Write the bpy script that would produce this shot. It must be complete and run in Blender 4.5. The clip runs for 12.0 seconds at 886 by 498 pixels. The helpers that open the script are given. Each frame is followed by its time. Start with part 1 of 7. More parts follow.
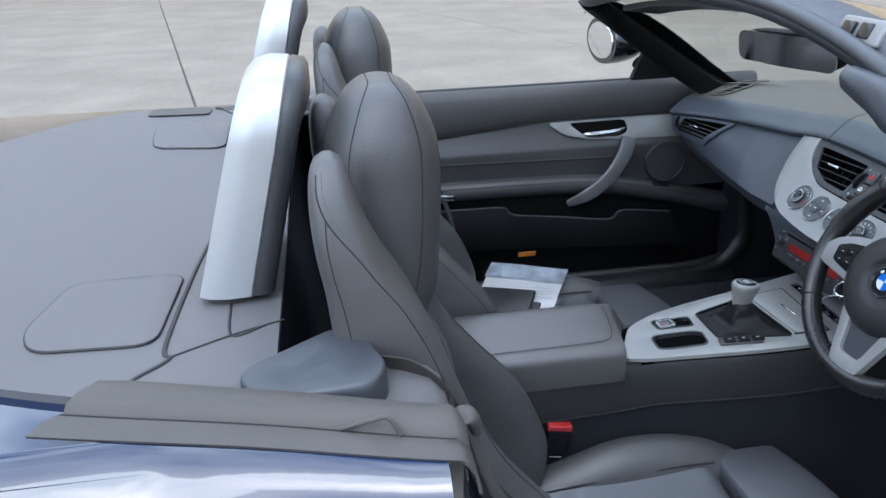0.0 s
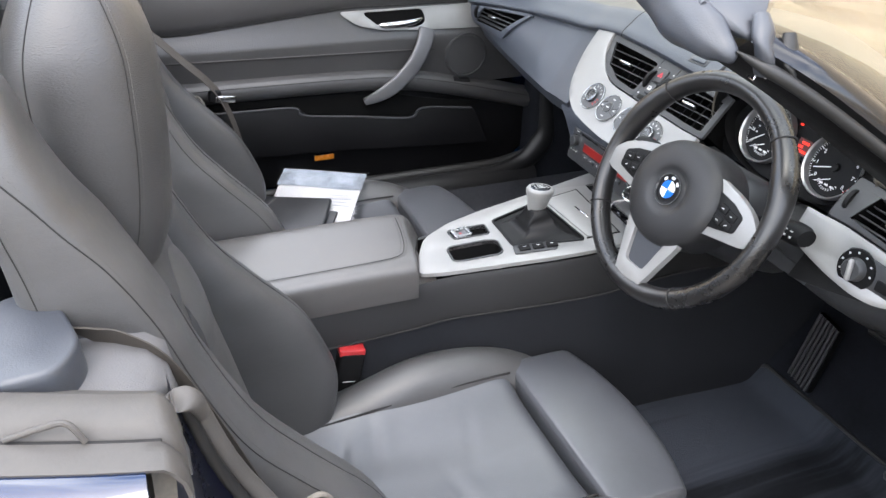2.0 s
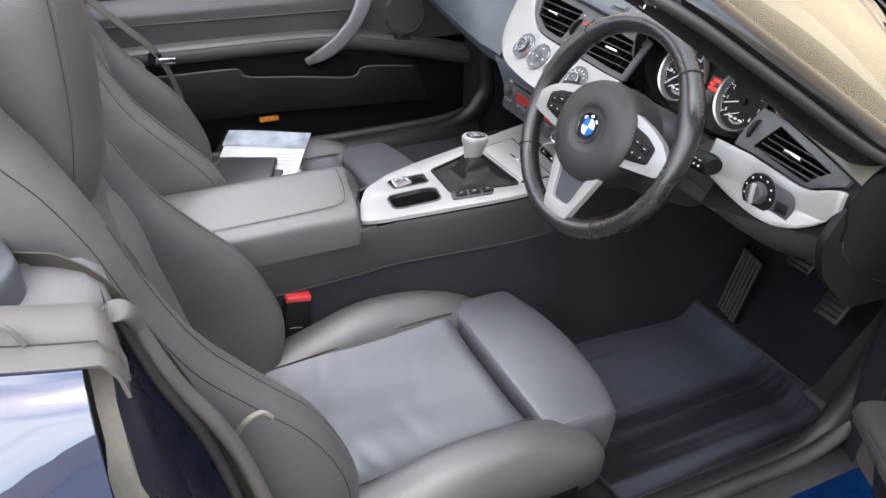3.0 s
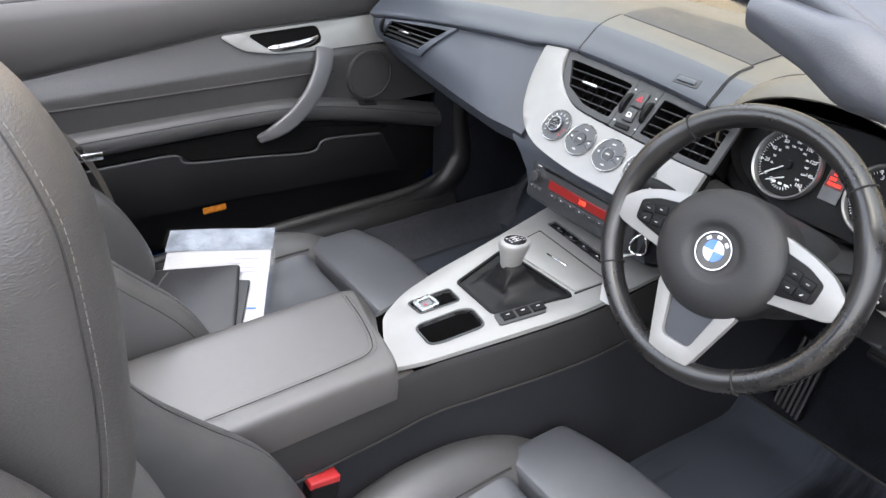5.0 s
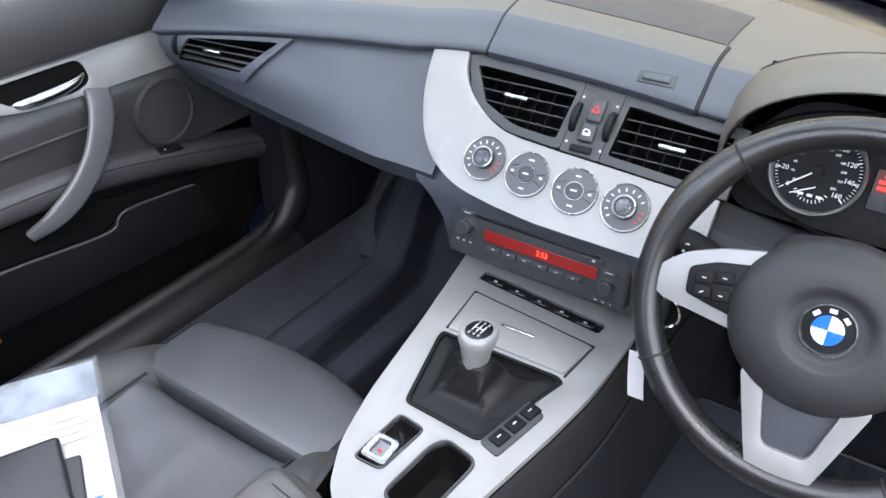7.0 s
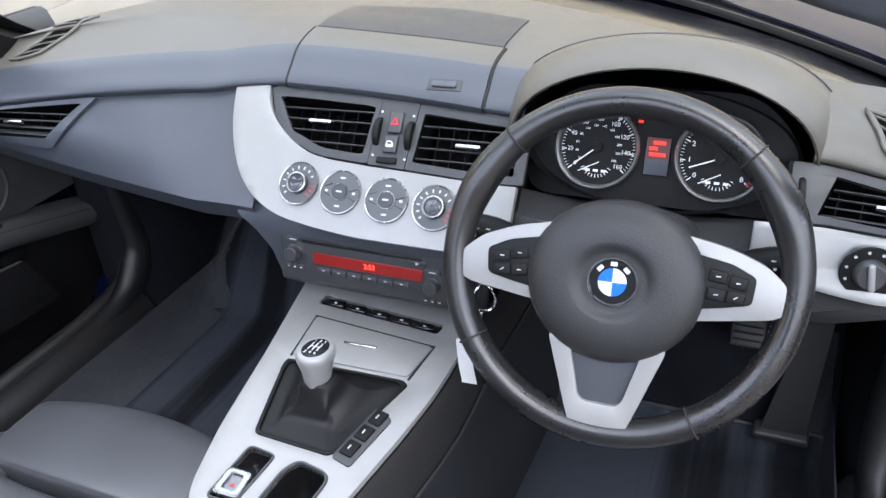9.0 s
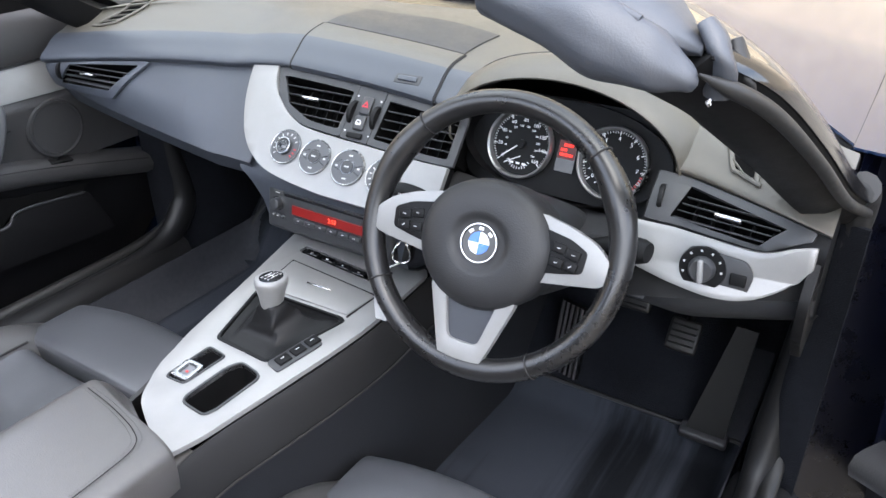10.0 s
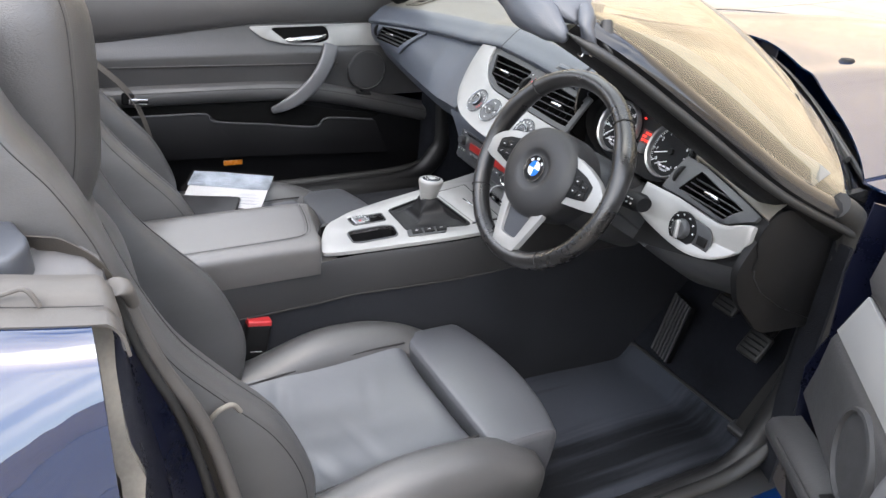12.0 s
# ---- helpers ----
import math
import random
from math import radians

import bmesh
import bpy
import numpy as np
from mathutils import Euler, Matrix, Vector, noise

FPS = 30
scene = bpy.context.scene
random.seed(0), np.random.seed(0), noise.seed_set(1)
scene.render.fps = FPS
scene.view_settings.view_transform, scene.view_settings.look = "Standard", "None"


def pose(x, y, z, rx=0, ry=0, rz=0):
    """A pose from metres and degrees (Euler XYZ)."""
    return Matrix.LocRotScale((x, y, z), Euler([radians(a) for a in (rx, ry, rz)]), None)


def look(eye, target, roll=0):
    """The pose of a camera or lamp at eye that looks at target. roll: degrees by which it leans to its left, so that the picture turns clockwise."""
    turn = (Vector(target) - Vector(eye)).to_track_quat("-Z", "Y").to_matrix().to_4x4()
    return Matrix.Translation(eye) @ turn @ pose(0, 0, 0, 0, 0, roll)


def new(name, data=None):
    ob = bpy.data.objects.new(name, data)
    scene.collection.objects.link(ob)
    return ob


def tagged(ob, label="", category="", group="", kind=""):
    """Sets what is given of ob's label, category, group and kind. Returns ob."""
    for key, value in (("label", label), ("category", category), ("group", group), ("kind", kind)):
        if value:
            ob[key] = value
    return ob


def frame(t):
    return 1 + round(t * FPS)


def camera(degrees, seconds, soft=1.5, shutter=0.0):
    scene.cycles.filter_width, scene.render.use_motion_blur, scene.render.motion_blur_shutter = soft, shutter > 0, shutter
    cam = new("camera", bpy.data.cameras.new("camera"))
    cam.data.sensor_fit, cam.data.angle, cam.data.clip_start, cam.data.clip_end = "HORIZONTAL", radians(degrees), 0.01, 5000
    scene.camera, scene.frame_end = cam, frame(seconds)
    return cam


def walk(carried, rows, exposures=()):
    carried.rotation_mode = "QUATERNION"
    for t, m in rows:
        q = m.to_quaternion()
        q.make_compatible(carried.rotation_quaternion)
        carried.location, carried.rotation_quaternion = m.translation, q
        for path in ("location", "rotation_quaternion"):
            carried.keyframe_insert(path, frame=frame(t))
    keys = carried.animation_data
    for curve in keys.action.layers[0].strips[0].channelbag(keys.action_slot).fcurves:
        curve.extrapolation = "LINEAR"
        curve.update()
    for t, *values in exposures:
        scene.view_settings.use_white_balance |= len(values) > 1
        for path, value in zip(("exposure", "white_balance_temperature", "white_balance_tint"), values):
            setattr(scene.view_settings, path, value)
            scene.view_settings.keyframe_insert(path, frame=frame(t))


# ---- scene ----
cam = camera(59.6, 12.0)
PATH = [
    (0, (-0.788, -1.316, 1.301), (-0.521, 0.522, 0.559), -2.0),
    (0.5, (-0.762, -1.049, 1.252), (-0.241, 0.68, 0.392), 0.0),
    (1, (-0.754, -0.904, 1.23), (-0.139, 0.762, 0.311), -0.2),
    (1.5, (-0.729, -0.998, 1.257), (-0.103, 0.634, 0.284), 1.0),
    (2, (-0.672, -1.196, 1.285), (-0.016, 0.406, 0.283), 1.7),
    (2.5, (-0.659, -1.268, 1.274), (0.033, 0.297, 0.238), 1.7),
    (2.7, (-0.659, -1.286, 1.27), (0.053, 0.259, 0.217), 1.5),
    (4.3, (-0.713, -1.076, 1.284), (0.108, 0.415, 0.235), 1.9),
    (4.5, (-0.724, -0.998, 1.284), (0.171, 0.476, 0.271), 1.4),
    (5, (-0.721, -0.828, 1.272), (0.282, 0.569, 0.251), 2.1),
    (5.5, (-0.639, -0.639, 1.265), (0.387, 0.695, 0.185), 0.3),
    (6, (-0.604, -0.508, 1.261), (0.522, 0.692, 0.125), -0.4),
    (6.5, (-0.596, -0.419, 1.253), (0.658, 0.623, 0.097), 0.3),
    (8.3, (-0.612, -0.325, 1.195), (0.95, 0.398, 0.176), -2.8),
    (8.5, (-0.608, -0.347, 1.197), (0.96, 0.361, 0.177), -3.3),
    (9, (-0.603, -0.459, 1.214), (0.966, 0.247, 0.194), -4.1),
    (9.5, (-0.635, -0.597, 1.225), (0.925, 0.16, 0.229), -2.9),
    (10, (-0.684, -0.757, 1.245), (0.787, 0.182, 0.268), -0.3),
    (10.5, (-0.696, -0.962, 1.27), (0.573, 0.239, 0.298), 0.2),
    (11, (-0.728, -1.161, 1.283), (0.404, 0.191, 0.339), 0.6),
    (11.5, (-0.762, -1.312, 1.28), (0.231, 0.154, 0.35), 2.5),
    (12, (-0.728, -1.393, 1.264), (0.155, 0.16, 0.365), 4.9),
]
walk(cam, [(t, look(eye, target, roll)) for t, eye, target, roll in PATH], [(0.0, 1.4, 5500, 6), (0.5, 1.75, 6000, 8), (1.5, 2.4, 6400, 10), (4.5, 2.5, 6600, 10), (6.5, 2.45, 6150, 10), (9.0, 2.40, 6050, 12), (10.5, 2.45, 6300, 10), (12.0, 2.45, 6500, 10)])

# ---- world and light ----
world = bpy.data.worlds.new("sky")
scene.world = world
world.use_nodes = True
wn, wl = world.node_tree.nodes, world.node_tree.links
SUN_EL, SUN_AZ = radians(58), radians(238)
sky = wn.new("ShaderNodeTexSky")
sky.sky_type, sky.sun_disc = "NISHITA", False
sky.sun_elevation, sky.sun_rotation = SUN_EL, radians(90) - SUN_AZ
sky.dust_density, sky.air_density = 2.0, 1.0
coord = wn.new("ShaderNodeTexCoord")
cloud_map = wn.new("ShaderNodeMapping")
cloud_map.inputs["Scale"].default_value = (1.0, 1.0, 2.6)
clouds = wn.new("ShaderNodeTexNoise")
clouds.inputs["Scale"].default_value, clouds.inputs["Detail"].default_value = 2.2, 6.0
clouds.inputs["Roughness"].default_value = 0.55
cover = wn.new("ShaderNodeValToRGB")
cover.color_ramp.elements[0].position, cover.color_ramp.elements[1].position = 0.41, 0.60
white = wn.new("ShaderNodeMixRGB")
white.inputs["Color2"].default_value = (9.7, 9.8, 10.1, 1)
wl.new(coord.outputs["Generated"], cloud_map.inputs["Vector"])
wl.new(cloud_map.outputs["Vector"], clouds.inputs["Vector"])
wl.new(clouds.outputs["Fac"], cover.inputs["Fac"])
wl.new(cover.outputs["Color"], white.inputs["Fac"])
wl.new(sky.outputs["Color"], white.inputs["Color1"])
wl.new(white.outputs["Color"], wn["Background"].inputs["Color"])
wn["Background"].inputs["Strength"].default_value = 0.15

sun = new("sun", bpy.data.lights.new("sun", "SUN"))
sun.data.energy, sun.data.angle, sun.data.color = 0.18, radians(25), (1.0, 0.94, 0.86)
toward = Vector((math.cos(SUN_EL) * math.cos(SUN_AZ), math.cos(SUN_EL) * math.sin(SUN_AZ), math.sin(SUN_EL)))
sun.matrix_world = look(toward * 20, (0, 0, 0))


# ---- materials ----
def material(name, base, rough=0.5, metal=0.0, vary=0.12, scale=8.0, bump=0.0, bump_scale=400.0, coat=0.0, voronoi=False, spec=0.5, rvary=0.08, stretch=None, wrinkle=0.0, sharp=0.25, speckle=0.4, coat_ior=1.5):
    m = bpy.data.materials.new(name)
    m.use_nodes = True
    n, l = m.node_tree.nodes, m.node_tree.links
    b = n["Principled BSDF"]
    b.inputs["Metallic"].default_value, b.inputs["Roughness"].default_value = metal, rough
    b.inputs["Coat Weight"].default_value, b.inputs["Coat Roughness"].default_value = coat, 0.03
    b.inputs["Specular IOR Level"].default_value = spec
    b.inputs["Coat IOR"].default_value = coat_ior
    tc = n.new("ShaderNodeTexCoord")
    source = tc.outputs["Object"]
    if stretch:
        mp = n.new("ShaderNodeMapping")
        mp.inputs["Scale"].default_value = stretch
        l.new(source, mp.inputs["Vector"])
        source = mp.outputs["Vector"]
    big = n.new("ShaderNodeTexNoise")
    big.inputs["Scale"].default_value, big.inputs["Detail"].default_value = scale, 5.0
    l.new(source, big.inputs["Vector"])
    fine = n.new("ShaderNodeTexNoise")
    fine.inputs["Scale"].default_value, fine.inputs["Detail"].default_value = scale * 14, 3.0
    l.new(source, fine.inputs["Vector"])
    add = n.new("ShaderNodeMath")
    add.operation = "MULTIPLY_ADD"
    add.inputs[1].default_value = speckle
    l.new(fine.outputs["Fac"], add.inputs[0])
    l.new(big.outputs["Fac"], add.inputs[2])
    ramp = n.new("ShaderNodeMapRange")
    ramp.inputs["From Min"].default_value, ramp.inputs["From Max"].default_value = 0.5 + speckle / 2 - sharp, 0.5 + speckle / 2 + sharp
    l.new(add.outputs["Value"], ramp.inputs["Value"])
    mix = n.new("ShaderNodeMixRGB")
    mix.inputs["Color1"].default_value = (*[c * (1 - vary) for c in base], 1)
    mix.inputs["Color2"].default_value = (*[min(1, c * (1 + vary)) for c in base], 1)
    l.new(ramp.outputs["Result"], mix.inputs["Fac"])
    l.new(mix.outputs["Color"], b.inputs["Base Color"])
    rr = n.new("ShaderNodeMapRange")
    rr.inputs["To Min"].default_value, rr.inputs["To Max"].default_value = max(0.02, rough - rvary), min(1, rough + rvary)
    l.new(ramp.outputs["Result"], rr.inputs["Value"])
    l.new(rr.outputs["Result"], b.inputs["Roughness"])
    if bump:
        if voronoi:
            tex = n.new("ShaderNodeTexVoronoi")
            tex.feature = "SMOOTH_F1"
            out = tex.outputs["Distance"]
        else:
            tex = n.new("ShaderNodeTexNoise")
            tex.inputs["Detail"].default_value = 3.0
            out = tex.outputs["Fac"]
        tex.inputs["Scale"].default_value = bump_scale
        l.new(source, tex.inputs["Vector"])
        bp = n.new("ShaderNodeBump")
        bp.inputs["Strength"].default_value, bp.inputs["Distance"].default_value = bump, 0.002
        l.new(out, bp.inputs["Height"])
        if wrinkle:
            folds = n.new("ShaderNodeTexNoise")
            folds.inputs["Scale"].default_value, folds.inputs["Detail"].default_value, folds.inputs["Distortion"].default_value = 11.0, 2.0, 0.3
            l.new(source, folds.inputs["Vector"])
            bp2 = n.new("ShaderNodeBump")
            bp2.inputs["Strength"].default_value, bp2.inputs["Distance"].default_value = wrinkle, 0.012
            l.new(folds.outputs["Fac"], bp2.inputs["Height"])
            l.new(bp2.outputs["Normal"], bp.inputs["Normal"])
        l.new(bp.outputs["Normal"], b.inputs["Normal"])
    return m


def glowing(name, color, strength):
    m = material(name, color, 0.4)
    b = m.node_tree.nodes["Principled BSDF"]
    b.inputs["Emission Color"].default_value, b.inputs["Emission Strength"].default_value = (*color, 1), strength
    return m


def glassy(name, tint, least, gain, rough=0.02):
    """A clear pane: gloss that grows towards grazing angles over a tinted see-through base."""
    m = bpy.data.materials.new(name)
    m.use_nodes = True
    n, l = m.node_tree.nodes, m.node_tree.links
    clear, gloss, mix, lw = (n.new("ShaderNode" + k) for k in ("BsdfTransparent", "BsdfGlossy", "MixShader", "LayerWeight"))
    clear.inputs["Color"].default_value = (*tint, 1)
    gloss.inputs["Roughness"].default_value = rough
    lw.inputs["Blend"].default_value = 0.5
    power, scale = n.new("ShaderNodeMath"), n.new("ShaderNodeMath")
    power.operation, scale.operation = "POWER", "MULTIPLY_ADD"
    power.inputs[1].default_value = 3.5
    scale.inputs[1].default_value, scale.inputs[2].default_value = gain, least
    l.new(lw.outputs["Facing"], power.inputs[0])
    l.new(power.outputs["Value"], scale.inputs[0])
    l.new(scale.outputs["Value"], mix.inputs["Fac"])
    l.new(clear.outputs["BSDF"], mix.inputs[1])
    l.new(gloss.outputs["BSDF"], mix.inputs[2])
    l.new(mix.outputs["Shader"], n["Material Output"].inputs["Surface"])
    return m


# blue in the base carries the sky's sheen on the cushions
LEATHER = material("black leather", (0.052, 0.0545, 0.0605), 0.42, vary=0.18, scale=5, bump=0.12, bump_scale=650, voronoi=True, spec=1.0, rvary=0.08, wrinkle=0.10)
# warm base carries the beige light on the armrest
ARM_LEATHER = material("taupe-black leather tinted by warm light", (0.062, 0.058, 0.0545), 0.42, vary=0.18, scale=5, bump=0.12, bump_scale=650, voronoi=True, spec=0.9, rvary=0.08, wrinkle=0.06)
HEAD_LEATHER = material("grained black leather", (0.040, 0.0390, 0.0390), 0.47, vary=0.16, scale=5, bump=0.32, bump_scale=330, spec=0.7, rvary=0.08, stretch=(1, 1, 2.6))
DOOR_LEATHER = material("black door leather", (0.040, 0.0393, 0.0395), 0.44, vary=0.12, scale=5, bump=0.14, bump_scale=380, voronoi=True, spec=0.5)
LEATHER_SIDE = material("grained black vinyl", (0.0535, 0.0525, 0.0525), 0.45, vary=0.14, scale=6, bump=0.20, bump_scale=340, spec=0.7, stretch=(1, 1, 3.2), wrinkle=0.03)
STITCH = material("grey stitching thread", (0.085, 0.082, 0.078), 0.8)
SEAM = material("sewn black seam", (0.024, 0.023, 0.023), 0.8, spec=0.2)
# warm tint puts the cream reflection on the top pad into the colour
DASH = material("soft-touch plastic warmed by wall reflection", (0.086, 0.079, 0.066), 0.46, vary=0.10, scale=5, bump=0.16, bump_scale=800, spec=0.45)
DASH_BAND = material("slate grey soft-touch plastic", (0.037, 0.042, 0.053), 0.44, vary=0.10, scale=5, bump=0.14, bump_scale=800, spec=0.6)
PLASTIC = material("black grained plastic", (0.0045, 0.0045, 0.0048), 0.52, bump=0.12, bump_scale=700, spec=0.18)
DOOR_PLASTIC = material("grained black door plastic", (0.0055, 0.0055, 0.0060), 0.46, bump=0.12, bump_scale=600, spec=0.2)
PLASTIC_MID = material("dark grey plastic", (0.030, 0.031, 0.033), 0.45, bump=0.12, bump_scale=700, spec=0.45)
# near-black base that puts the shade of openings into the colour
VOID = material("matt black shade of recesses", (0.004, 0.004, 0.004), 0.85, spec=0.05)
GLOSS = material("glossy black plastic", (0.010, 0.010, 0.011), 0.16)
SILVER = material("satin silver paint", (0.232, 0.230, 0.226), 0.38, metal=0.2, vary=0.05, scale=30)
SILVER_DARK = material("brushed grey metal trim", (0.15, 0.155, 0.165), 0.38, metal=0.45, vary=0.06, scale=40, stretch=(1, 8, 1))
INSET = material("slate grey spoke inset", (0.055, 0.059, 0.068), 0.42, metal=0.3, vary=0.03)
CHROME = material("bright chrome", (0.50, 0.50, 0.50), 0.16, metal=1.0, vary=0.03)
CARPET = material("black cut-pile carpet", (0.0095, 0.0105, 0.0135), 0.95, vary=0.45, scale=7, bump=0.9, bump_scale=420, spec=0.1)
MAT = material("charcoal velour mat", (0.026, 0.0295, 0.037), 0.95, vary=0.62, scale=2.6, bump=0.8, bump_scale=480, spec=0.1, stretch=(0.22, 4.6, 1), sharp=0.06, speckle=0.05)
SIDE_CARPET = material("charcoal cut-pile side carpet", (0.036, 0.038, 0.044), 0.95, vary=0.25, scale=6, bump=0.9, bump_scale=420, spec=0.1)
GREY_SATIN = material("satin grey grip", (0.100, 0.100, 0.104), 0.40, metal=0.2, vary=0.05)
RUBBER = material("dull black rubber", (0.010, 0.0098, 0.0095), 0.55, vary=0.25, scale=20)
SEAL = material("dusty grey rubber seal", (0.135, 0.122, 0.102), 0.7, vary=0.35, scale=14, bump=0.3, bump_scale=90)
RAIL = material("grey rubber rail trim", (0.062, 0.057, 0.052), 0.6, vary=0.15, scale=12, bump=0.15, bump_scale=300)
PAINT = material("deep blue metallic paint", (0.0013, 0.0098, 0.038), 0.5, vary=0.06, scale=60, coat=1.0, spec=0.0, coat_ior=1.85)
# body blue made near black, so the jambs' shade is in the colour
JAMB = material("blue paint darkened for jamb shade", (0.0018, 0.0026, 0.0085), 0.3, vary=0.3, scale=20)
HOOP = material("silver painted roll hoop", (0.42, 0.425, 0.43), 0.32, metal=0.45, vary=0.03, scale=4, rvary=0.03)
DECK = material("grey textured deck trim", (0.104, 0.102, 0.103), 0.55, vary=0.12, scale=5, bump=0.3, bump_scale=600, spec=0.4)
CONCRETE = material("weathered concrete", (0.215, 0.192, 0.158), 0.9, vary=0.20, scale=0.9, bump=0.4, bump_scale=60, spec=0.2)
# bright cream for the added walls that the car reflects
RENDERED = material("cream of the added reflecting walls", (0.64, 0.525, 0.37), 0.9, vary=0.18, scale=0.12, spec=0.2)
JOINT = material("dark joint filler", (0.06, 0.055, 0.05), 0.95)
RED_LIT = glowing("red lit display", (1.0, 0.03, 0.015), 0.28)
RED_DIM = glowing("dim red backlight", (0.16, 0.006, 0.005), 0.05)
WHITE_INK = material("white printed ink", (0.46, 0.46, 0.455), 0.6)
RED_PLASTIC = material("red plastic", (0.36, 0.022, 0.024), 0.4)
ORANGE = material("orange reflector", (0.60, 0.20, 0.02), 0.25)
PAPER = material("white printed paper", (0.42, 0.42, 0.42), 0.7, vary=0.05)
PRINT = material("grey blue print", (0.20, 0.225, 0.26), 0.7, vary=0.6, scale=22)
BADGE_BLUE = material("badge blue enamel", (0.008, 0.11, 0.46), 0.25, coat=0.6)
BADGE_WHITE = material("badge white enamel", (0.60, 0.61, 0.62), 0.25, coat=0.6)
TRIM_BLUE = material("blue grey roof trim", (0.036, 0.040, 0.049), 0.48, vary=0.12, bump=0.14, bump_scale=600, spec=0.7)
GLASS = glassy("windscreen glass", (0.80, 0.83, 0.80), 0.07, 0.93)
FILM = glassy("clear plastic film", (0.99, 0.99, 0.99), 0.03, 0.30, 0.08)
MIRROR = material("mirror glass", (0.9, 0.9, 0.9), 0.02, metal=1.0, vary=0.0)
WEB = material("dark seat belt webbing", (0.040, 0.034, 0.028), 0.75, vary=0.15, scale=30, bump=0.4, bump_scale=900)


# ---- shape helpers ----
def spline(points, n):
    """A smooth curve of n points through the given ones."""
    p = [Vector(q) for q in points]
    p = [p[0] * 2 - p[1], *p, p[-1] * 2 - p[-2]]
    out = []
    for i in range(n):
        s = i / (n - 1) * (len(p) - 3)
        k = min(int(s), len(p) - 4)
        f = s - k
        a, b, c, d = p[k:k + 4]
        out.append(0.5 * (2 * b + (c - a) * f + (2 * a - 5 * b + 4 * c - d) * f * f + (3 * b - a - 3 * c + d) * f ** 3))
    return out


def curve1(x, xs, ys):
    """A smooth value at x between knots (monotone ease from knot to knot)."""
    i = int(np.clip(np.searchsorted(xs, x) - 1, 0, len(xs) - 2))
    g = np.gradient(np.array(ys, float), np.array(xs, float))
    h = xs[i + 1] - xs[i]
    f = min(1, max(0, (x - xs[i]) / h))
    return float((2 * f ** 3 - 3 * f * f + 1) * ys[i] + (f ** 3 - 2 * f * f + f) * h * g[i] + (3 * f * f - 2 * f ** 3) * ys[i + 1] + (f ** 3 - f * f) * h * g[i + 1])


def loft(rows, ring=False, caps=False, bm=None):
    """A skin through rows of points of equal count."""
    bm = bm or bmesh.new()
    vs = [[bm.verts.new(p) for p in r] for r in rows]
    n = len(rows[0])
    for a, b in zip(vs, vs[1:]):
        for j in range(n if ring else n - 1):
            k = (j + 1) % n
            bm.faces.new((a[j], a[k], b[k], b[j]))
    if caps and ring:
        if caps != "last":
            bm.faces.new(vs[0][::-1])
        bm.faces.new(vs[-1])
    return bm


def thick(bm, depth):
    """Gives a skin a thickness."""
    bmesh.ops.recalc_face_normals(bm, faces=bm.faces)
    bmesh.ops.solidify(bm, geom=bm.faces[:], thickness=depth)
    return bm


def tube(path, radius, sides=10, ring=False, flat=1.0, up=Vector((0, 0, 1)), bm=None, caps=True):
    """A round bar along a path; radius is a number or a list; flat squeezes it across."""
    path = [Vector(p) for p in path]
    n = len(path)
    rows = []
    for i, p in enumerate(path):
        if ring:
            d = path[(i + 1) % n] - path[i - 1]
        else:
            d = path[min(i + 1, n - 1)] - path[max(i - 1, 0)]
        d.normalize()
        a = d.cross(up)
        if a.length < 1e-4:
            a = d.cross(Vector((1, 0, 0)))
        a.normalize()
        b = a.cross(d)
        r = radius[i] if isinstance(radius, (list, tuple)) else radius
        rows.append([p + a * math.cos(k / sides * math.tau) * r + b * math.sin(k / sides * math.tau) * r * flat for k in range(sides)])
    if ring:
        rows.append(rows[0])
        bm = loft(rows, True, False, bm)
        bmesh.ops.remove_doubles(bm, verts=bm.verts, dist=1e-6)
        return bm
    return loft(rows, True, caps, bm)


def rbox(size, bevel, m=Matrix(), segments=3, bm=None):
    """A box with rounded edges."""
    b = bmesh.new()
    bmesh.ops.create_cube(b, size=1)
    bmesh.ops.scale(b, vec=size, verts=b.verts)
    if bevel:
        bmesh.ops.bevel(b, geom=b.edges[:], offset=min(bevel, min(size) * 0.49), segments=segments, profile=0.5, affect="EDGES")
    b.transform(m)
    return join(bm, b) if bm else b


def join(bm, other):
    """Adds the other mesh to bm."""
    me = bpy.data.meshes.new("tmp")
    other.to_mesh(me)
    other.free()
    bm.from_mesh(me)
    bpy.data.meshes.remove(me)
    return bm


def lathe(profile, m=Matrix(), sides=32, bm=None):
    """A turned shape: profile of (radius, height) about the local z axis."""
    rows = [[Vector((r * math.cos(k / sides * math.tau), r * math.sin(k / sides * math.tau), h)) for k in range(sides)] for r, h in profile]
    b = loft(rows, True, True)
    b.transform(m)
    return join(bm, b) if bm else b


def basis(origin, normal, up=Vector((0, 0, 1))):
    """A pose whose z axis is the normal and whose y axis leans to up."""
    z = Vector(normal).normalized()
    x = Vector(up).cross(z).normalized()
    y = z.cross(x)
    m = Matrix((x, y, z)).transposed().to_4x4()
    m.translation = origin
    return m


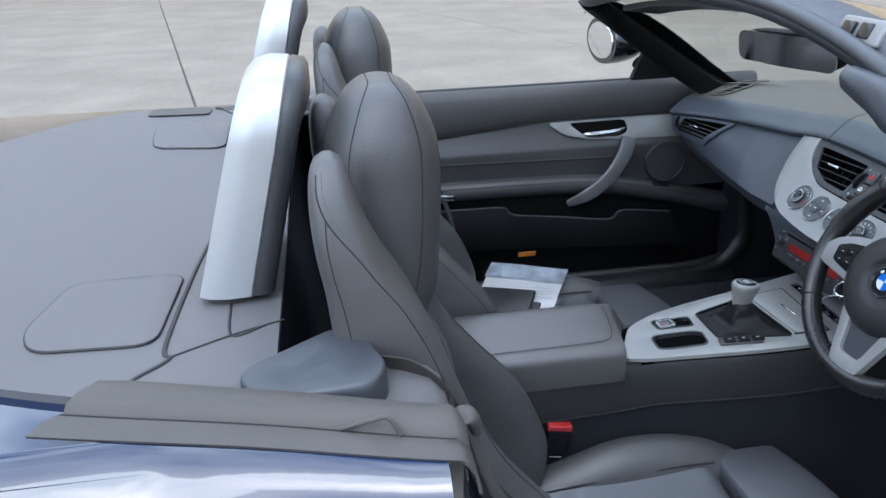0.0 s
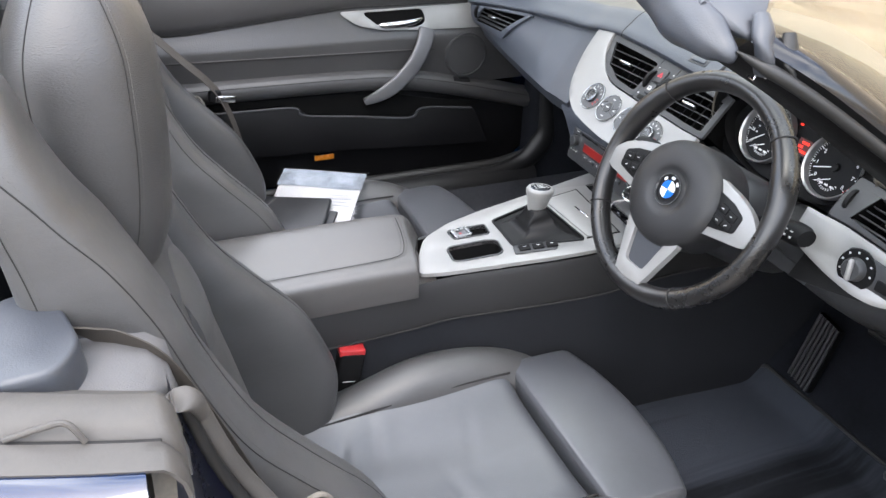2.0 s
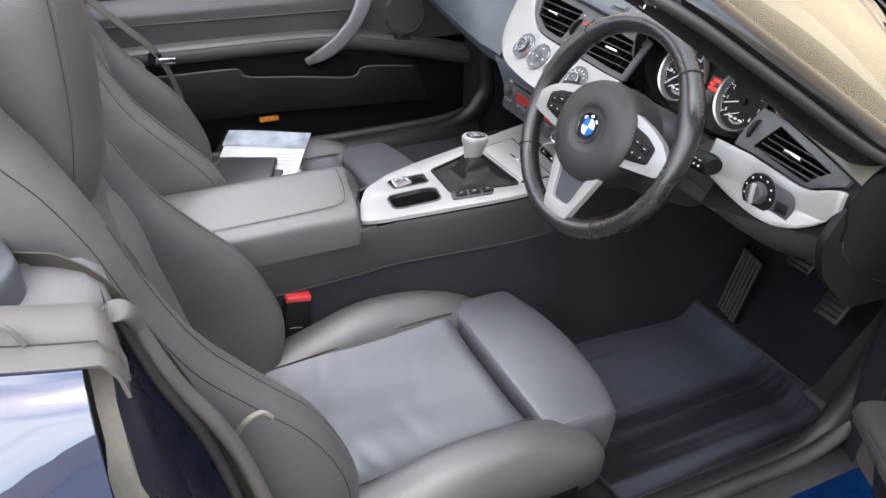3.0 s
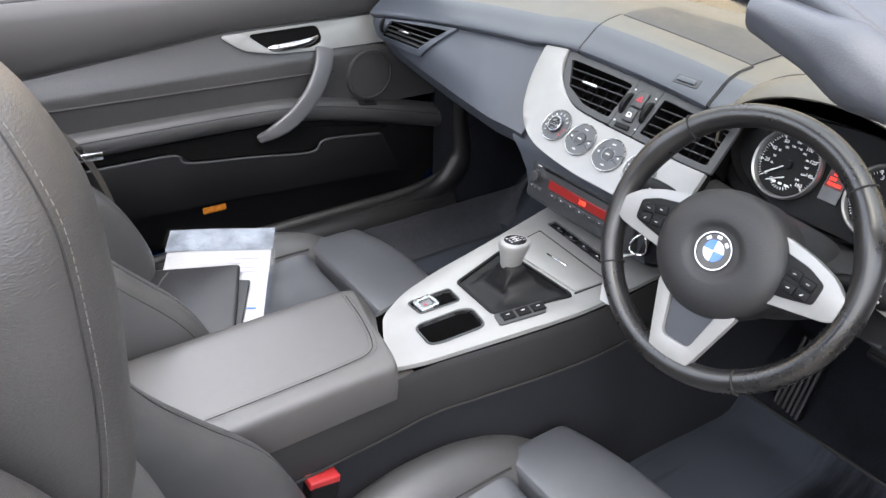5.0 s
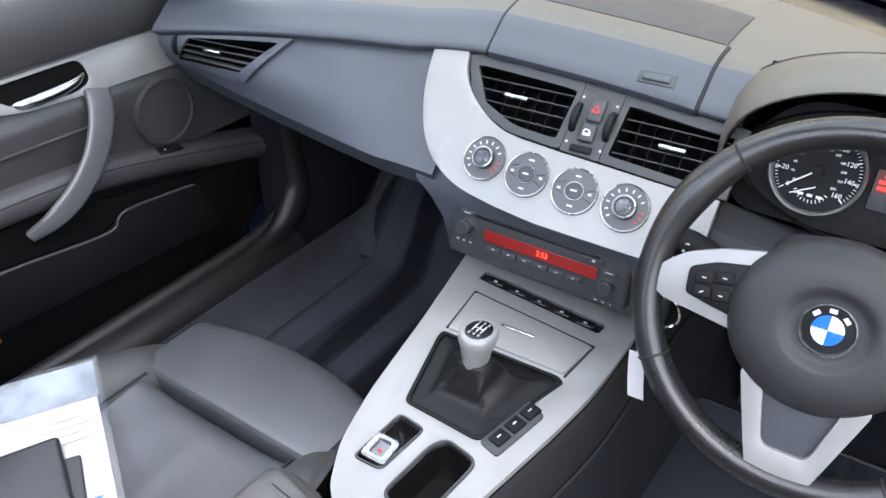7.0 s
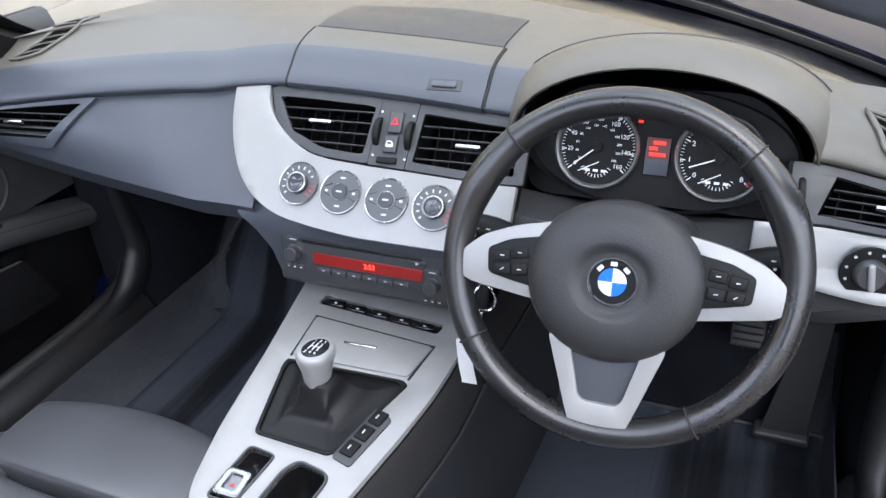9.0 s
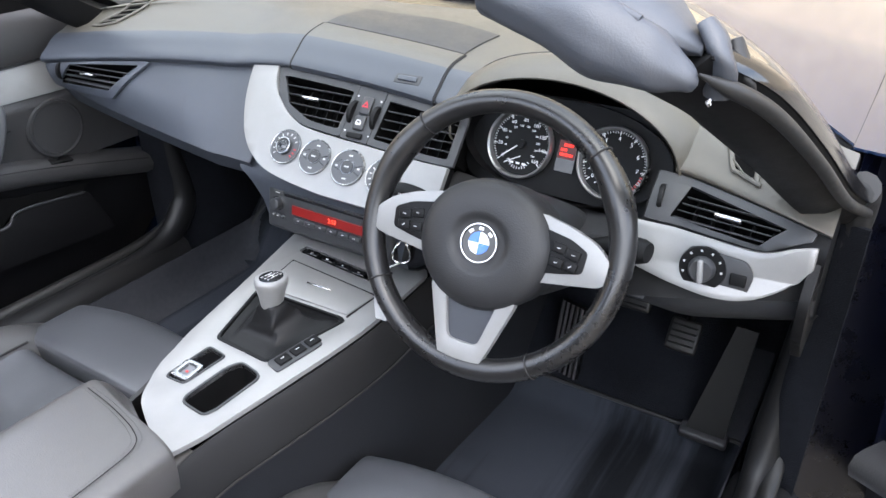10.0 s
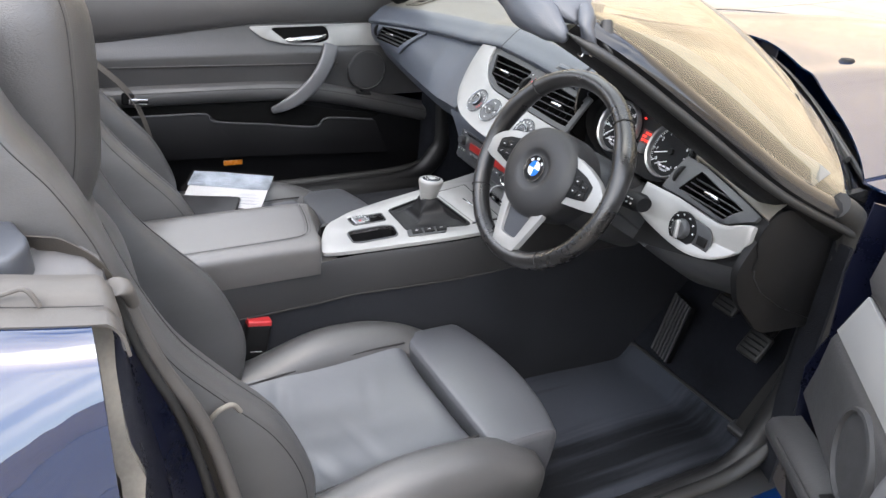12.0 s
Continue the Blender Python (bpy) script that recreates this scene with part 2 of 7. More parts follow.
def plate(outer, holes=(), depth=0.004, m=Matrix(), fn=None, bevel=0.0):
    """A flat sheet with holes, given in its plane, bent by fn or placed by m."""
    b = bmesh.new()
    edges = []
    for loop in (outer, *holes):
        if fn:
            dense = []
            for p, q in zip(loop, [*loop[1:], loop[0]]):
                n = max(1, int(math.hypot(q[0] - p[0], q[1] - p[1]) / 0.03))
                dense += [(p[0] + (q[0] - p[0]) * k / n, p[1] + (q[1] - p[1]) * k / n) for k in range(n)]
            loop = dense
        vs = [b.verts.new((*p, 0)) for p in loop]
        edges += [b.edges.new((vs[i], vs[(i + 1) % len(vs)])) for i in range(len(vs))]
    bmesh.ops.triangle_fill(b, use_beauty=True, use_dissolve=False, edges=edges)
    bmesh.ops.recalc_face_normals(b, faces=b.faces)
    if sum(f.normal.z for f in b.faces) < 0:
        bmesh.ops.reverse_faces(b, faces=b.faces)
    if fn:
        for axis, step in ((0, 0.022), (1, 0.09)):
            lo, hi = min(v.co[axis] for v in b.verts), max(v.co[axis] for v in b.verts)
            for k in range(1, int((hi - lo) / step)):
                at, no = Vector((0, 0, 0)), Vector((0, 0, 0))
                at[axis], no[axis] = lo + step * k, 1
                bmesh.ops.bisect_plane(b, geom=b.verts[:] + b.edges[:] + b.faces[:], plane_co=at, plane_no=no)
    got = bmesh.ops.extrude_face_region(b, geom=b.faces[:])
    top = [v for v in got["geom"] if isinstance(v, bmesh.types.BMVert)]
    for v in top:
        v.co.z += depth
    if bevel:
        tops = set(top)
        rim = [e for e in b.edges if e.verts[0] in tops and e.verts[1] in tops and any(abs(f.normal.z) < 0.5 for f in e.link_faces)]
        b.normal_update()
        rim = [e for e in b.edges if e.verts[0] in tops and e.verts[1] in tops and any(abs(f.normal.z) < 0.5 for f in e.link_faces)]
        bmesh.ops.bevel(b, geom=rim, offset=bevel, segments=2, profile=0.5, affect="EDGES", clamp_overlap=True)
    bmesh.ops.recalc_face_normals(b, faces=b.faces)
    if fn:
        for v in b.verts:
            v.co = fn(v.co.x, v.co.y, v.co.z)
    else:
        b.transform(m)
    return b


def rounded(points, radius, steps=5):
    """A closed outline with its corners rounded."""
    out = []
    n = len(points)
    for i in range(n):
        p, a, c = Vector(points[i]), Vector(points[i - 1]), Vector(points[(i + 1) % n])
        r = min(radius, (a - p).length * 0.45, (c - p).length * 0.45)
        s, e = p + (a - p).normalized() * r, p + (c - p).normalized() * r
        for k in range(steps + 1):
            f = k / steps
            out.append((1 - f) ** 2 * s + 2 * f * (1 - f) * p + f * f * e)
    return [tuple(v) for v in out]


def circle(cx, cy, r, n=24, ry=None):
    return [(cx + r * math.cos(k / n * math.tau), cy + (ry or r) * math.sin(k / n * math.tau)) for k in range(n)]


def part(name, bm, mat, parent=None, label="", sharp=40):
    """Links a mesh as one object under a thing or a part."""
    me = bpy.data.meshes.new(name)
    bmesh.ops.recalc_face_normals(bm, faces=bm.faces)
    bm.to_mesh(me)
    bm.free()
    me.materials.append(mat)
    me.polygons.foreach_set("use_smooth", [True] * len(me.polygons))
    me.set_sharp_from_angle(angle=radians(sharp))
    ob = new(name, me)
    if parent:
        ob.parent = parent
    if label:
        ob["label"] = label
    if name in ("stitching", "rim_stitching"):
        ob["kind"] = "stuff"
    return ob


def words(name, text, size, m, mat, parent, label=""):
    """Writing as a thin mesh at the pose m, centred."""
    cu = bpy.data.curves.new("writing", "FONT")
    cu.body, cu.size, cu.extrude, cu.align_x, cu.align_y, cu.resolution_u = text, size, 0.0002, "CENTER", "CENTER", 2
    tmp = bpy.data.objects.new("writing", cu)
    me = bpy.data.meshes.new_from_object(tmp)
    bpy.data.objects.remove(tmp)
    bpy.data.curves.remove(cu)
    me.transform(m)
    me.materials.clear()
    me.materials.append(mat)
    ob = new(name, me)
    ob.parent = parent
    if label:
        ob["label"] = label
    return ob


def surface_points(bm):
    """The points of a mesh with their outward directions."""
    bmesh.ops.recalc_face_normals(bm, faces=bm.faces)
    bm.normal_update()
    return np.array([v.co for v in bm.verts]), np.array([v.normal for v in bm.verts])


def laid_on(path, surface, lift=0.0004):
    """A path laid onto a smooth surface."""
    co, no = surface
    out = []
    for p in path:
        p = np.array(p)
        near = np.argsort(((co - p) ** 2).sum(1))[:4]
        w = 1 / (1e-6 + ((co[near] - p) ** 2).sum(1))
        c, n = (co[near] * w[:, None]).sum(0) / w.sum(), (no[near] * w[:, None]).sum(0)
        n /= np.linalg.norm(n)
        out.append(Vector(p - n * float(np.dot(p - c, n)) + n * lift))
    for _ in range(6):
        out = [out[0]] + [(a + b * 2 + c) / 4 for a, b, c in zip(out, out[1:], out[2:])] + [out[-1]]
    return out


def stitches(path, size=0.0032, gap=0.0020, r=0.00038):
    """A row of thread stitches along a path, as one mesh."""
    b = bmesh.new()
    path = [Vector(p) for p in path]
    run = 0.0
    for p, q in zip(path, path[1:]):
        l = (q - p).length
        while run < l:
            d = (q - p) / l
            tube([p + d * run, p + d * min(l + 0.003, run + size)], r, 4, bm=b)
            run += size + gap
        run -= l
    return b


def thing(name, label, category, group="", kind=""):
    return tagged(new(name), label, category, group, kind)


# ---- ground ----
GROUND = -0.05
ground = tagged(part("ground", rbox((400, 400, 0.2), 0, pose(0, 0, GROUND - 0.112)), JOINT), "dark joint filler between the concrete slabs of the yard", "ground", kind="structure")
slab_mesh = None
for i in range(-6, 7):
    for j in range(-5, 6):
        if slab_mesh is None:
            slab = part("slab", rbox((4.98, 6.98, 0.1), 0.006, Matrix(), 1), CONCRETE)
            slab_mesh = slab.data
        else:
            slab = new("slab", slab_mesh)
        slab.parent = ground
        slab.matrix_basis = pose(1.62, 0.7, 0, 0, 0, 11) @ pose(i * 5, j * 7, GROUND - 0.05)

# unseen walls, added so that paint and glass reflect cream and get warm bounce
for nm, x, y, turn, length, h in (("unseen_wall_north", 30.0, 0, 90, 68, 25), ("unseen_wall_east", 0, 34.0, 0, 60, 17), ("unseen_wall_south", -30.0, 0, 90, 68, 6), ("unseen_wall_west", 0, -34.0, 0, 60, 6)):
    b = rbox((length, 0.3, h), 0.02, pose(x, y, GROUND + h / 2 - 0.05, 0, 0, turn), 1)
    rbox((length, 0.42, 0.14), 0.02, pose(x, y, GROUND + h, 0, 0, turn), 1, b)
    tagged(part(nm, b, RENDERED), "unseen cream wall added for warm reflections and bounce", "wall", kind="structure")

# ---- the car: x ahead, y to its left, z up ----
car = thing("car", "dark blue two-seat roadster with its roof down and black leather interior", "car")


def face(y, u, off=0.0):
    """The dashboard's face: u from the crease under the top pad (0) to the lower ridge (1)."""
    def at(y, u):
        a = abs(y)
        top = Vector((0.272 - 0.2 * a * a, y, 0.866 - 0.035 * (a / 0.65) ** 2))
        low = Vector((0.146 + 0.07 * a, y, 0.727 + 0.08 * a * a))
        e = min(1, max(0, (-y - 0.42) / 0.12))
        top.x += 0.034 * e
        low.x += 0.004 * e
        lean = 0.05 * (y + 0.03) * min(1, max(0, (0.27 - a) / 0.12))
        top.z += lean
        low.z += lean
        return top.lerp(low, u) + Vector((-0.6, 0, 0.3)) * 0.018 * math.sin(math.pi * min(1, max(0, u))) * min(1, max(0, (a - 0.2) / 0.15)) ** 2
    p = at(y, u)
    if off:
        n = (at(y + 0.01, u) - at(y - 0.01, u)).cross(at(y, u + 0.05) - at(y, u - 0.05)).normalized()
        if n.x > 0:
            n = -n
        p = p + n * off
    return p


def face_pose(y, u, off=0.0):
    n = (face(y, u, 0.01) - face(y, u)).normalized()
    return basis(face(y, u, off), n)


def screen_base(y):
    return 0.93 - 0.72 * math.sqrt(y * y + 0.01)


def pad_end(y):
    return 0.68 - 0.50 * math.sqrt(y * y + 0.006)


def pad_rise(y):
    """How far the pad climbs towards the glass on the passenger's side."""
    f = min(1, max(0, y / 0.5))
    return 0.050 * f * f * (3 - 2 * f)


def screen_foot(y):
    """Height of the pad's far edge, at the foot of the glass."""
    return 0.918 - 0.03 * abs(y) - 0.045 * (abs(y) / 0.7) ** 4 + pad_rise(y)


def pad(y, v, off=0.0):
    """The dashboard's top pad: v from the crease (0) over the lip to the windscreen (1)."""
    def at(y, v):
        c = face(y, 0)
        rise = pad_rise(y)
        w = Vector((pad_end(y), y, screen_foot(y)))
        pts = [c, c + Vector((-0.010, 0, 0.010)), c + Vector((0.010, 0, 0.030)), c + Vector((0.034, 0, 0.0485)), c + Vector((0.046, 0, 0.053)), c + Vector((0.09, 0, 0.0585 + 0.3 * rise)), c.lerp(w, 0.6) + Vector((0, 0, 0.030 + 0.1 * rise)), w]
        flat = 1 - 0.6 * min(1, max(0, (-y - 0.54) / 0.14))
        pts[1:5] = [c + (p - c) * flat for p in pts[1:5]]
        ks = [0, 0.07, 0.16, 0.27, 0.31, 0.42, 0.72, 1.0]
        return Vector([curve1(v, ks, [p[i] for p in pts]) for i in range(3)])
    p = at(y, v)
    if off:
        n = (at(y, min(1, v + 0.02)) - at(y, max(0, v - 0.02))).cross(at(y + 0.01, v) - at(y - 0.01, v)).normalized()
        if n.z < 0 and v > 0.2 or (v <= 0.2 and n.x > 0):
            n = -n
        p = p + n * off
    return p


def patch(fn, y0, y1, v0, v1, ny, nv, off, depth):
    """A piece of a curved surface, proud by off, with a turned-down rim."""
    rows = []
    for i in range(-1, ny + 2):
        y = y0 + (y1 - y0) * min(ny, max(0, i)) / ny
        row = []
        for j in range(-1, nv + 2):
            v = v0 + (v1 - v0) * min(nv, max(0, j)) / nv
            rim = i in (-1, ny + 1) or j in (-1, nv + 1)
            row.append(fn(y, v, off - depth if rim else off))
        rows.append(row)
    return loft(rows)


# dashboard body: top pad and face
ys = [(-0.715 + 1.43 * i / 88) for i in range(89)]
def pad_sheet(v0, v1, n, across=ys):
    """A stretch of the pad, open under the hood of the instruments."""
    sheet_mesh = loft([[pad(y, v0 + (v1 - v0) * k / n) for k in range(n + 1)] for y in across])
    under_hood = [f for f in sheet_mesh.faces if abs(f.calc_center_median().y + 0.353) < 0.160 and f.calc_center_median().x < 0.345]
    bmesh.ops.delete(sheet_mesh, geom=under_hood, context="FACES")
    return sheet_mesh


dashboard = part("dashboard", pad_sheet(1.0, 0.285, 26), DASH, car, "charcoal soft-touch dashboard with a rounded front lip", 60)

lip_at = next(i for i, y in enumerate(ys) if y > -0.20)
# same plastic as the pad; bluer light on the lip is in the colour
part("pad_lip", pad_sheet(0.285, 0.0, 14, ys[lip_at:]), DASH_BAND, dashboard, "rounded front lip, slate colour for its bluer light", 60)
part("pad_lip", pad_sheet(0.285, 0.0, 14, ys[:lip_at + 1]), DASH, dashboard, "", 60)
part("screen_border", loft([[Vector((pad_end(y) - 0.01, y, screen_foot(y) - 0.008)), Vector((pad_end(y) + 0.02, y, screen_foot(y) - 0.009)), Vector((screen_base(y) + 0.010, y, 0.890 - 0.075 * (abs(y) / 0.735) ** 4 + pad_rise(y)))] for y in ys]), GLOSS, dashboard, "black border at the foot of the windscreen")

# passenger's face band with its lower strip
ysb = [0.165 + (0.715 - 0.165) * i / 36 for i in range(37)]


def open_panel(y0, y1, u0, u1, ny, nu, hole):
    """The face with the cells behind a vent left out."""
    b = bmesh.new()
    vs = [[b.verts.new(face(y0 + (y1 - y0) * i / ny, u0 + (u1 - u0) * j / nu)) for j in range(nu + 1)] for i in range(ny + 1)]
    for i in range(ny):
        for j in range(nu):
            y, u = y0 + (y1 - y0) * (i + 0.5) / ny, u0 + (u1 - u0) * (j + 0.5) / nu
            w = strip_width(hole, u)
            if not (w and w[0] - 0.004 < y < w[1] + 0.004):
                b.faces.new((vs[i][j], vs[i + 1][j], vs[i + 1][j + 1], vs[i][j + 1]))
    return b


def strip_width(poly, u):
    """Where a line of constant u crosses an outline, as (low y, high y)."""
    hit = []
    for (a, b), (c, d) in zip(poly, poly[1:] + poly[:1]):
        if (b - u) * (d - u) < 0:
            hit.append(a + (c - a) * (u - b) / (d - b))
    return (min(hit), max(hit)) if len(hit) > 1 else None


side_vent = {1: rounded([(0.652, 0.10), (0.485, 0.10), (0.545, 0.60), (0.678, 0.64)], 0.012, 5), -1: rounded([(-0.545, 0.12), (-0.668, 0.20), (-0.642, 0.56), (-0.530, 0.50)], 0.010, 5)}
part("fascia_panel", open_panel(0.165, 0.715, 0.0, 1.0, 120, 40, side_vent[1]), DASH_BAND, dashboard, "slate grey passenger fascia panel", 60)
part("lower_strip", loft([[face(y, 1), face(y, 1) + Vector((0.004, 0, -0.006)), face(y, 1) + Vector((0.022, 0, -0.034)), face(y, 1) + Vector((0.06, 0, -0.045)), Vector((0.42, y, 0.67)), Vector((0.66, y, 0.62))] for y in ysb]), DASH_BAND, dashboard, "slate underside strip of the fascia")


def knee_row(y):
    e = min(1, max(0, (-y - 0.36) / 0.2))
    p = face(y, 1.0 + 0.42 * e) + Vector((0.004, 0, 0))
    return [p, p + Vector((0.004, 0, -0.014)), p + Vector((0.03, 0, -0.045)), p + Vector((0.09, 0, -0.085)), Vector((0.42, y, 0.60)), Vector((0.66, y, 0.58))]


part("lower_strip", loft([knee_row(-0.715 + 0.585 * i / 24) for i in range(25)]), PLASTIC_MID, dashboard, "dark lower dashboard under the steering wheel")


def air_vent(opening, frame_outline, slats, tab, frame_mat=PLASTIC_MID, vanes=6):
    """An air vent in the face: frame, dark throat, slats, vanes and a chrome tab."""
    vent = part("air_vent", plate(frame_outline, [opening], 0.006, fn=lambda y, u, z: face(y, u, z + 0.001), bevel=0.0008), frame_mat, car, "dark grey air vent frame")
    cu = sum(p[1] for p in opening) / len(opening)
    back = bmesh.new()
    rows = [[face(y, u, o) for y, u in opening] for o in (0.006, -0.058)]
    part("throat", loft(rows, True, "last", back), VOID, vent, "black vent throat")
    lo, hi = min(p[1] for p in opening), max(p[1] for p in opening)
    for k in range(slats):
        u = lo + (hi - lo) * (k + 0.7) / (slats + 0.4)
        w = strip_width(opening, u)
        a, b = face(w[0] + 0.002, u, 0.0), face(w[1] - 0.002, u, 0.0)
        d = b - a
        n = (face(sum(w) / 2, u, 0.01) - face(sum(w) / 2, u)).normalized()
        m = basis((a + b) / 2, n)
        part("slat", rbox((d.length, 0.0019, 0.009), 0.0008, m @ pose(0, 0, 0.0, 10), 1), PLASTIC_MID, vent)
    ymin, ymax = min(p[0] for p in opening), max(p[0] for p in opening)
    for k in range(vanes):
        y = ymin + (ymax - ymin) * (k + 0.8) / (vanes + 0.6)
        hit = strip_width([(q, p) for p, q in opening], y)
        if not hit:
            continue
        p, q = face(y, hit[0] + 0.01, -0.034), face(y, hit[1] - 0.01, -0.034)
        n = (face(y, cu, 0.01) - face(y, cu)).normalized()
        part("vane", rbox((0.0016, (q - p).length, 0.016), 0.0, basis((p + q) / 2, n)), PLASTIC, vent)
    part("tab", rbox((0.034, 0.006, 0.012), 0.0025, face_pose(tab[0], tab[1], 0.007)), CHROME, vent, "chrome vent adjuster tab")
    return vent


# ---- centre fascia: vents, switches, silver trim, climate knobs ----
left_open = rounded([(0.154, 0.085), (0.009, 0.085), (0.013, 0.445), (0.075, 0.445), (0.125, 0.345)], 0.016, 5)
right_open = rounded([(-0.061, 0.085), (-0.192, 0.085), (-0.192, 0.445), (-0.057, 0.445)], 0.010, 5)
air_vent(left_open, rounded([(0.171, 0.004), (0.002, 0.004), (0.004, 0.505), (0.082, 0.505), (0.145, 0.375)], 0.02, 5), 4, (0.084, 0.255))
air_vent(right_open, rounded([(-0.0525, 0.004), (-0.206, 0.004), (-0.206, 0.505), (-0.0485, 0.505)], 0.008, 4), 4, (-0.128, 0.275))
switch_panel = part("switch_panel", plate(rounded([(0.0012, 0.004), (-0.0518, 0.004), (-0.0478, 0.505), (0.0032, 0.505)], 0.004, 3), [], 0.006, fn=lambda y, u, z: face(y, u, z + 0.001)), PLASTIC_MID, car, "grey switch panel between the centre vents")
part("hazard_button", rbox((0.020, 0.030, 0.006), 0.003, face_pose(-0.0245, 0.185, 0.009)), PLASTIC_MID, switch_panel, "dark hazard warning button")
tri = face_pose(-0.0245, 0.18, 0.0125)
part("hazard_symbol", plate([(-0.006, -0.005), (0.006, -0.005), (0, 0.006)], [[(-0.0028, -0.0031), (0.0028, -0.0031), (0, 0.0024)]], 0.0006, tri), glowing("red warning symbol", (0.40, 0.015, 0.03), 0.05), switch_panel, "red warning triangle")
part("lock_button", rbox((0.020, 0.024, 0.006), 0.003, face_pose(-0.0235, 0.345, 0.009)), PLASTIC_MID, switch_panel, "dark central locking button")
lock = face_pose(-0.0235, 0.348, 0.0124)
part("lock_symbol", plate(rounded([(-0.005, -0.004), (0.005, -0.004), (0.005, 0.001), (0.002, 0.0045), (-0.004, 0.0045), (-0.005, 0.001)], 0.001, 2), [[(-0.0035, -0.0005), (0.0030, -0.0005), (0.0010, 0.0030), (-0.0028, 0.0030)]], 0.0005, lock), WHITE_INK, switch_panel, "small white car symbol")
for y in (-0.0015, -0.0465):
    part("thumb_wheel", lathe([(0.004, -0.004), (0.013, -0.004), (0.014, -0.002), (0.014, 0.002), (0.013, 0.004), (0.004, 0.004)], face_pose(y, 0.26, 0.001) @ pose(0, 0, 0, 0, 90, 0) @ Matrix.Diagonal((1.3, 1.5, 1, 1)), 20), PLASTIC, switch_panel, "ribbed vent thumb wheel")
    for u in (0.115, 0.435):
        part("wheel_mark", lathe([(0.0005, 0.0004), (0.0016, 0.0002), (0.0017, -0.0005)], face_pose(y, u, 0.0072), 10), WHITE_INK, switch_panel)
part("sensor_button", rbox((0.028, 0.009, 0.005), 0.002, face_pose(-0.0225, 0.462, 0.009)), PLASTIC, switch_panel)

outer = [tuple(p[:2]) for p in spline([(0.226, 0.0, 0), (0.224, 0.16, 0), (0.219, 0.34, 0), (0.208, 0.54, 0), (0.190, 0.74, 0), (0.160, 0.91, 0), (0.118, 1.005, 0), (0.06, 1.03, 0)], 30)]
outer += [(-0.20, 1.03), (-0.20, 0.52)]
outer += [tuple(p[:2]) for p in spline([(0.055, 0.525, 0), (0.086, 0.505, 0), (0.120, 0.425, 0), (0.149, 0.295, 0), (0.166, 0.15, 0), (0.172, 0.0, 0)], 20)]
silver_trim = part("fascia_trim", plate(outer, [], 0.009, fn=lambda y, u, z: face(y, u, z + 0.001), bevel=0.002), SILVER, car, "satin silver trim sweeping under the centre vents")
part("backing_panel", patch(face, -0.20, 0.155, 0.505, 0.90, 6, 4, 0.0005, 0.012), PLASTIC, silver_trim)


def ticks(m, r, n, a0, a1, size, mat, parent, name="scale_mark"):
    for k in range(n):
        a = radians(a0 + (a1 - a0) * k / (n - 1))
        part(name, rbox((size[0], size[1], 0.0006), 0, m @ pose(r * math.sin(a), r * math.cos(a), 0, 0, 0, -math.degrees(a)), 1), mat, parent)


KNOB_FACE = material("mid grey knob plastic", (0.058, 0.060, 0.064), 0.42, vary=0.05)
KNOB_RING = material("satin chrome ring", (0.30, 0.305, 0.31), 0.25, metal=0.9, vary=0.03)


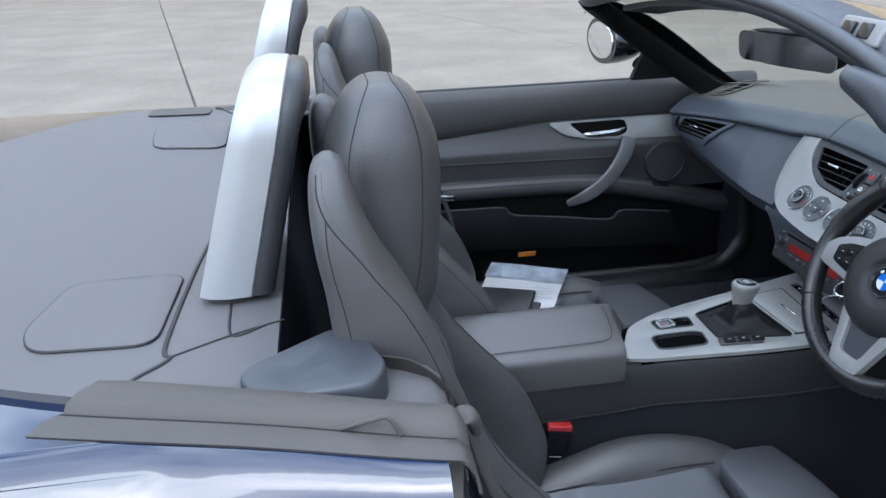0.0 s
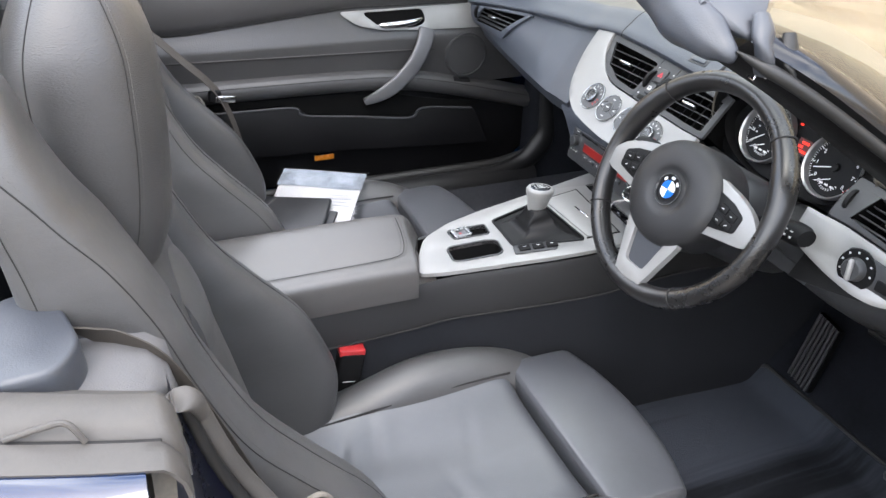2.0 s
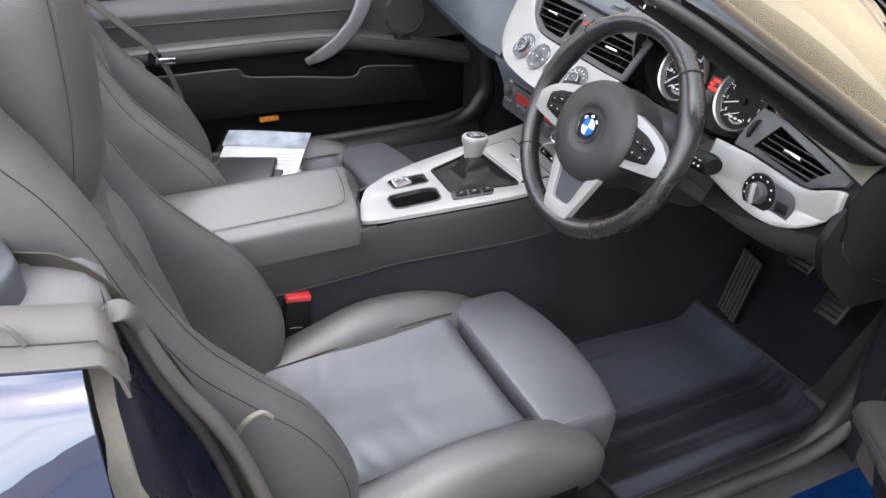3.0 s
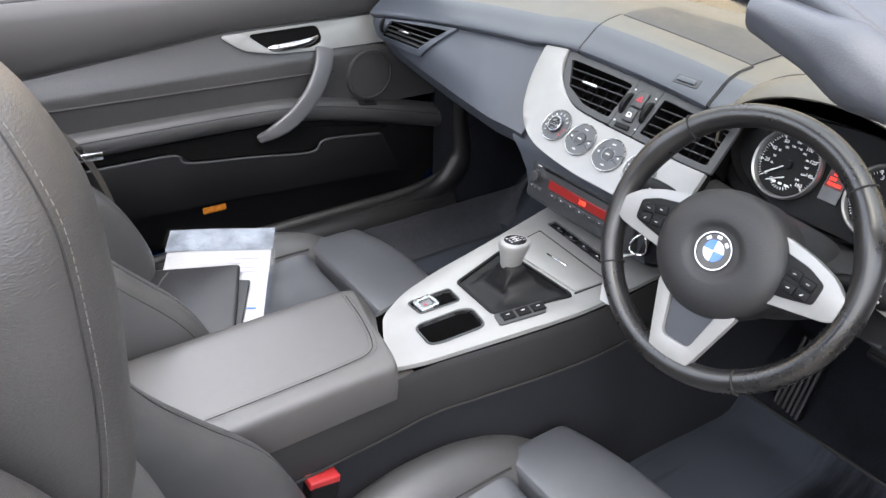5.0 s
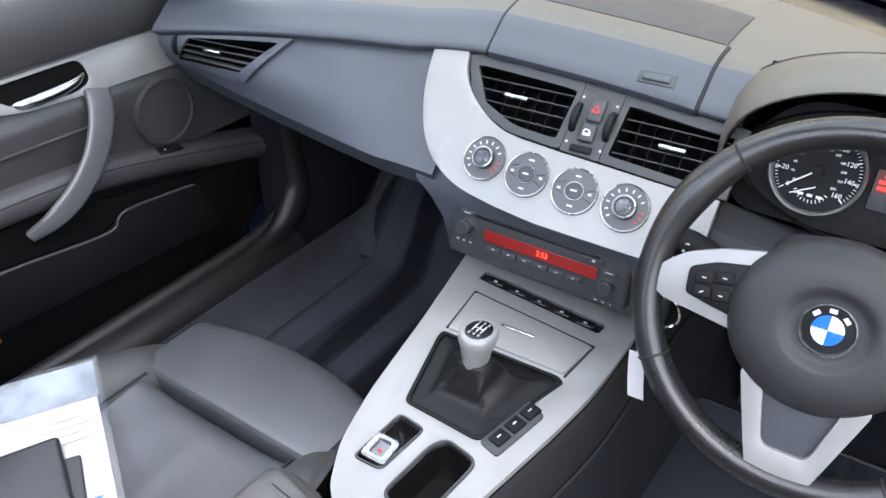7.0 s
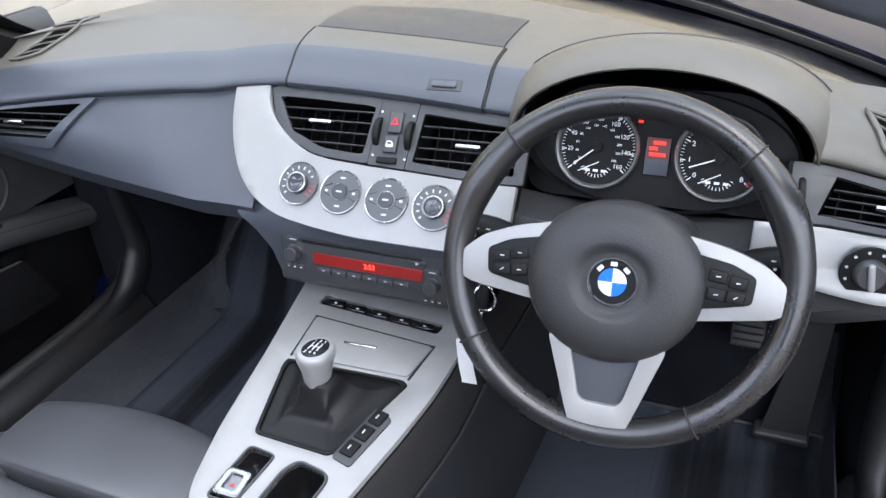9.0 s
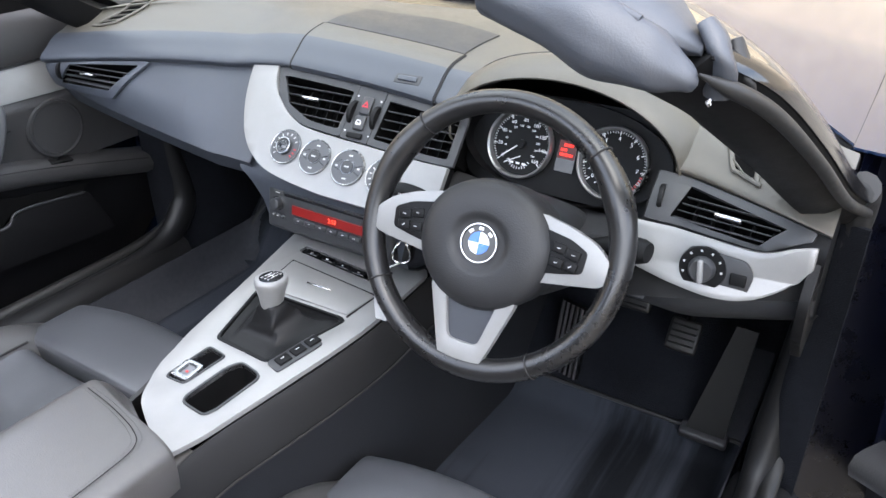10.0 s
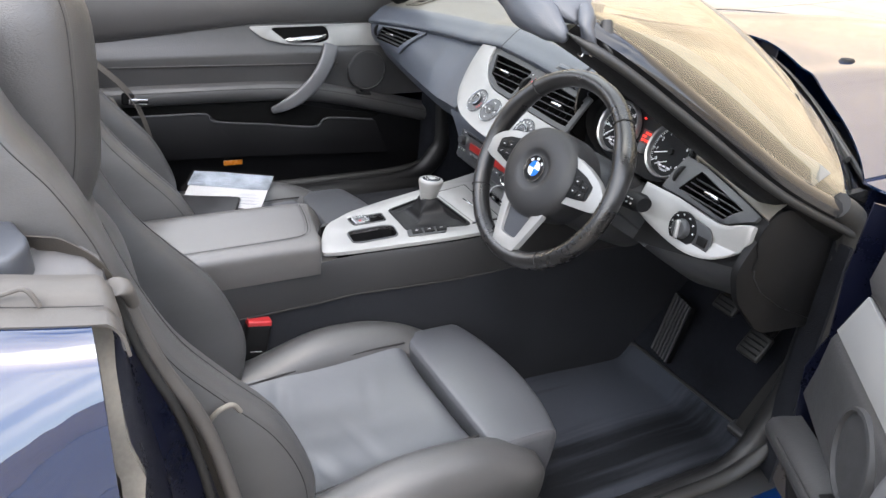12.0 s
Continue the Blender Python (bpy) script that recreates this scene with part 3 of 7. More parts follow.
def climate_knob(y, rotary):
    m = face_pose(y, 0.745, 0.0102)
    knob = part("climate_control", lathe([(0.001, 0.0), (0.0275, 0.0), (0.0275, 0.003), (0.001, 0.003)], m), KNOB_FACE, car, "round climate control dial with a chrome ring")
    part("ring", lathe([(0.0275, 0.0), (0.0296, 0.0), (0.0298, 0.003), (0.0290, 0.0042), (0.0277, 0.0036), (0.0275, 0.0)], m, 48), KNOB_RING, knob, "thin chrome ring")
    if rotary:
        part("dial", lathe([(0.001, 0.003), (0.0145, 0.003), (0.014, 0.009), (0.0125, 0.010), (0.0100, 0.010), (0.0095, 0.0092), (0.001, 0.0092)], m), PLASTIC_MID, knob, "dark rotary dial")
        part("dial_ring", lathe([(0.0122, 0.0092), (0.0146, 0.0085), (0.0142, 0.0104), (0.0125, 0.0110), (0.0118, 0.0100), (0.0122, 0.0092)], m, 40), KNOB_RING, knob, "chrome dial rim")
        ticks(m @ pose(0, 0, 0.0034), 0.0215, 9, -130, 60, (0.0018, 0.0042), WHITE_INK, knob)
        ticks(m @ pose(0, 0, 0.0034), 0.0215, 3, 95, 130, (0.0022, 0.0048), RED_PLASTIC, knob)
    else:
        part("dial_ring", lathe([(0.0108, 0.003), (0.0120, 0.003), (0.0118, 0.0048), (0.0110, 0.0048), (0.0108, 0.003)], m, 40), KNOB_RING, knob, "thin chrome inner ring")
        part("dial", lathe([(0.001, 0.003), (0.0103, 0.003), (0.0100, 0.0055), (0.001, 0.006)], m), PLASTIC_MID, knob, "dark centre button")
        for s in (-1, 1):
            part("divider", rbox((0.012, 0.0008, 0.0008), 0, m @ pose(s * 0.019, 0.004 * s, 0.0034, 0, 0, 22 * s), 1), GLOSS, knob)
            part("divider", rbox((0.012, 0.0008, 0.0008), 0, m @ pose(s * 0.0185, -0.008 * s, 0.0034, 0, 0, -24 * s), 1), GLOSS, knob)
            part("symbol", rbox((0.007, 0.0022, 0.0006), 0, m @ pose(0, s * 0.019, 0.0034), 1), WHITE_INK, knob)
            part("symbol", rbox((0.004, 0.003, 0.0006), 0, m @ pose(s * 0.02, 0, 0.0034), 1), WHITE_INK, knob)
        part("symbol", rbox((0.008, 0.0022, 0.0006), 0, m @ pose(0, 0, 0.0062), 1), WHITE_INK, knob)
    return knob


for y, rotary in ((0.093, True), (0.029, False), (-0.036, False), (-0.101, True)):
    climate_knob(y, rotary)

# slate surround of the radio, narrowing down to the console
stack = []
for z, wl, wr, xf in ((0.742, 0.200, 0.20, 0.176), (0.722, 0.186, 0.19, 0.162), (0.700, 0.166, 0.165, 0.163), (0.670, 0.150, 0.146, 0.166), (0.632, 0.146, 0.138, 0.172), (0.612, 0.148, 0.138, 0.180), (0.598, 0.150, 0.138, 0.205), (0.588, 0.150, 0.138, 0.245)):
    stack.append([Vector((0.46, wl + 0.03, z)), Vector((xf + 0.10, wl + 0.010, z)), Vector((xf + 0.03, wl, z)), Vector((xf + 0.008, wl - 0.006, z)), Vector((xf, wl - 0.02, z)), Vector((xf, -wr + 0.02, z)), Vector((xf + 0.008, -wr + 0.006, z)), Vector((xf + 0.03, -wr, z)), Vector((xf + 0.10, -wr - 0.010, z)), Vector((0.46, -wr - 0.03, z))])
part("radio_surround", loft([list(spline(r, 28)) for r in stack]), DASH_BAND, car, "slate grey surround of the radio", 60)

# radio under the trim
R0 = basis((0.158, 0.004, 0.674), (-0.985, 0, 0.17))
radio = part("radio", rbox((0.262, 0.086, 0.06), 0.008, R0 @ pose(0, 0, -0.03)), PLASTIC_MID, car, "black car radio with a red lit display")
part("display", rbox((0.164, 0.0165, 0.002), 0.001, R0 @ pose(0.007, -0.001, 0.0006), 1), RED_DIM, radio, "red lit radio display")
words("time_readout", "2:53", 0.010, R0 @ pose(0.012, -0.001, 0.0018), glowing("bright red digits", (1, 0.06, 0.03), 0.7), radio, "glowing clock digits")
part("disc_slot", rbox((0.18, 0.005, 0.002), 0.001, R0 @ pose(-0.002, 0.021, 0.0004), 1), GLOSS, radio)
part("slot_lip", rbox((0.20, 0.0016, 0.003), 0.0006, R0 @ pose(-0.002, 0.0265, 0.0006), 1), PLASTIC_MID, radio)
part("eject_button", rbox((0.026, 0.007, 0.004), 0.0015, R0 @ pose(0.082, 0.016, 0.0006)), PLASTIC_MID, radio)
part("eject_symbol", rbox((0.004, 0.003, 0.0008), 0, R0 @ pose(0.082, 0.016, 0.0028), 1), WHITE_INK, radio)
for k in range(6):
    x = -0.058 + k * 0.0235
    part("preset_button", rbox((0.0215, 0.009, 0.005), 0.002, R0 @ pose(x, -0.018, 0.001)), PLASTIC_MID, radio)
    part("button_mark", rbox((0.004, 0.0012, 0.0006), 0, R0 @ pose(x, -0.0165, 0.0037), 1), WHITE_INK, radio)
for x, y in ((-0.104, 0.004), (0.104, -0.012)):
    part("radio_knob", lathe([(0.001, 0), (0.0105, 0), (0.0100, 0.012), (0.0085, 0.0135), (0.001, 0.0135)], R0 @ pose(x, y, 0)), PLASTIC_MID, radio, "small black radio knob")
    part("knob_ring", lathe([(0.0098, 0.000), (0.0122, 0.000), (0.0118, 0.003), (0.0100, 0.003), (0.0098, 0)], R0 @ pose(x, y, 0.0)), CHROME, radio, "thin chrome ring")
    for k in range(3):
        part("radio_button", rbox((0.008, 0.006, 0.004), 0.0015, R0 @ pose(x - 0.010 + 0.010 * k, y - 0.022, 0.0008)), PLASTIC_MID, radio)
        part("button_mark", rbox((0.003, 0.0012, 0.0006), 0, R0 @ pose(x - 0.010 + 0.010 * k, y - 0.022, 0.003), 1), WHITE_INK, radio)
    part("radio_button", rbox((0.022, 0.007, 0.004), 0.0015, R0 @ pose(x, y + 0.019, 0.0008)), PLASTIC_MID, radio)
    part("button_mark", rbox((0.010, 0.0014, 0.0006), 0, R0 @ pose(x, y + 0.019, 0.003), 1), WHITE_INK, radio)

# dashboard side vents, driver's silver panel, pad details
for s in (1, -1):
    op = side_vent[s]
    fr = rounded([(s * 0.700, 0.02), (s * 0.462, 0.02), (s * 0.535, 0.74), (s * 0.708, 0.80)], 0.02, 5)
    if s < 0:
        fr = rounded([(-0.500, 0.02), (-0.700, 0.06), (-0.698, 0.24), (-0.674, 0.45), (-0.650, 0.62), (-0.500, 0.56)], 0.012, 5)
    v = air_vent(op, fr, 4, (s * 0.60, 0.34), DASH_BAND if s > 0 else PLASTIC_MID, 5)
    part("thumb_wheel", lathe([(0.003, -0.003), (0.013, -0.003), (0.014, 0), (0.013, 0.003), (0.003, 0.003)], face_pose(s * 0.675 if s > 0 else -0.512, 0.30, 0.004) @ pose(0, 0, 0, 0, 90, 0) @ Matrix.Diagonal((0.8, 1.2, 1, 1)), 20), PLASTIC, v, "vent thumb wheel")


def right_face(y, u, z):
    return face(y, u, z + 0.002) + Vector((-0.012, 0, 0)) * max(0, u - 0.7)


part("fascia_panel", open_panel(-0.715, -0.497, 0.0, 1.45, 70, 60, side_vent[-1]), PLASTIC, dashboard, "dark driver's end fascia panel")
TRIM_TOP = [(-0.47, 0.585), (-0.535, 0.605), (-0.60, 0.635), (-0.640, 0.650), (-0.660, 0.60), (-0.680, 0.45), (-0.706, 0.29)]
TRIM_FOOT = [(-0.47, 0.99), (-0.54, 1.20), (-0.60, 1.37), (-0.630, 1.41), (-0.655, 1.36), (-0.680, 1.18), (-0.698, 0.90), (-0.706, 0.60)]


def along(line, y):
    """The height u of a line of (y, u) points at y."""
    for (a, b), (c, d) in zip(line, line[1:]):
        if c <= y <= a:
            return b + (d - b) * (y - a) / (c - a)
    return line[-1][1]


trim_rows = []
for i in range(61):
    y = -0.47 - 0.236 * i / 60
    u0 = sum(along(TRIM_TOP, min(-0.47, max(-0.706, y + 0.004 * q))) for q in (-2, -1, 0, 1, 2)) / 5
    u1 = sum(along(TRIM_FOOT, min(-0.47, max(-0.706, y + 0.004 * q))) for q in (-2, -1, 0, 1, 2)) / 5
    front = [(u0 + (u1 - u0) * k / 16, 0.009 if 0 < k < 16 else 0.0065) for k in range(17)]
    if i in (0, 60):
        front = [(u, 0.0065) for u, z in front]
    trim_rows.append([right_face(y, u, z) for u, z in front] + [right_face(y, u1, 0.0), right_face(y, u0, 0.0)])
driver_trim = part("fascia_trim", loft(trim_rows, True, True), SILVER, car, "satin silver trim panel with the light switch", 40)
sw = basis(right_face(-0.60, 0.97, 0.012), right_face(-0.60, 0.97, 0.02) - right_face(-0.60, 0.97, 0.0))
light_switch = part("light_switch", plate(rounded([(-0.036, -0.024), (0.040, -0.028), (0.046, 0.004), (0.036, 0.020), (-0.036, 0.026)], 0.012, 5), [], 0.004, sw, bevel=0.001), PLASTIC_MID, driver_trim, "round headlamp switch in a black panel")
part("collar", lathe([(0.001, 0.003), (0.0285, 0.003), (0.0275, 0.006), (0.001, 0.006)], sw @ pose(-0.014, 0, 0)), PLASTIC, driver_trim, "black switch collar")
part("knob", lathe([(0.001, 0.006), (0.0165, 0.006), (0.0150, 0.015), (0.0130, 0.017), (0.001, 0.017)], sw @ pose(-0.014, 0, 0)), PLASTIC_MID, driver_trim, "dark rotary light knob")
part("grip", rbox((0.007, 0.030, 0.008), 0.003, sw @ pose(-0.014, 0, 0.018, 0, 0, 8)), SILVER, driver_trim, "silver finger grip")
ticks(sw @ pose(-0.014, 0, 0.0064), 0.023, 7, -110, 90, (0.0026, 0.0026), WHITE_INK, driver_trim)
part("push_button", rbox((0.019, 0.015, 0.004), 0.0015, sw @ pose(0.029, -0.004, 0.005)), PLASTIC, driver_trim)

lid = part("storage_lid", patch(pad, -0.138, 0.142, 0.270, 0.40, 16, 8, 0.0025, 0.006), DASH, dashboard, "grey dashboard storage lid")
# slate here paints the cooler light on the lid's front face
part("lid_front", patch(pad, -0.138, 0.142, 0.01, 0.271, 16, 12, 0.0025, 0.006), DASH_BAND, lid, "front of the lid, slate colour for its bluer light")
part("lid_button", rbox((0.034, 0.009, 0.004), 0.002, basis(pad(-0.083, 0.14, 0.0045), pad(-0.083, 0.14, 0.02) - pad(-0.083, 0.14))), DASH_BAND, dashboard, "lid release button")
part("button_recess", rbox((0.046, 0.017, 0.002), 0.003, basis(pad(-0.083, 0.14, 0.0027), pad(-0.083, 0.14, 0.02) - pad(-0.083, 0.14)), 2), PLASTIC_MID, dashboard)
part("screen_cover", patch(pad, -0.136, 0.140, 0.408, 0.72, 14, 12, 0.0025, 0.006), PLASTIC_MID, dashboard, "dark flush cover panel on the dashboard")
for y in (-0.1405, 0.1445):
    part("lid_gap", tube([pad(y, 0.0 + 0.403 * k / 30, 0.0004) for k in range(31)], 0.0020, 6), SEAM, dashboard)
part("lid_gap", tube([pad(-0.138 + 0.28 * k / 20, 0.404, 0.0004) for k in range(21)], 0.0020, 6), SEAM, dashboard)
part("light_sensor", lathe([(0.001, 0.004), (0.006, 0.003), (0.009, 0), (0.009, -0.004)], basis(pad(-0.112, 0.69, 0.003), (0, 0, 1)) @ Matrix.Diagonal((1, 1.6, 1, 1)), 20), SILVER, dashboard, "small pale light sensor dome")


def pad_at(x, y, off=0.0):
    """The top pad's surface above a place of the plan."""
    lo, hi = 0.17, 1.0
    for _ in range(24):
        mid = (lo + hi) / 2
        if pad(y, mid).x < x:
            lo = mid
        else:
            hi = mid
    return pad(y, lo, off)


for s, corner, ribs in ((1, [(0.345, 0.545), (0.335, 0.585), (0.245, 0.640), (0.262, 0.600)], 5), (-1, [(0.292, 0.566), (0.282, 0.608), (0.202, 0.622), (0.236, 0.592)], 4)):
    def spot(f, g, off, s=s, corner=corner):
        (ax, ay), (bx, by), (cx, cy), (dx, dy) = corner
        x = (ax * (1 - g) + bx * g) * (1 - f) + (dx * (1 - g) + cx * g) * f
        y = (ay * (1 - g) + by * g) * (1 - f) + (dy * (1 - g) + cy * g) * f
        return pad_at(x, s * y, off)
    # no hole here: a black sheet paints the shaded opening
    part("demister_grille", loft([[spot(f / 8, g / 3, 0.0012) for g in range(4)] for f in range(9)]), VOID, dashboard, "side window demister grille, black sheet for its shaded opening")
    for k in range(ribs):
        f = (k + 0.6) / (ribs + 0.2)
        part("demister_rib", tube([spot(f, 0.0, 0.003), spot(f, 0.5, 0.0035), spot(f, 1.0, 0.003)], 0.0014, 6), DASH, dashboard)
    rim = [spot(f / 8, -0.05, 0.002) for f in range(9)] + [spot(1.03, g / 3, 0.002) for g in (1, 2)] + [spot(f / 8, 1.05, 0.002) for f in range(8, -1, -1)] + [spot(-0.03, g / 3, 0.002) for g in (2, 1)]
    part("demister_rim", tube(rim, 0.0036, 8, True, flat=0.7), DASH, dashboard)

# ---- instrument binnacle ----
BC = Vector((0.27, -0.353, 0.818))
N_DIALS = Vector((-0.929, 0, 0.37))


def hood_ring(x, w, h, z0, n=32, lift=0.0):
    """An arch over the dials whose ends run down into the dashboard."""
    arc = [math.sin(math.pi * k / (n - 1)) for k in range(n)]
    row = [Vector((x + lift * a + 0.032 * (1 - a) ** 1.5, BC.y - w * math.cos(math.pi * k / (n - 1)), z0 + h * a ** 0.8)) for k, a in enumerate(arc)]
    return [row[0] + Vector((0.060, 0, -0.040)), row[0] + Vector((0.022, 0, -0.018))] + row + [row[-1] + Vector((0.022, 0, -0.018)), row[-1] + Vector((0.060, 0, -0.040))]


lip = [hood_ring(0.210, 0.171, 0.115, 0.826, lift=0.021), hood_ring(0.2075, 0.1735, 0.1175, 0.826, lift=0.0215), hood_ring(0.2105, 0.176, 0.1195, 0.828, lift=0.022)]
binnacle = part("instrument_hood", loft(lip + [hood_ring(0.225, 0.180, 0.1225, 0.833, lift=0.022), hood_ring(0.255, 0.187, 0.122, 0.840, lift=0.022), hood_ring(0.30, 0.192, 0.108, 0.848, lift=0.02), hood_ring(0.36, 0.192, 0.070, 0.850, lift=0.02)]), DASH, car, "charcoal hood over the instruments", 70)
part("hood_lining", loft([hood_ring(0.32, 0.158, 0.098, 0.838), hood_ring(0.25, 0.167, 0.110, 0.829, lift=0.02), lip[0]]), PLASTIC, binnacle, "black lining under the hood", 70)
part("hood_joint", tube([p + Vector((0, 0, 0.0002)) for p in hood_ring(0.296, 0.1922, 0.1092, 0.8475, lift=0.02)][4:-4], 0.0010, 6), PLASTIC_MID, binnacle)
DM = basis(BC, N_DIALS)
cluster = part("instrument_panel", plate(rounded([(-0.158, -0.055), (0.158, -0.055), (0.165, 0.02), (0.11, 0.085), (-0.11, 0.085), (-0.165, 0.02)], 0.04, 6), [], 0.004, DM @ pose(0, 0, -0.012)), PLASTIC, car, "instrument cluster with two round dials")
part("cluster_shroud", loft([[DM @ Vector((x * 0.98, y * 0.98, -0.01)) for x, y in circle(0, 0.012, 0.158, 40, 0.073)], [DM @ Vector((x * 1.0, y * 1.0, 0.014)) for x, y in circle(0, 0.012, 0.158, 40, 0.073)]], True), PLASTIC, cluster, "dark shroud round the dials")
part("lower_shroud", loft([[DM @ Vector((x, -0.052 - 0.01 * (1 - (x / 0.17) ** 2), -0.008)) for x in [-0.17 + 0.034 * k for k in range(11)]], [DM @ Vector((x, -0.078 - 0.01 * (1 - (x / 0.17) ** 2), 0.05)) for x in [-0.17 + 0.034 * k for k in range(11)]], [DM @ Vector((x, -0.15, 0.055)) for x in [-0.17 + 0.034 * k for k in range(11)]]]), PLASTIC_MID, cluster, "dark lower binnacle shroud")


def dial(dx, numerals, needle, r=0.0465):
    m = DM @ pose(dx, 0.009, -0.006)
    d = part("dial", lathe([(0.001, 0), (r, 0), (r, 0.002), (0.001, 0.002)], m, 48), PLASTIC, cluster, "black instrument dial with white numerals")
    part("dial_ring", lathe([(r, 0), (r + 0.004, 0), (r + 0.005, 0.012), (r + 0.0035, 0.0145), (r + 0.001, 0.012), (r, 0)], m, 56), DIAL_RING, cluster, "metal ring round the dial")
    ticks(m @ pose(0, 0, 0.0024), r - 0.003, 53, -130, 130, (0.0006, 0.0034), DIAL_INK, cluster)
    ticks(m @ pose(0, 0, 0.0024), r - 0.0045, len(numerals), -130, 130, (0.0013, 0.006), DIAL_INK, cluster)
    n = len(numerals)
    for k, t in enumerate(numerals):
        a = radians(-130 + 260 * k / (n - 1))
        words("numeral", t, 0.0086 if len(numerals[-1]) == 1 else 0.0076, m @ pose((r - 0.0122) * math.sin(a), (r - 0.0122) * math.cos(a), 0.0024), DIAL_INK, cluster)
    if len(numerals[-1]) > 1:
        for k in range(12):
            a = radians(-126 + 252 * k / 11)
            words("small_numeral", str(20 + 20 * k), 0.0042, m @ pose((r - 0.0205) * math.sin(a), (r - 0.0205) * math.cos(a), 0.0024), DIAL_INK, cluster)
    else:
        ticks(m @ pose(0, 0, 0.0026), r - 0.003, 5, 106, 130, (0.0022, 0.0040), RED_PLASTIC, cluster)
    ticks(m @ pose(0, -0.018, 0.0024), 0.018, 11, 115, 245, (0.0008, 0.004), DIAL_INK, cluster)
    for k in (-1, 0, 1):
        part("dial_mark", rbox((0.006, 0.003, 0.0006), 0, m @ pose(0.010 * k, -0.029, 0.0024), 1), DIAL_INK, cluster)
    part("needle", rbox((0.0016, 0.042, 0.001), 0.0004, m @ pose(0, 0, 0.006, 0, 0, -needle) @ pose(0, 0.015, 0), 1), DIAL_INK, cluster, "white needle")
    part("needle", rbox((0.0013, 0.028, 0.001), 0.0004, m @ pose(0, -0.020, 0.005, 0, 0, 118) @ pose(0, 0.010, 0), 1), DIAL_INK, cluster, "small white needle")
    part("needle_cap", lathe([(0.001, 0.007), (0.006, 0.007), (0.0065, 0.002)], m, 20), PLASTIC, cluster)
    return d


DIAL_INK = glowing("lit white numerals", (0.62, 0.63, 0.64), 0.06)
DIAL_RING = material("satin metal dial ring", (0.34, 0.345, 0.35), 0.3, metal=0.8, vary=0.05)
dial(-0.0715, ["0", "20", "40", "60", "80", "100", "120", "140", "160"], -130)
dial(0.0715, ["0", "1", "2", "3", "4", "5", "6", "7", "8"], -112)
part("message_display", rbox((0.030, 0.046, 0.002), 0.002, DM @ pose(0, 0.004, -0.006), 1), GLOSS, cluster)
for dy, w, x in ((0.0205, 0.016, 0.002), (0.0135, 0.012, -0.004), (0.0065, 0.020, 0.0)):
    for k in range(int(w / 0.0025)):
        part("message_digit", rbox((0.0019, 0.0044, 0.0008), 0.0003, DM @ pose(x - w / 2 + 0.0025 * k + 0.001, dy, -0.0046), 1), RED_LIT, cluster)
part("display_glow", rbox((0.027, 0.026, 0.0006), 0.0002, DM @ pose(0, 0.0135, -0.0052), 1), glowing("faint red display ground", (0.06, 0.004, 0.003), 0.03), cluster, "red lit message display")
part("warning_light", rbox((0.006, 0.003, 0.001), 0.0004, DM @ pose(-0.024, 0.044, -0.006), 1), RED_LIT, cluster, "small red warning light")

# ---- steering wheel ----
N_WHEEL = Vector((-0.905, -0.05, 0.42)).normalized()
WC = Vector((0.0604, -0.3486, 0.7795))
WM = basis(WC, N_WHEEL)
RIM_UP = 0.008


def wheel_radius(a):
    """Thickness of the rim at the angle a from the top: thicker at ten to two."""
    d = min(abs((math.degrees(a) % 360) - 62), abs((math.degrees(a) % 360) - 298))
    return 0.0160 + 0.0030 * math.exp(-(d / 14) ** 2)


def rim_rows(a0, a1, n):
    rows = []
    for i in range(n + 1):
        a = a0 + (a1 - a0) * i / n
        r = wheel_radius(a)
        row = []
        for k in range(16):
            t = k / 16 * math.tau
            rad = 0.1680 + r * math.cos(t) * 0.95 - 0.25 * (r - 0.0160)
            row.append(WM @ Vector((rad * math.sin(a), RIM_UP + rad * math.cos(a), r * math.sin(t) * 1.12)))
        rows.append(row)
    return rows


steering_wheel = part("steering_wheel", loft(rim_rows(0, math.tau, 120), True), material("smooth black wheel leather", (0.013, 0.0125, 0.0125), 0.30, bump=0.05, bump_scale=520, voronoi=True, vary=0.2, scale=10, spec=0.6), car, "black leather three-spoke steering wheel with silver spokes")
for a in (-43, 43, -122, 148):
    ar = radians(a)
    r = wheel_radius(ar) + 0.0006
    c = Vector((0.1680 * math.sin(ar), RIM_UP + 0.1680 * math.cos(ar), 0))
    d = Vector((math.sin(ar), math.cos(ar), 0))
    part("rim_seam", tube([WM @ (c + d * r * 0.95 * math.cos(k / 24 * math.tau) + Vector((0, 0, r * 1.12 * math.sin(k / 24 * math.tau)))) for k in range(24)], 0.0012, 6, True), SEAM, steering_wheel)
for a0, a1 in ((-105, -50), (50, 105), (-168, -125), (125, 168)):
    b = bmesh.new()
    for k in range(26):
        a = radians(a0 + (a1 - a0) * k / 25)
        rr = 0.1680 - wheel_radius(a) * 0.9
        rbox((0.0006, 0.0032, 0.0014), 0, WM @ pose(rr * math.sin(a), RIM_UP + rr * math.cos(a), 0.004, 0, 0, -math.degrees(a) + 28), 1, b)
    part("rim_stitching", b, PLASTIC_MID, steering_wheel, "dark stitching inside the rim")


def hub_outline(n=64, s=1.0):
    out = []
    for k in range(n):
        a = k / n * math.tau
        r = 0.0830 + 0.0020 * math.cos(2 * a) - 0.005 * max(0, math.cos(a)) ** 3
        out.append((s * r * 1.10 * math.sin(a), s * r * math.cos(a)))
    return out


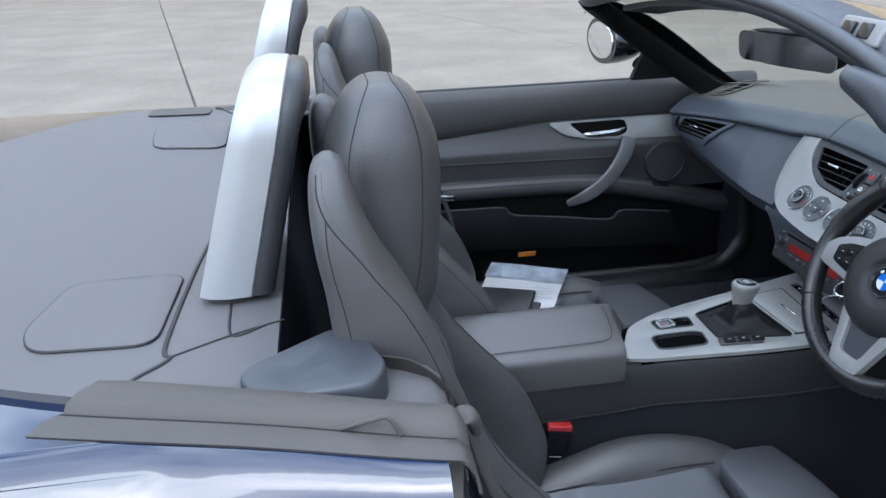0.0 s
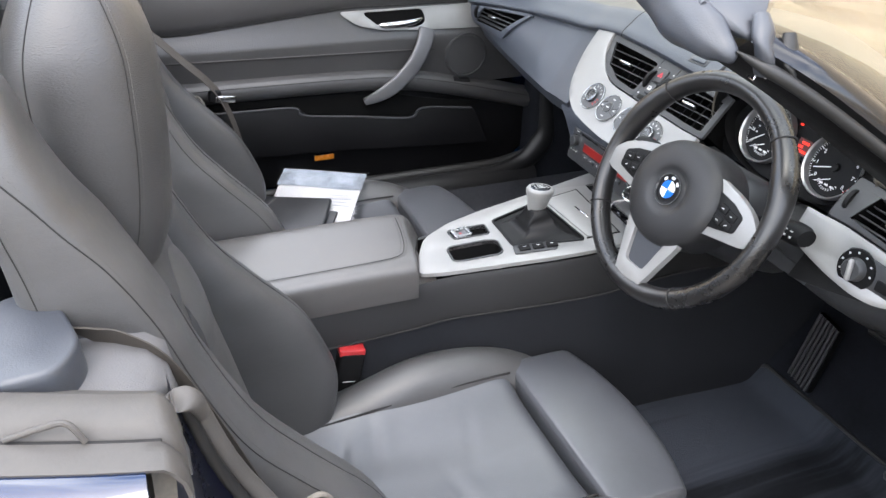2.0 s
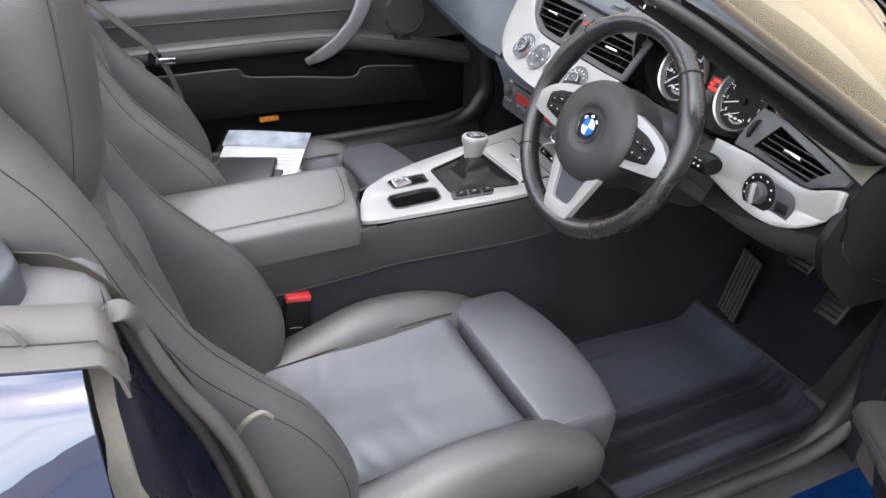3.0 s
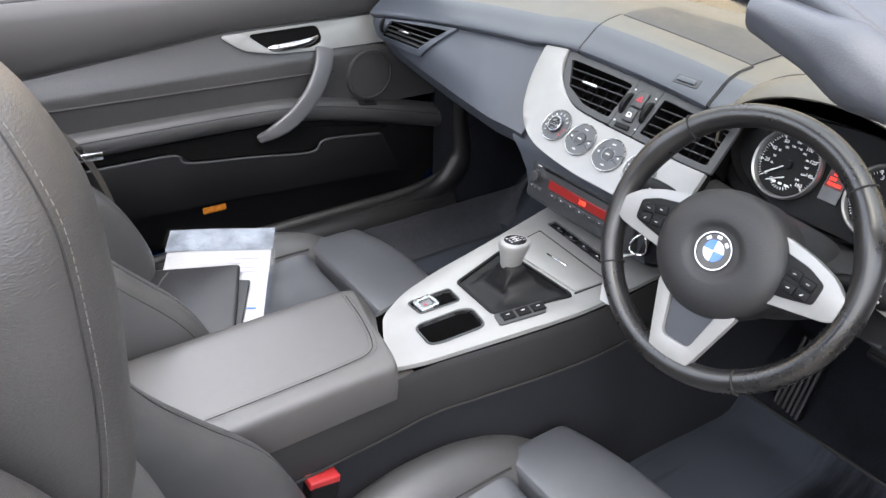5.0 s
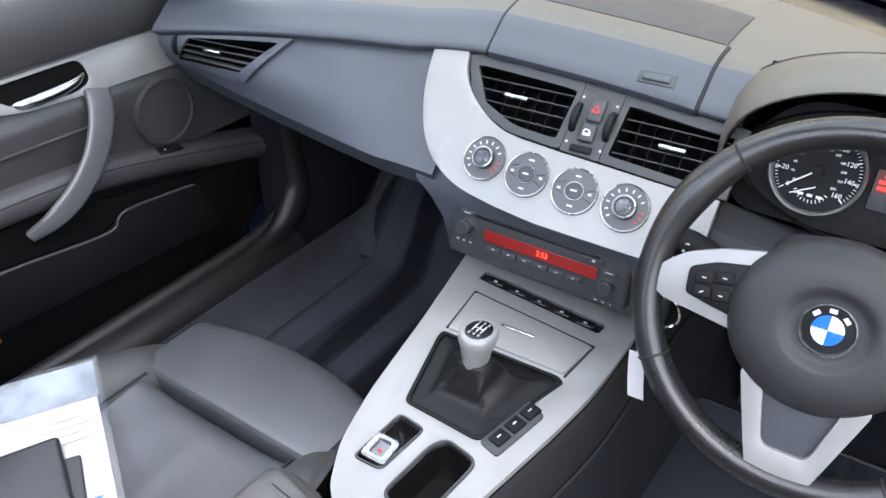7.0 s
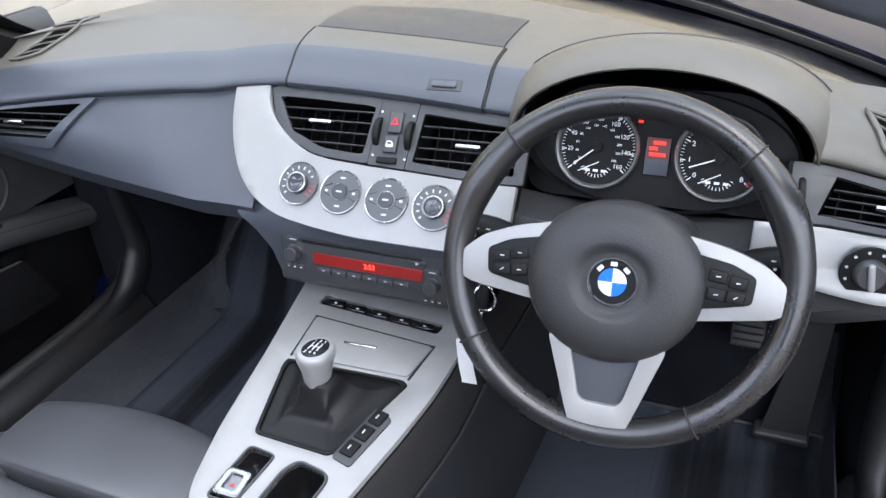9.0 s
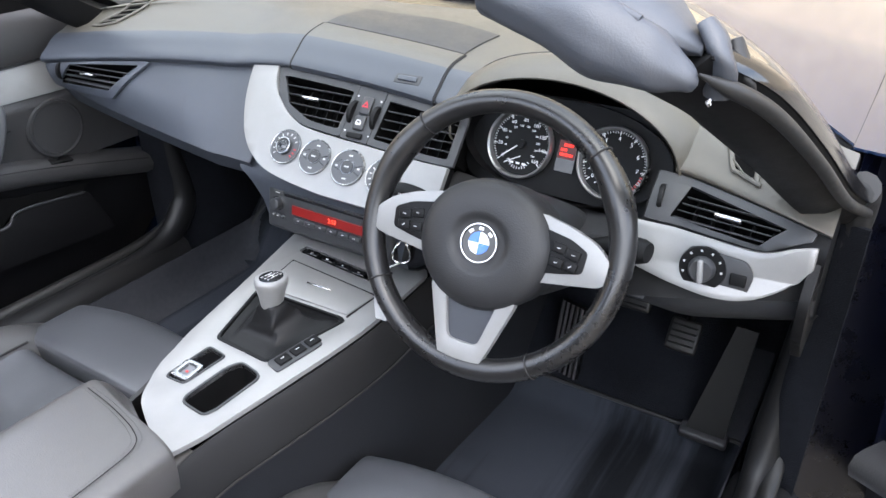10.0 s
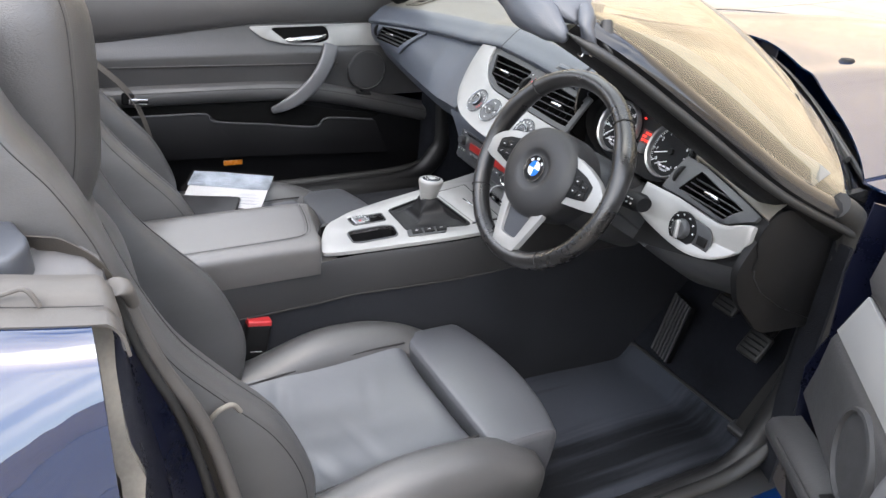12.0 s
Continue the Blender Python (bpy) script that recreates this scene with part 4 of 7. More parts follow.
rows = [[WM @ Vector((x, y, z)) for x, y in hub_outline(s=s)] for s, z in ((0.97, -0.05), (0.99, -0.02), (1.0, 0.002), (0.985, 0.012), (0.94, 0.020), (0.85, 0.0255), (0.7, 0.0295), (0.5, 0.0305), (0.42, 0.0295), (0.40, 0.0275), (0.33, 0.0265), (0.2, 0.0265))]
part("airbag_cover", loft(rows, True, True), material("matt black airbag cover", (0.019, 0.019, 0.020), 0.5, bump=0.12, bump_scale=600, voronoi=True, spec=0.4), steering_wheel, "matt black round airbag cover", 60)
part("badge_ring", lathe([(0.001, 0.026), (0.0240, 0.026), (0.0240, 0.0285), (0.0225, 0.0295), (0.0215, 0.0285), (0.001, 0.0285)], WM, 48), GLOSS, steering_wheel, "black badge ring")
part("badge_rim", lathe([(0.0226, 0.028), (0.0246, 0.028), (0.0244, 0.0300), (0.0230, 0.0300), (0.0226, 0.028)], WM, 48), CHROME, steering_wheel, "thin chrome badge rim")
for k in range(4):
    seg = [(0, 0)] + [(0.0138 * math.sin(radians(k * 90 + j * 9)), 0.0138 * math.cos(radians(k * 90 + j * 9))) for j in range(11)]
    part("badge_quarter", plate(seg, [], 0.0008, WM @ pose(0, 0, 0.0286)), BADGE_WHITE if k % 2 == 0 else BADGE_BLUE, steering_wheel)
for a in (-45, 0, 45):
    part("badge_mark", rbox((0.0065, 0.0042, 0.0006), 0.0003, WM @ pose(0.018 * math.sin(radians(a)), 0.018 * math.cos(radians(a)), 0.0288, 0, 0, -a), 1), BADGE_WHITE, steering_wheel)
for s in (-1, 1):
    o = rounded([(s * 0.060, 0.053), (s * 0.105, 0.0435), (s * 0.138, 0.031), (s * 0.160, 0.012), (s * 0.163, -0.010), (s * 0.150, -0.019), (s * 0.125, -0.023), (s * 0.072, -0.031)], 0.010, 6)
    part("side_spoke", plate(o, [], 0.013, WM @ pose(0, 0, 0.000), bevel=0.006), SILVER, steering_wheel, "satin silver spoke")
    o = rounded([(s * 0.066, 0.0375), (s * 0.108, 0.0295), (s * 0.131, 0.0185), (s * 0.129, -0.0075), (s * 0.105, -0.0130), (s * 0.070, -0.0195)], 0.005, 4)
    part("button_panel", plate(o, [], 0.003, WM @ pose(0, 0, 0.0120), bevel=0.0008), PLASTIC, steering_wheel, "black spoke button panel")
    for i, (x, y) in enumerate(((0.0965, 0.0165), (0.1150, 0.0120), (0.0960, -0.0010), (0.1140, -0.0020))):
        part("spoke_button", rbox((0.0172, 0.0125, 0.004), 0.0016, WM @ pose(s * x, y, 0.0150, 0, 0, -8 * s)), PLASTIC, steering_wheel)
        part("button_mark", rbox((0.0042, 0.0011, 0.0008), 0, WM @ pose(s * x, y, 0.0172, 0, 0, (35 if i == 3 else 0)), 1), WHITE_INK, steering_wheel)
    part("spoke_core", plate(rounded([(s * 0.07, 0.036), (s * 0.150, 0.018), (s * 0.158, -0.006), (s * 0.07, -0.018)], 0.01, 4), [], 0.016, WM @ pose(0, 0, -0.014)), PLASTIC, steering_wheel)
o = rounded([(-0.060, -0.060), (-0.037, -0.066), (-0.021, -0.128), (0.021, -0.128), (0.037, -0.066), (0.060, -0.060), (0.033, -0.140), (0.025, -0.160), (-0.025, -0.160), (-0.033, -0.140)], 0.010, 5)
part("lower_spoke", plate(o, [], 0.012, WM @ pose(0, 0, 0.002, 0, 0, -1), bevel=0.003), SILVER, steering_wheel, "satin silver forked lower spoke")
part("spoke_inset", plate(rounded([(-0.044, -0.060), (0.044, -0.060), (0.026, -0.132), (-0.026, -0.132)], 0.006, 4), [], 0.009, WM @ pose(0, 0, -0.002, 0, 0, -1)), INSET, steering_wheel, "slate grey inset between the fork")
part("column_shroud", loft([[WM @ Vector((0.052 * math.sin(k / 24 * math.tau) * s, -0.012 + 0.050 * math.cos(k / 24 * math.tau) * s, z)) for k in range(24)] for s, z in ((0.9, -0.03), (1.15, -0.06), (1.35, -0.16), (1.3, -0.26))], True, True), PLASTIC_MID, car, "dark steering column shroud")
cov = []
for z, w, h in ((-0.045, 0.050, 0.050), (-0.055, 0.062, 0.060), (-0.10, 0.072, 0.066), (-0.17, 0.080, 0.060), (-0.22, 0.082, 0.050)):
    cov.append([WM @ Vector((-w * math.cos(math.pi * k / 20) * (abs(math.cos(math.pi * k / 20)) + 1e-6) ** -0.35, 0.005 + h * math.sin(math.pi * k / 20) ** 0.5, z)) for k in range(21)])
part("column_cover", loft([[WM @ Vector((0, 0.02, -0.045))] * 21] + cov), PLASTIC_MID, car, "dark upper column cover", 60)
for s in (-1, 1):
    path = spline([WM @ Vector(p) for p in ((s * 0.05, 0.012, -0.075), (s * 0.10, 0.018, -0.07), (s * 0.150, 0.028, -0.062), (s * 0.185, 0.030, -0.055))], 12)
    stalk = part("column_stalk", tube(path, [0.008] * 4 + [0.011, 0.015, 0.018, 0.0195, 0.0200, 0.0200, 0.0190, 0.015], 16, flat=0.8), PLASTIC, car, "black column stalk")
    b = bmesh.new()
    for k in range(3):
        rbox((0.0045, 0.0016, 0.001), 0, WM @ pose(s * (0.148 + 0.012 * k), 0.031, -0.0425 + 0.0035 * k), 1, b)
        rbox((0.0030, 0.0028, 0.001), 0, WM @ pose(s * (0.150 + 0.012 * k), 0.023, -0.0425 + 0.0035 * k), 1, b)
    part("stalk_mark", b, WHITE_INK, stalk)

# ---- centre console ----
CM = Matrix.Translation((0, 0, 0.5435)) @ Matrix(((1, 0, 0.0, 0), (0, 1, 0, 0), (0.098, 0, 1, 0), (0, 0, 0, 1)))


def on_console(x, y, z=0.0):
    return CM @ Vector((x, y, z))


def console_pose(x, y, z=0.0, turn=0):
    return Matrix.Translation(on_console(x, y, z)) @ pose(0, 0, 0, 0, -5.6, turn)


cup_hole = rounded([(-0.174, 0.006), (-0.178, -0.046), (-0.162, -0.053), (-0.082, -0.063), (-0.074, -0.016), (-0.092, -0.004)], 0.016, 6)
brake_hole = rounded([(-0.150, 0.064), (-0.148, 0.026), (-0.076, 0.016), (-0.072, 0.054)], 0.008, 5)
boot_hole = rounded([(-0.054, 0.062), (-0.058, -0.046), (-0.046, -0.055), (0.074, -0.092), (0.080, -0.082), (0.074, 0.090), (0.060, 0.090)], 0.010, 5)
slot_hole = rounded([(0.190, 0.106), (0.210, 0.104), (0.194, -0.094), (0.174, -0.092)], 0.005, 3)
trim_out = rounded([(0.250, 0.152), (0.232, 0.152), (0.08, 0.128), (-0.06, 0.110), (-0.14, 0.092), (-0.200, 0.060), (-0.228, 0.010), (-0.242, -0.030), (-0.251, -0.056), (-0.206, -0.073), (-0.110, -0.094), (0.0, -0.118), (0.07, -0.130), (0.13, -0.134), (0.250, -0.137)], 0.02, 6)
console_trim = part("console_trim", plate(trim_out, [cup_hole, brake_hole, boot_hole, slot_hole], 0.008, CM, bevel=0.002), SILVER, car, "satin silver console panel round the gear lever")
part("cup_well", loft([[on_console(x, y, 0.007) for x, y in cup_hole], [on_console(x, y, -0.035) for x, y in cup_hole], [on_console(-0.12 + (x + 0.12) * 0.9, -0.028 + (y + 0.028) * 0.88, -0.042) for x, y in cup_hole], [on_console(-0.12 + (x + 0.12) * 0.86, -0.028 + (y + 0.028) * 0.82, -0.045) for x, y in cup_hole]], True, "last"), PLASTIC, console_trim, "black open storage well")
part("well_rim", tube([on_console(x, y, 0.0082) for x, y in cup_hole], 0.0022, 6, True), PLASTIC_MID, console_trim, "dark rim of the well")
part("brake_well", loft([[on_console(x, y, 0.007) for x, y in brake_hole], [on_console(x, y, -0.02) for x, y in brake_hole]], True, "last"), GLOSS, console_trim, "black recess")
part("well_rim", tube([on_console(x, y, 0.0082) for x, y in brake_hole], 0.0018, 6, True), PLASTIC_MID, console_trim)
brake = part("parking_brake_switch", plate(rounded([(-0.018, -0.017), (0.018, -0.016), (0.018, 0.017), (-0.018, 0.018)], 0.006, 4), [rounded([(-0.010, -0.009), (0.012, -0.008), (0.012, 0.009), (-0.010, 0.010)], 0.003, 3)], 0.006, console_pose(-0.126, 0.042, 0.006), bevel=0.0015), KNOB_RING, console_trim, "chrome framed parking brake switch")
part("switch_face", rbox((0.022, 0.019, 0.004), 0.001, console_pose(-0.125, 0.0425, 0.006), 1), SILVER_DARK, console_trim)
part("brake_mark", rbox((0.004, 0.006, 0.0008), 0.0003, console_pose(-0.128, 0.0425, 0.0084), 1), RED_PLASTIC, console_trim, "red printed mark")
part("slot_tray", loft([[on_console(x, y, 0.0078) for x, y in slot_hole], [on_console(x, y, 0.003) for x, y in slot_hole]], True, "last"), GLOSS, console_trim, "glossy black button strip")
for k in range(5):
    part("strip_button", rbox((0.012, 0.026, 0.004), 0.001, console_pose(0.1985 - 0.0030 * k, 0.080 - 0.037 * k, 0.006), 1), GLOSS, console_trim)
    part("button_mark", rbox((0.0025, 0.005, 0.0006), 0, console_pose(0.1965 - 0.0030 * k, 0.080 - 0.037 * k, 0.0083), 1), WHITE_INK, console_trim)
part("storage_lid", plate(rounded([(0.086, -0.086), (0.146, -0.096), (0.160, 0.092), (0.080, 0.086)], 0.006, 4), [], 0.003, CM @ Matrix.Translation((0, 0, 0.0078)), bevel=0.001), SILVER, console_trim, "satin silver lid ahead of the gear lever")
part("lid_gap", tube([on_console(x, y, 0.0088) for x, y in ((0.082, -0.088), (0.148, -0.098), (0.162, 0.094), (0.080, 0.088))], 0.0018, 6), SEAM, console_trim)
part("lid_grip", rbox((0.004, 0.050, 0.002), 0.001, console_pose(0.122, 0.002, 0.0115, 3), 1), CHROME, console_trim)
part("switch_pad", plate(rounded([(-0.058, -0.050), (-0.066, -0.078), (0.014, -0.097), (0.026, -0.070)], 0.005, 4), [], 0.003, CM @ Matrix.Translation((0, 0, 0.0075)), bevel=0.0008), PLASTIC_MID, console_trim, "dark switch pad beside the gear lever")
for k in range(3):
    part("console_button", rbox((0.022, 0.018, 0.004), 0.0015, console_pose(-0.042 + 0.026 * k, -0.068 - 0.006 * k, 0.0115, -13)), PLASTIC, console_trim)
    part("button_mark", rbox((0.006, 0.0016, 0.0006), 0, console_pose(-0.042 + 0.026 * k, -0.067 - 0.006 * k, 0.0138, -13), 1), WHITE_INK, console_trim)

# gear lever: frame, gathered gaiter, shaft and knob
GB = Vector((0.014, 0.002, 0))
gear = part("gear_lever", plate(boot_hole, [[(GB.x + (x - GB.x) * 0.92, GB.y + (y - GB.y) * 0.92) for x, y in boot_hole]], 0.005, CM @ Matrix.Translation((0, 0, 0.005)), bevel=0.002), PLASTIC, car, "gear lever with a black gaiter and silver knob")
top = on_console(0.017, 0.001, 0.050)
rows = []
random.seed(4)
for k in range(25):
    f = k / 24
    ring = []
    for i, (x, y) in enumerate(boot_hole):
        p = on_console(GB.x + (x - GB.x) * 0.93, GB.y + (y - GB.y) * 0.93, 0.006)
        a = math.atan2(y - GB.y, x - GB.x)
        q = top + Vector((0.0195 * math.cos(a), 0.0215 * math.sin(a), 0))
        s = f ** 0.70
        r = p.lerp(q, s)
        r.z = p.z + (q.z - p.z) * f ** 1.9 + 0.003 * math.sin(math.pi * f)
        fold = 0.0034 * math.sin(math.pi * f) ** 0.7 * (math.sin(4 * a + 4 * f) + 0.7 * math.sin(7 * a + 8 * f + 1) + 0.5 * math.sin(11 * a - 12 * f))
        ring.append(r + Vector((math.cos(a), math.sin(a), 0.5)) * fold)
    rows.append(ring)
part("gaiter", loft(rows, True, True), material("soft black gaiter leather", (0.006, 0.006, 0.0064), 0.5, spec=0.22, bump=0.05, bump_scale=600, vary=0.3), gear, "creased black leather gaiter", 80)
KT = Vector((0.021, 0.002, 0.637))
up_axis = Vector((0.10, -0.02, 1)).normalized()
KM = basis(KT, up_axis, Vector((1, 0, 0)))
shaft_rows = []
for h, rx, ry in ((-0.062, 0.0118, 0.0125), (-0.060, 0.0132, 0.0145), (-0.046, 0.0142, 0.0165), (-0.032, 0.0158, 0.0192), (-0.020, 0.0180, 0.0222), (-0.011, 0.0205, 0.0250), (-0.005, 0.0208, 0.0254), (-0.0012, 0.0196, 0.0240), (0.0, 0.0178, 0.0222)):
    shaft_rows.append([KM @ Vector((1.12 * rx * math.cos(k / 28 * math.tau), 1.12 * ry * math.sin(k / 28 * math.tau), h)) for k in range(28)])
part("knob", loft(shaft_rows, True, True), SILVER, gear, "satin silver gear knob", 60)
part("knob_cap", lathe([(0.001, 0.0016), (0.012, 0.0013), (0.0160, 0.0006), (0.0163, -0.002)], KM @ Matrix.Diagonal((1, 1.3, 1, 1)), 28), GLOSS, gear, "glossy black shift pattern cap")
b = bmesh.new()
for x in (-0.006, 0.0, 0.006):
    rbox((0.0014, 0.016, 0.0006), 0, KM @ pose(x, 0, 0.0024), 1, b)
rbox((0.013, 0.0014, 0.0006), 0, KM @ pose(0, 0, 0.0024), 1, b)
part("shift_pattern", b, WHITE_INK, gear, "white shift pattern lines")
for k, t in enumerate("135246"):
    words("shift_number", t, 0.0068, KM @ pose(-0.0065 + 0.0065 * (k % 3), 0.0130 if k < 3 else -0.0130, 0.0021), WHITE_INK, gear)
part("shaft_back", loft([[KM @ Vector((0.0105 * math.cos(a), -0.006 + 0.012 * math.sin(a), h)) for a in [k / 16 * math.tau for k in range(16)]] for h in (-0.10, -0.03)], True, True), PLASTIC, gear)
part("collar", loft([[KM @ Vector((r * math.cos(a), r * 1.1 * math.sin(a), h)) for a in [k / 24 * math.tau for k in range(24)]] for h, r in ((-0.095, 0.0185), (-0.084, 0.0168), (-0.080, 0.0150), (-0.072, 0.0142), (-0.068, 0.0150), (-0.060, 0.0135))], True, True), GLOSS, gear, "black leather collar under the knob", 60)

# console sides down to the floor
tunnel_rows = []
for x in [0.74 - 1.44 * k / 36 for k in range(37)]:
    z = on_console(max(min(x, 0.25), -0.25), 0).z - 0.003
    wr = curve1(x, [-0.70, -0.45, -0.30, -0.206, -0.11, 0.0, 0.07, 0.25, 0.75], [0.086, 0.086, 0.080, 0.077, 0.097, 0.121, 0.133, 0.139, 0.16])
    wl = curve1(x, [-0.70, -0.45, -0.22, -0.05, 0.25, 0.75], [0.110, 0.110, 0.085, 0.114, 0.154, 0.18])
    tunnel_rows.append([Vector((x, wl + 0.03, 0.10)), Vector((x, wl + 0.022, 0.30)), Vector((x, wl + 0.012, z - 0.085)), Vector((x, wl + 0.004, z - 0.012)), Vector((x, wl - 0.002, z)), Vector((x, -wr + 0.002, z)), Vector((x, -wr - 0.004, z - 0.012)), Vector((x, -wr - 0.008, z - 0.085)), Vector((x, -wr - 0.016, 0.30)), Vector((x, -wr - 0.025, 0.10))])
FLANK = material("black soft console plastic", (0.019, 0.0188, 0.0192), 0.5, vary=0.12, scale=6, bump=0.12, bump_scale=700, spec=0.35)

TUNNEL = material("dark grey felt", (0.0150, 0.0162, 0.0190), 0.9, vary=0.2, scale=7, bump=0.6, bump_scale=500, spec=0.15)


def console_side(rows, lo, hi):
    return loft([r[lo:hi] for r in rows])
part("console_side", thick(console_side(tunnel_rows, 2, 5), 0.006), FLANK, console_trim, "dark console flank")
part("console_side", thick(console_side(tunnel_rows, 5, 8), 0.006), FLANK, console_trim, "dark console flank")
part("tunnel_carpet", thick(console_side(tunnel_rows, 0, 3), 0.006), CARPET, console_trim, "black carpeted tunnel side")
part("tunnel_carpet", thick(console_side(tunnel_rows, 7, 10), 0.006), TUNNEL, console_trim, "dark grey felted tunnel side")
part("flank_joint", tube([r[7] + Vector((0, -0.004, 0)) for r in tunnel_rows], 0.0022, 6), SEAM, console_trim, "dark joint along the console flank")
part("console_shelf", loft([[r[4] + Vector((0, 0, -0.004)), r[5] + Vector((0, 0, -0.004))] for r in tunnel_rows if r[0].x < -0.19]), ARM_LEATHER, console_trim, "leather edge between armrest and console")

# armrest: padded lid with a stitched line
arm_rows = []
for x, zt, k in ((-0.213, 0.540, 0.55), (-0.217, 0.555, 0.80), (-0.226, 0.566, 0.93), (-0.245, 0.572, 1.0), (-0.34, 0.575, 1.0), (-0.48, 0.575, 1.0), (-0.60, 0.574, 1.0), (-0.66, 0.57, 0.97), (-0.675, 0.55, 0.8)):
    row = []
    for y, z in ((0.118, 0.500), (0.121, 0.530), (0.118, zt - 0.012), (0.100, zt - 0.002), (0.06, zt), (0.0, zt), (-0.045, zt), (-0.075, zt - 0.002), (-0.093, zt - 0.012), (-0.096, 0.530), (-0.092, 0.500)):
        yy = 0.012 + (y - 0.012) * k
        xx = x + (0.25 * (y - 0.10) if x > -0.24 else 0.12 * (y - 0.10) if x > -0.3 else 0)
        row.append((xx, yy, z))
    arm_rows.append(row)
rows = list(zip(*[spline([r[j] for r in arm_rows], 40) for j in range(11)]))
rows = [spline(r, 34) for r in rows]
armrest = part("armrest", loft(rows, False), ARM_LEATHER, car, "black leather armrest lid with a stitched edge", 70)
part("front_cap", loft([rows[0], [Vector((-0.26 + 0.1 * p.y, p.y * 0.9, 0.50)) for p in rows[0]]]), ARM_LEATHER, armrest)
seam_path = [(-0.63, -0.068, 0.5757), (-0.45, -0.068, 0.5762), (-0.34, -0.066, 0.5762), (-0.292, -0.058, 0.5752), (-0.272, -0.030, 0.5742), (-0.258, 0.03, 0.5740), (-0.250, 0.09, 0.5730)]
part("seam", tube(spline(seam_path, 40), 0.0007, 6), SEAM, armrest)
for off in (-0.0045, 0.0045):
    part("stitching", stitches([p + Vector((off, -off, 0.0004)) for p in spline(seam_path, 120)]), STITCH, armrest, "stitched line")

# ---- floor, bulkhead, mats, pedals ----
def sheet(fn, nx, ny):
    return loft([[fn(i / nx, j / ny) for j in range(ny + 1)] for i in range(nx + 1)])


def floor_z(x, y):
    """The cabin floor, higher on the passenger's side, with a rising toe-board."""
    return 0.13 + 0.085 * min(1, max(0, (y - 0.08) / 0.06)) + 1.083 * max(0, x - 0.51)


floor_pan = part("cabin_floor", thick(sheet(lambda a, b: Vector((-0.75 + 1.50 * a, -0.70 + 1.40 * b, floor_z(-0.75 + 1.50 * a, -0.70 + 1.40 * b))), 60, 56), 0.01), CARPET, car, "black carpeted cabin floor")
part("bulkhead", sheet(lambda a, b: Vector((0.75 + 0.03 * a, -0.70 + 1.40 * b, 0.38 + 0.45 * a)), 4, 12), CARPET, floor_pan, "dark carpeted footwell bulkhead")
part("rear_bulkhead", thick(sheet(lambda a, b: Vector((-0.74 - 0.135 * a, -0.66 + 1.32 * b, 0.12 + 0.75 * a)), 6, 12), 0.01), CARPET, floor_pan, "dark panel behind the seats")
for s in (-1, 1):
    part("footwell_side", thick(sheet(lambda a, b: Vector((curve1(a, [0, 0.15, 0.3, 1], [0.372, 0.385, 0.42, 0.78]), s * curve1(a, [0, 0.15, 0.3, 1], [0.750, 0.705, 0.688, 0.660]), 0.13 + 0.64 * b)), 16, 6), 0.006), CARPET, floor_pan, "black carpeted footwell side")
    out = [(0.04, 0.155), (0.30, 0.15), (0.58, 0.165), (0.68, 0.22), (0.69, 0.60), (0.56, 0.655), (0.20, 0.650), (0.06, 0.635), (0.03, 0.40)]
    def mat_z(x, y, z):
        wob = 0.006 * math.sin(9 * x + 4 * y) + 0.004 * math.sin(17 * y)
        return Vector((x, y, floor_z(x, y) + 0.012 + z + max(0, wob)))
    o = rounded([(min(x, 0.550) if s < 0 else x, s * y) for x, y in out], 0.05, 6)
    fm = part("floor_mat", plate(o, [], 0.008, fn=mat_z, bevel=0.002), MAT, car, "charcoal velour floor mat with brushed marks" if s < 0 else "charcoal velour passenger floor mat")
    part("mat_edging", tube([mat_z(x, y, 0.006) for x, y in o], 0.005, 6, True), RUBBER, fm, "bound black mat edge")
FA, FB = Vector((0.560, -0.270, 0.212)), Vector((0.598, -0.272, 0.362))
fw = Vector((0.10, 0.97, 0.10)).normalized()
footrest = part("footrest", thick(sheet(lambda a, b: FA.lerp(FB, a) + fw * (0.066 * (b - 0.5)), 8, 4), 0.014), PLASTIC, car, "ribbed black footrest pad")
RIB = material("worn rubber ribs", (0.030, 0.030, 0.032), 0.5, vary=0.25, scale=20)
for k in range(6):
    o = fw * (0.0108 * (k - 2.5)) + Vector((-0.017, 0, 0.005))
    part("rib", tube([FA + o, FB + o], 0.0034, 8), RIB, footrest, "raised rubber rib")
for name, y, x, z, w, h in (("clutch_pedal", -0.395, 0.585, 0.43, 0.062, 0.055), ("brake_pedal", -0.495, 0.575, 0.380, 0.060, 0.064)):
    pm = basis((x, y, z), (-0.8, 0, 0.6))
    p = part(name, rbox((w, h, 0.014), 0.008, pm), RUBBER, car, "black rubber foot pedal")
    for k in range(4):
        part("tread", rbox((w * 0.8, 0.004, 0.004), 0.001, pm @ pose(0, -0.018 + 0.012 * k, 0.0075), 1), PLASTIC, p)
    part("pedal_arm", tube(spline([pm @ Vector((0, 0.01, -0.006)), pm @ Vector((0, 0.05, -0.03)), Vector((x + 0.14, y, z + 0.16)), Vector((x + 0.15, y, z + 0.26))], 12), 0.008, 8), PLASTIC, p)
acc = part("accelerator_pedal", thick(sheet(lambda a, b: Vector((0.535 + 0.05 * a, -0.612 + (0.072 - 0.034 * a) * b - 0.012 * a, 0.214 + 0.22 * a)), 8, 3), 0.014), RUBBER, car, "long black accelerator pedal")
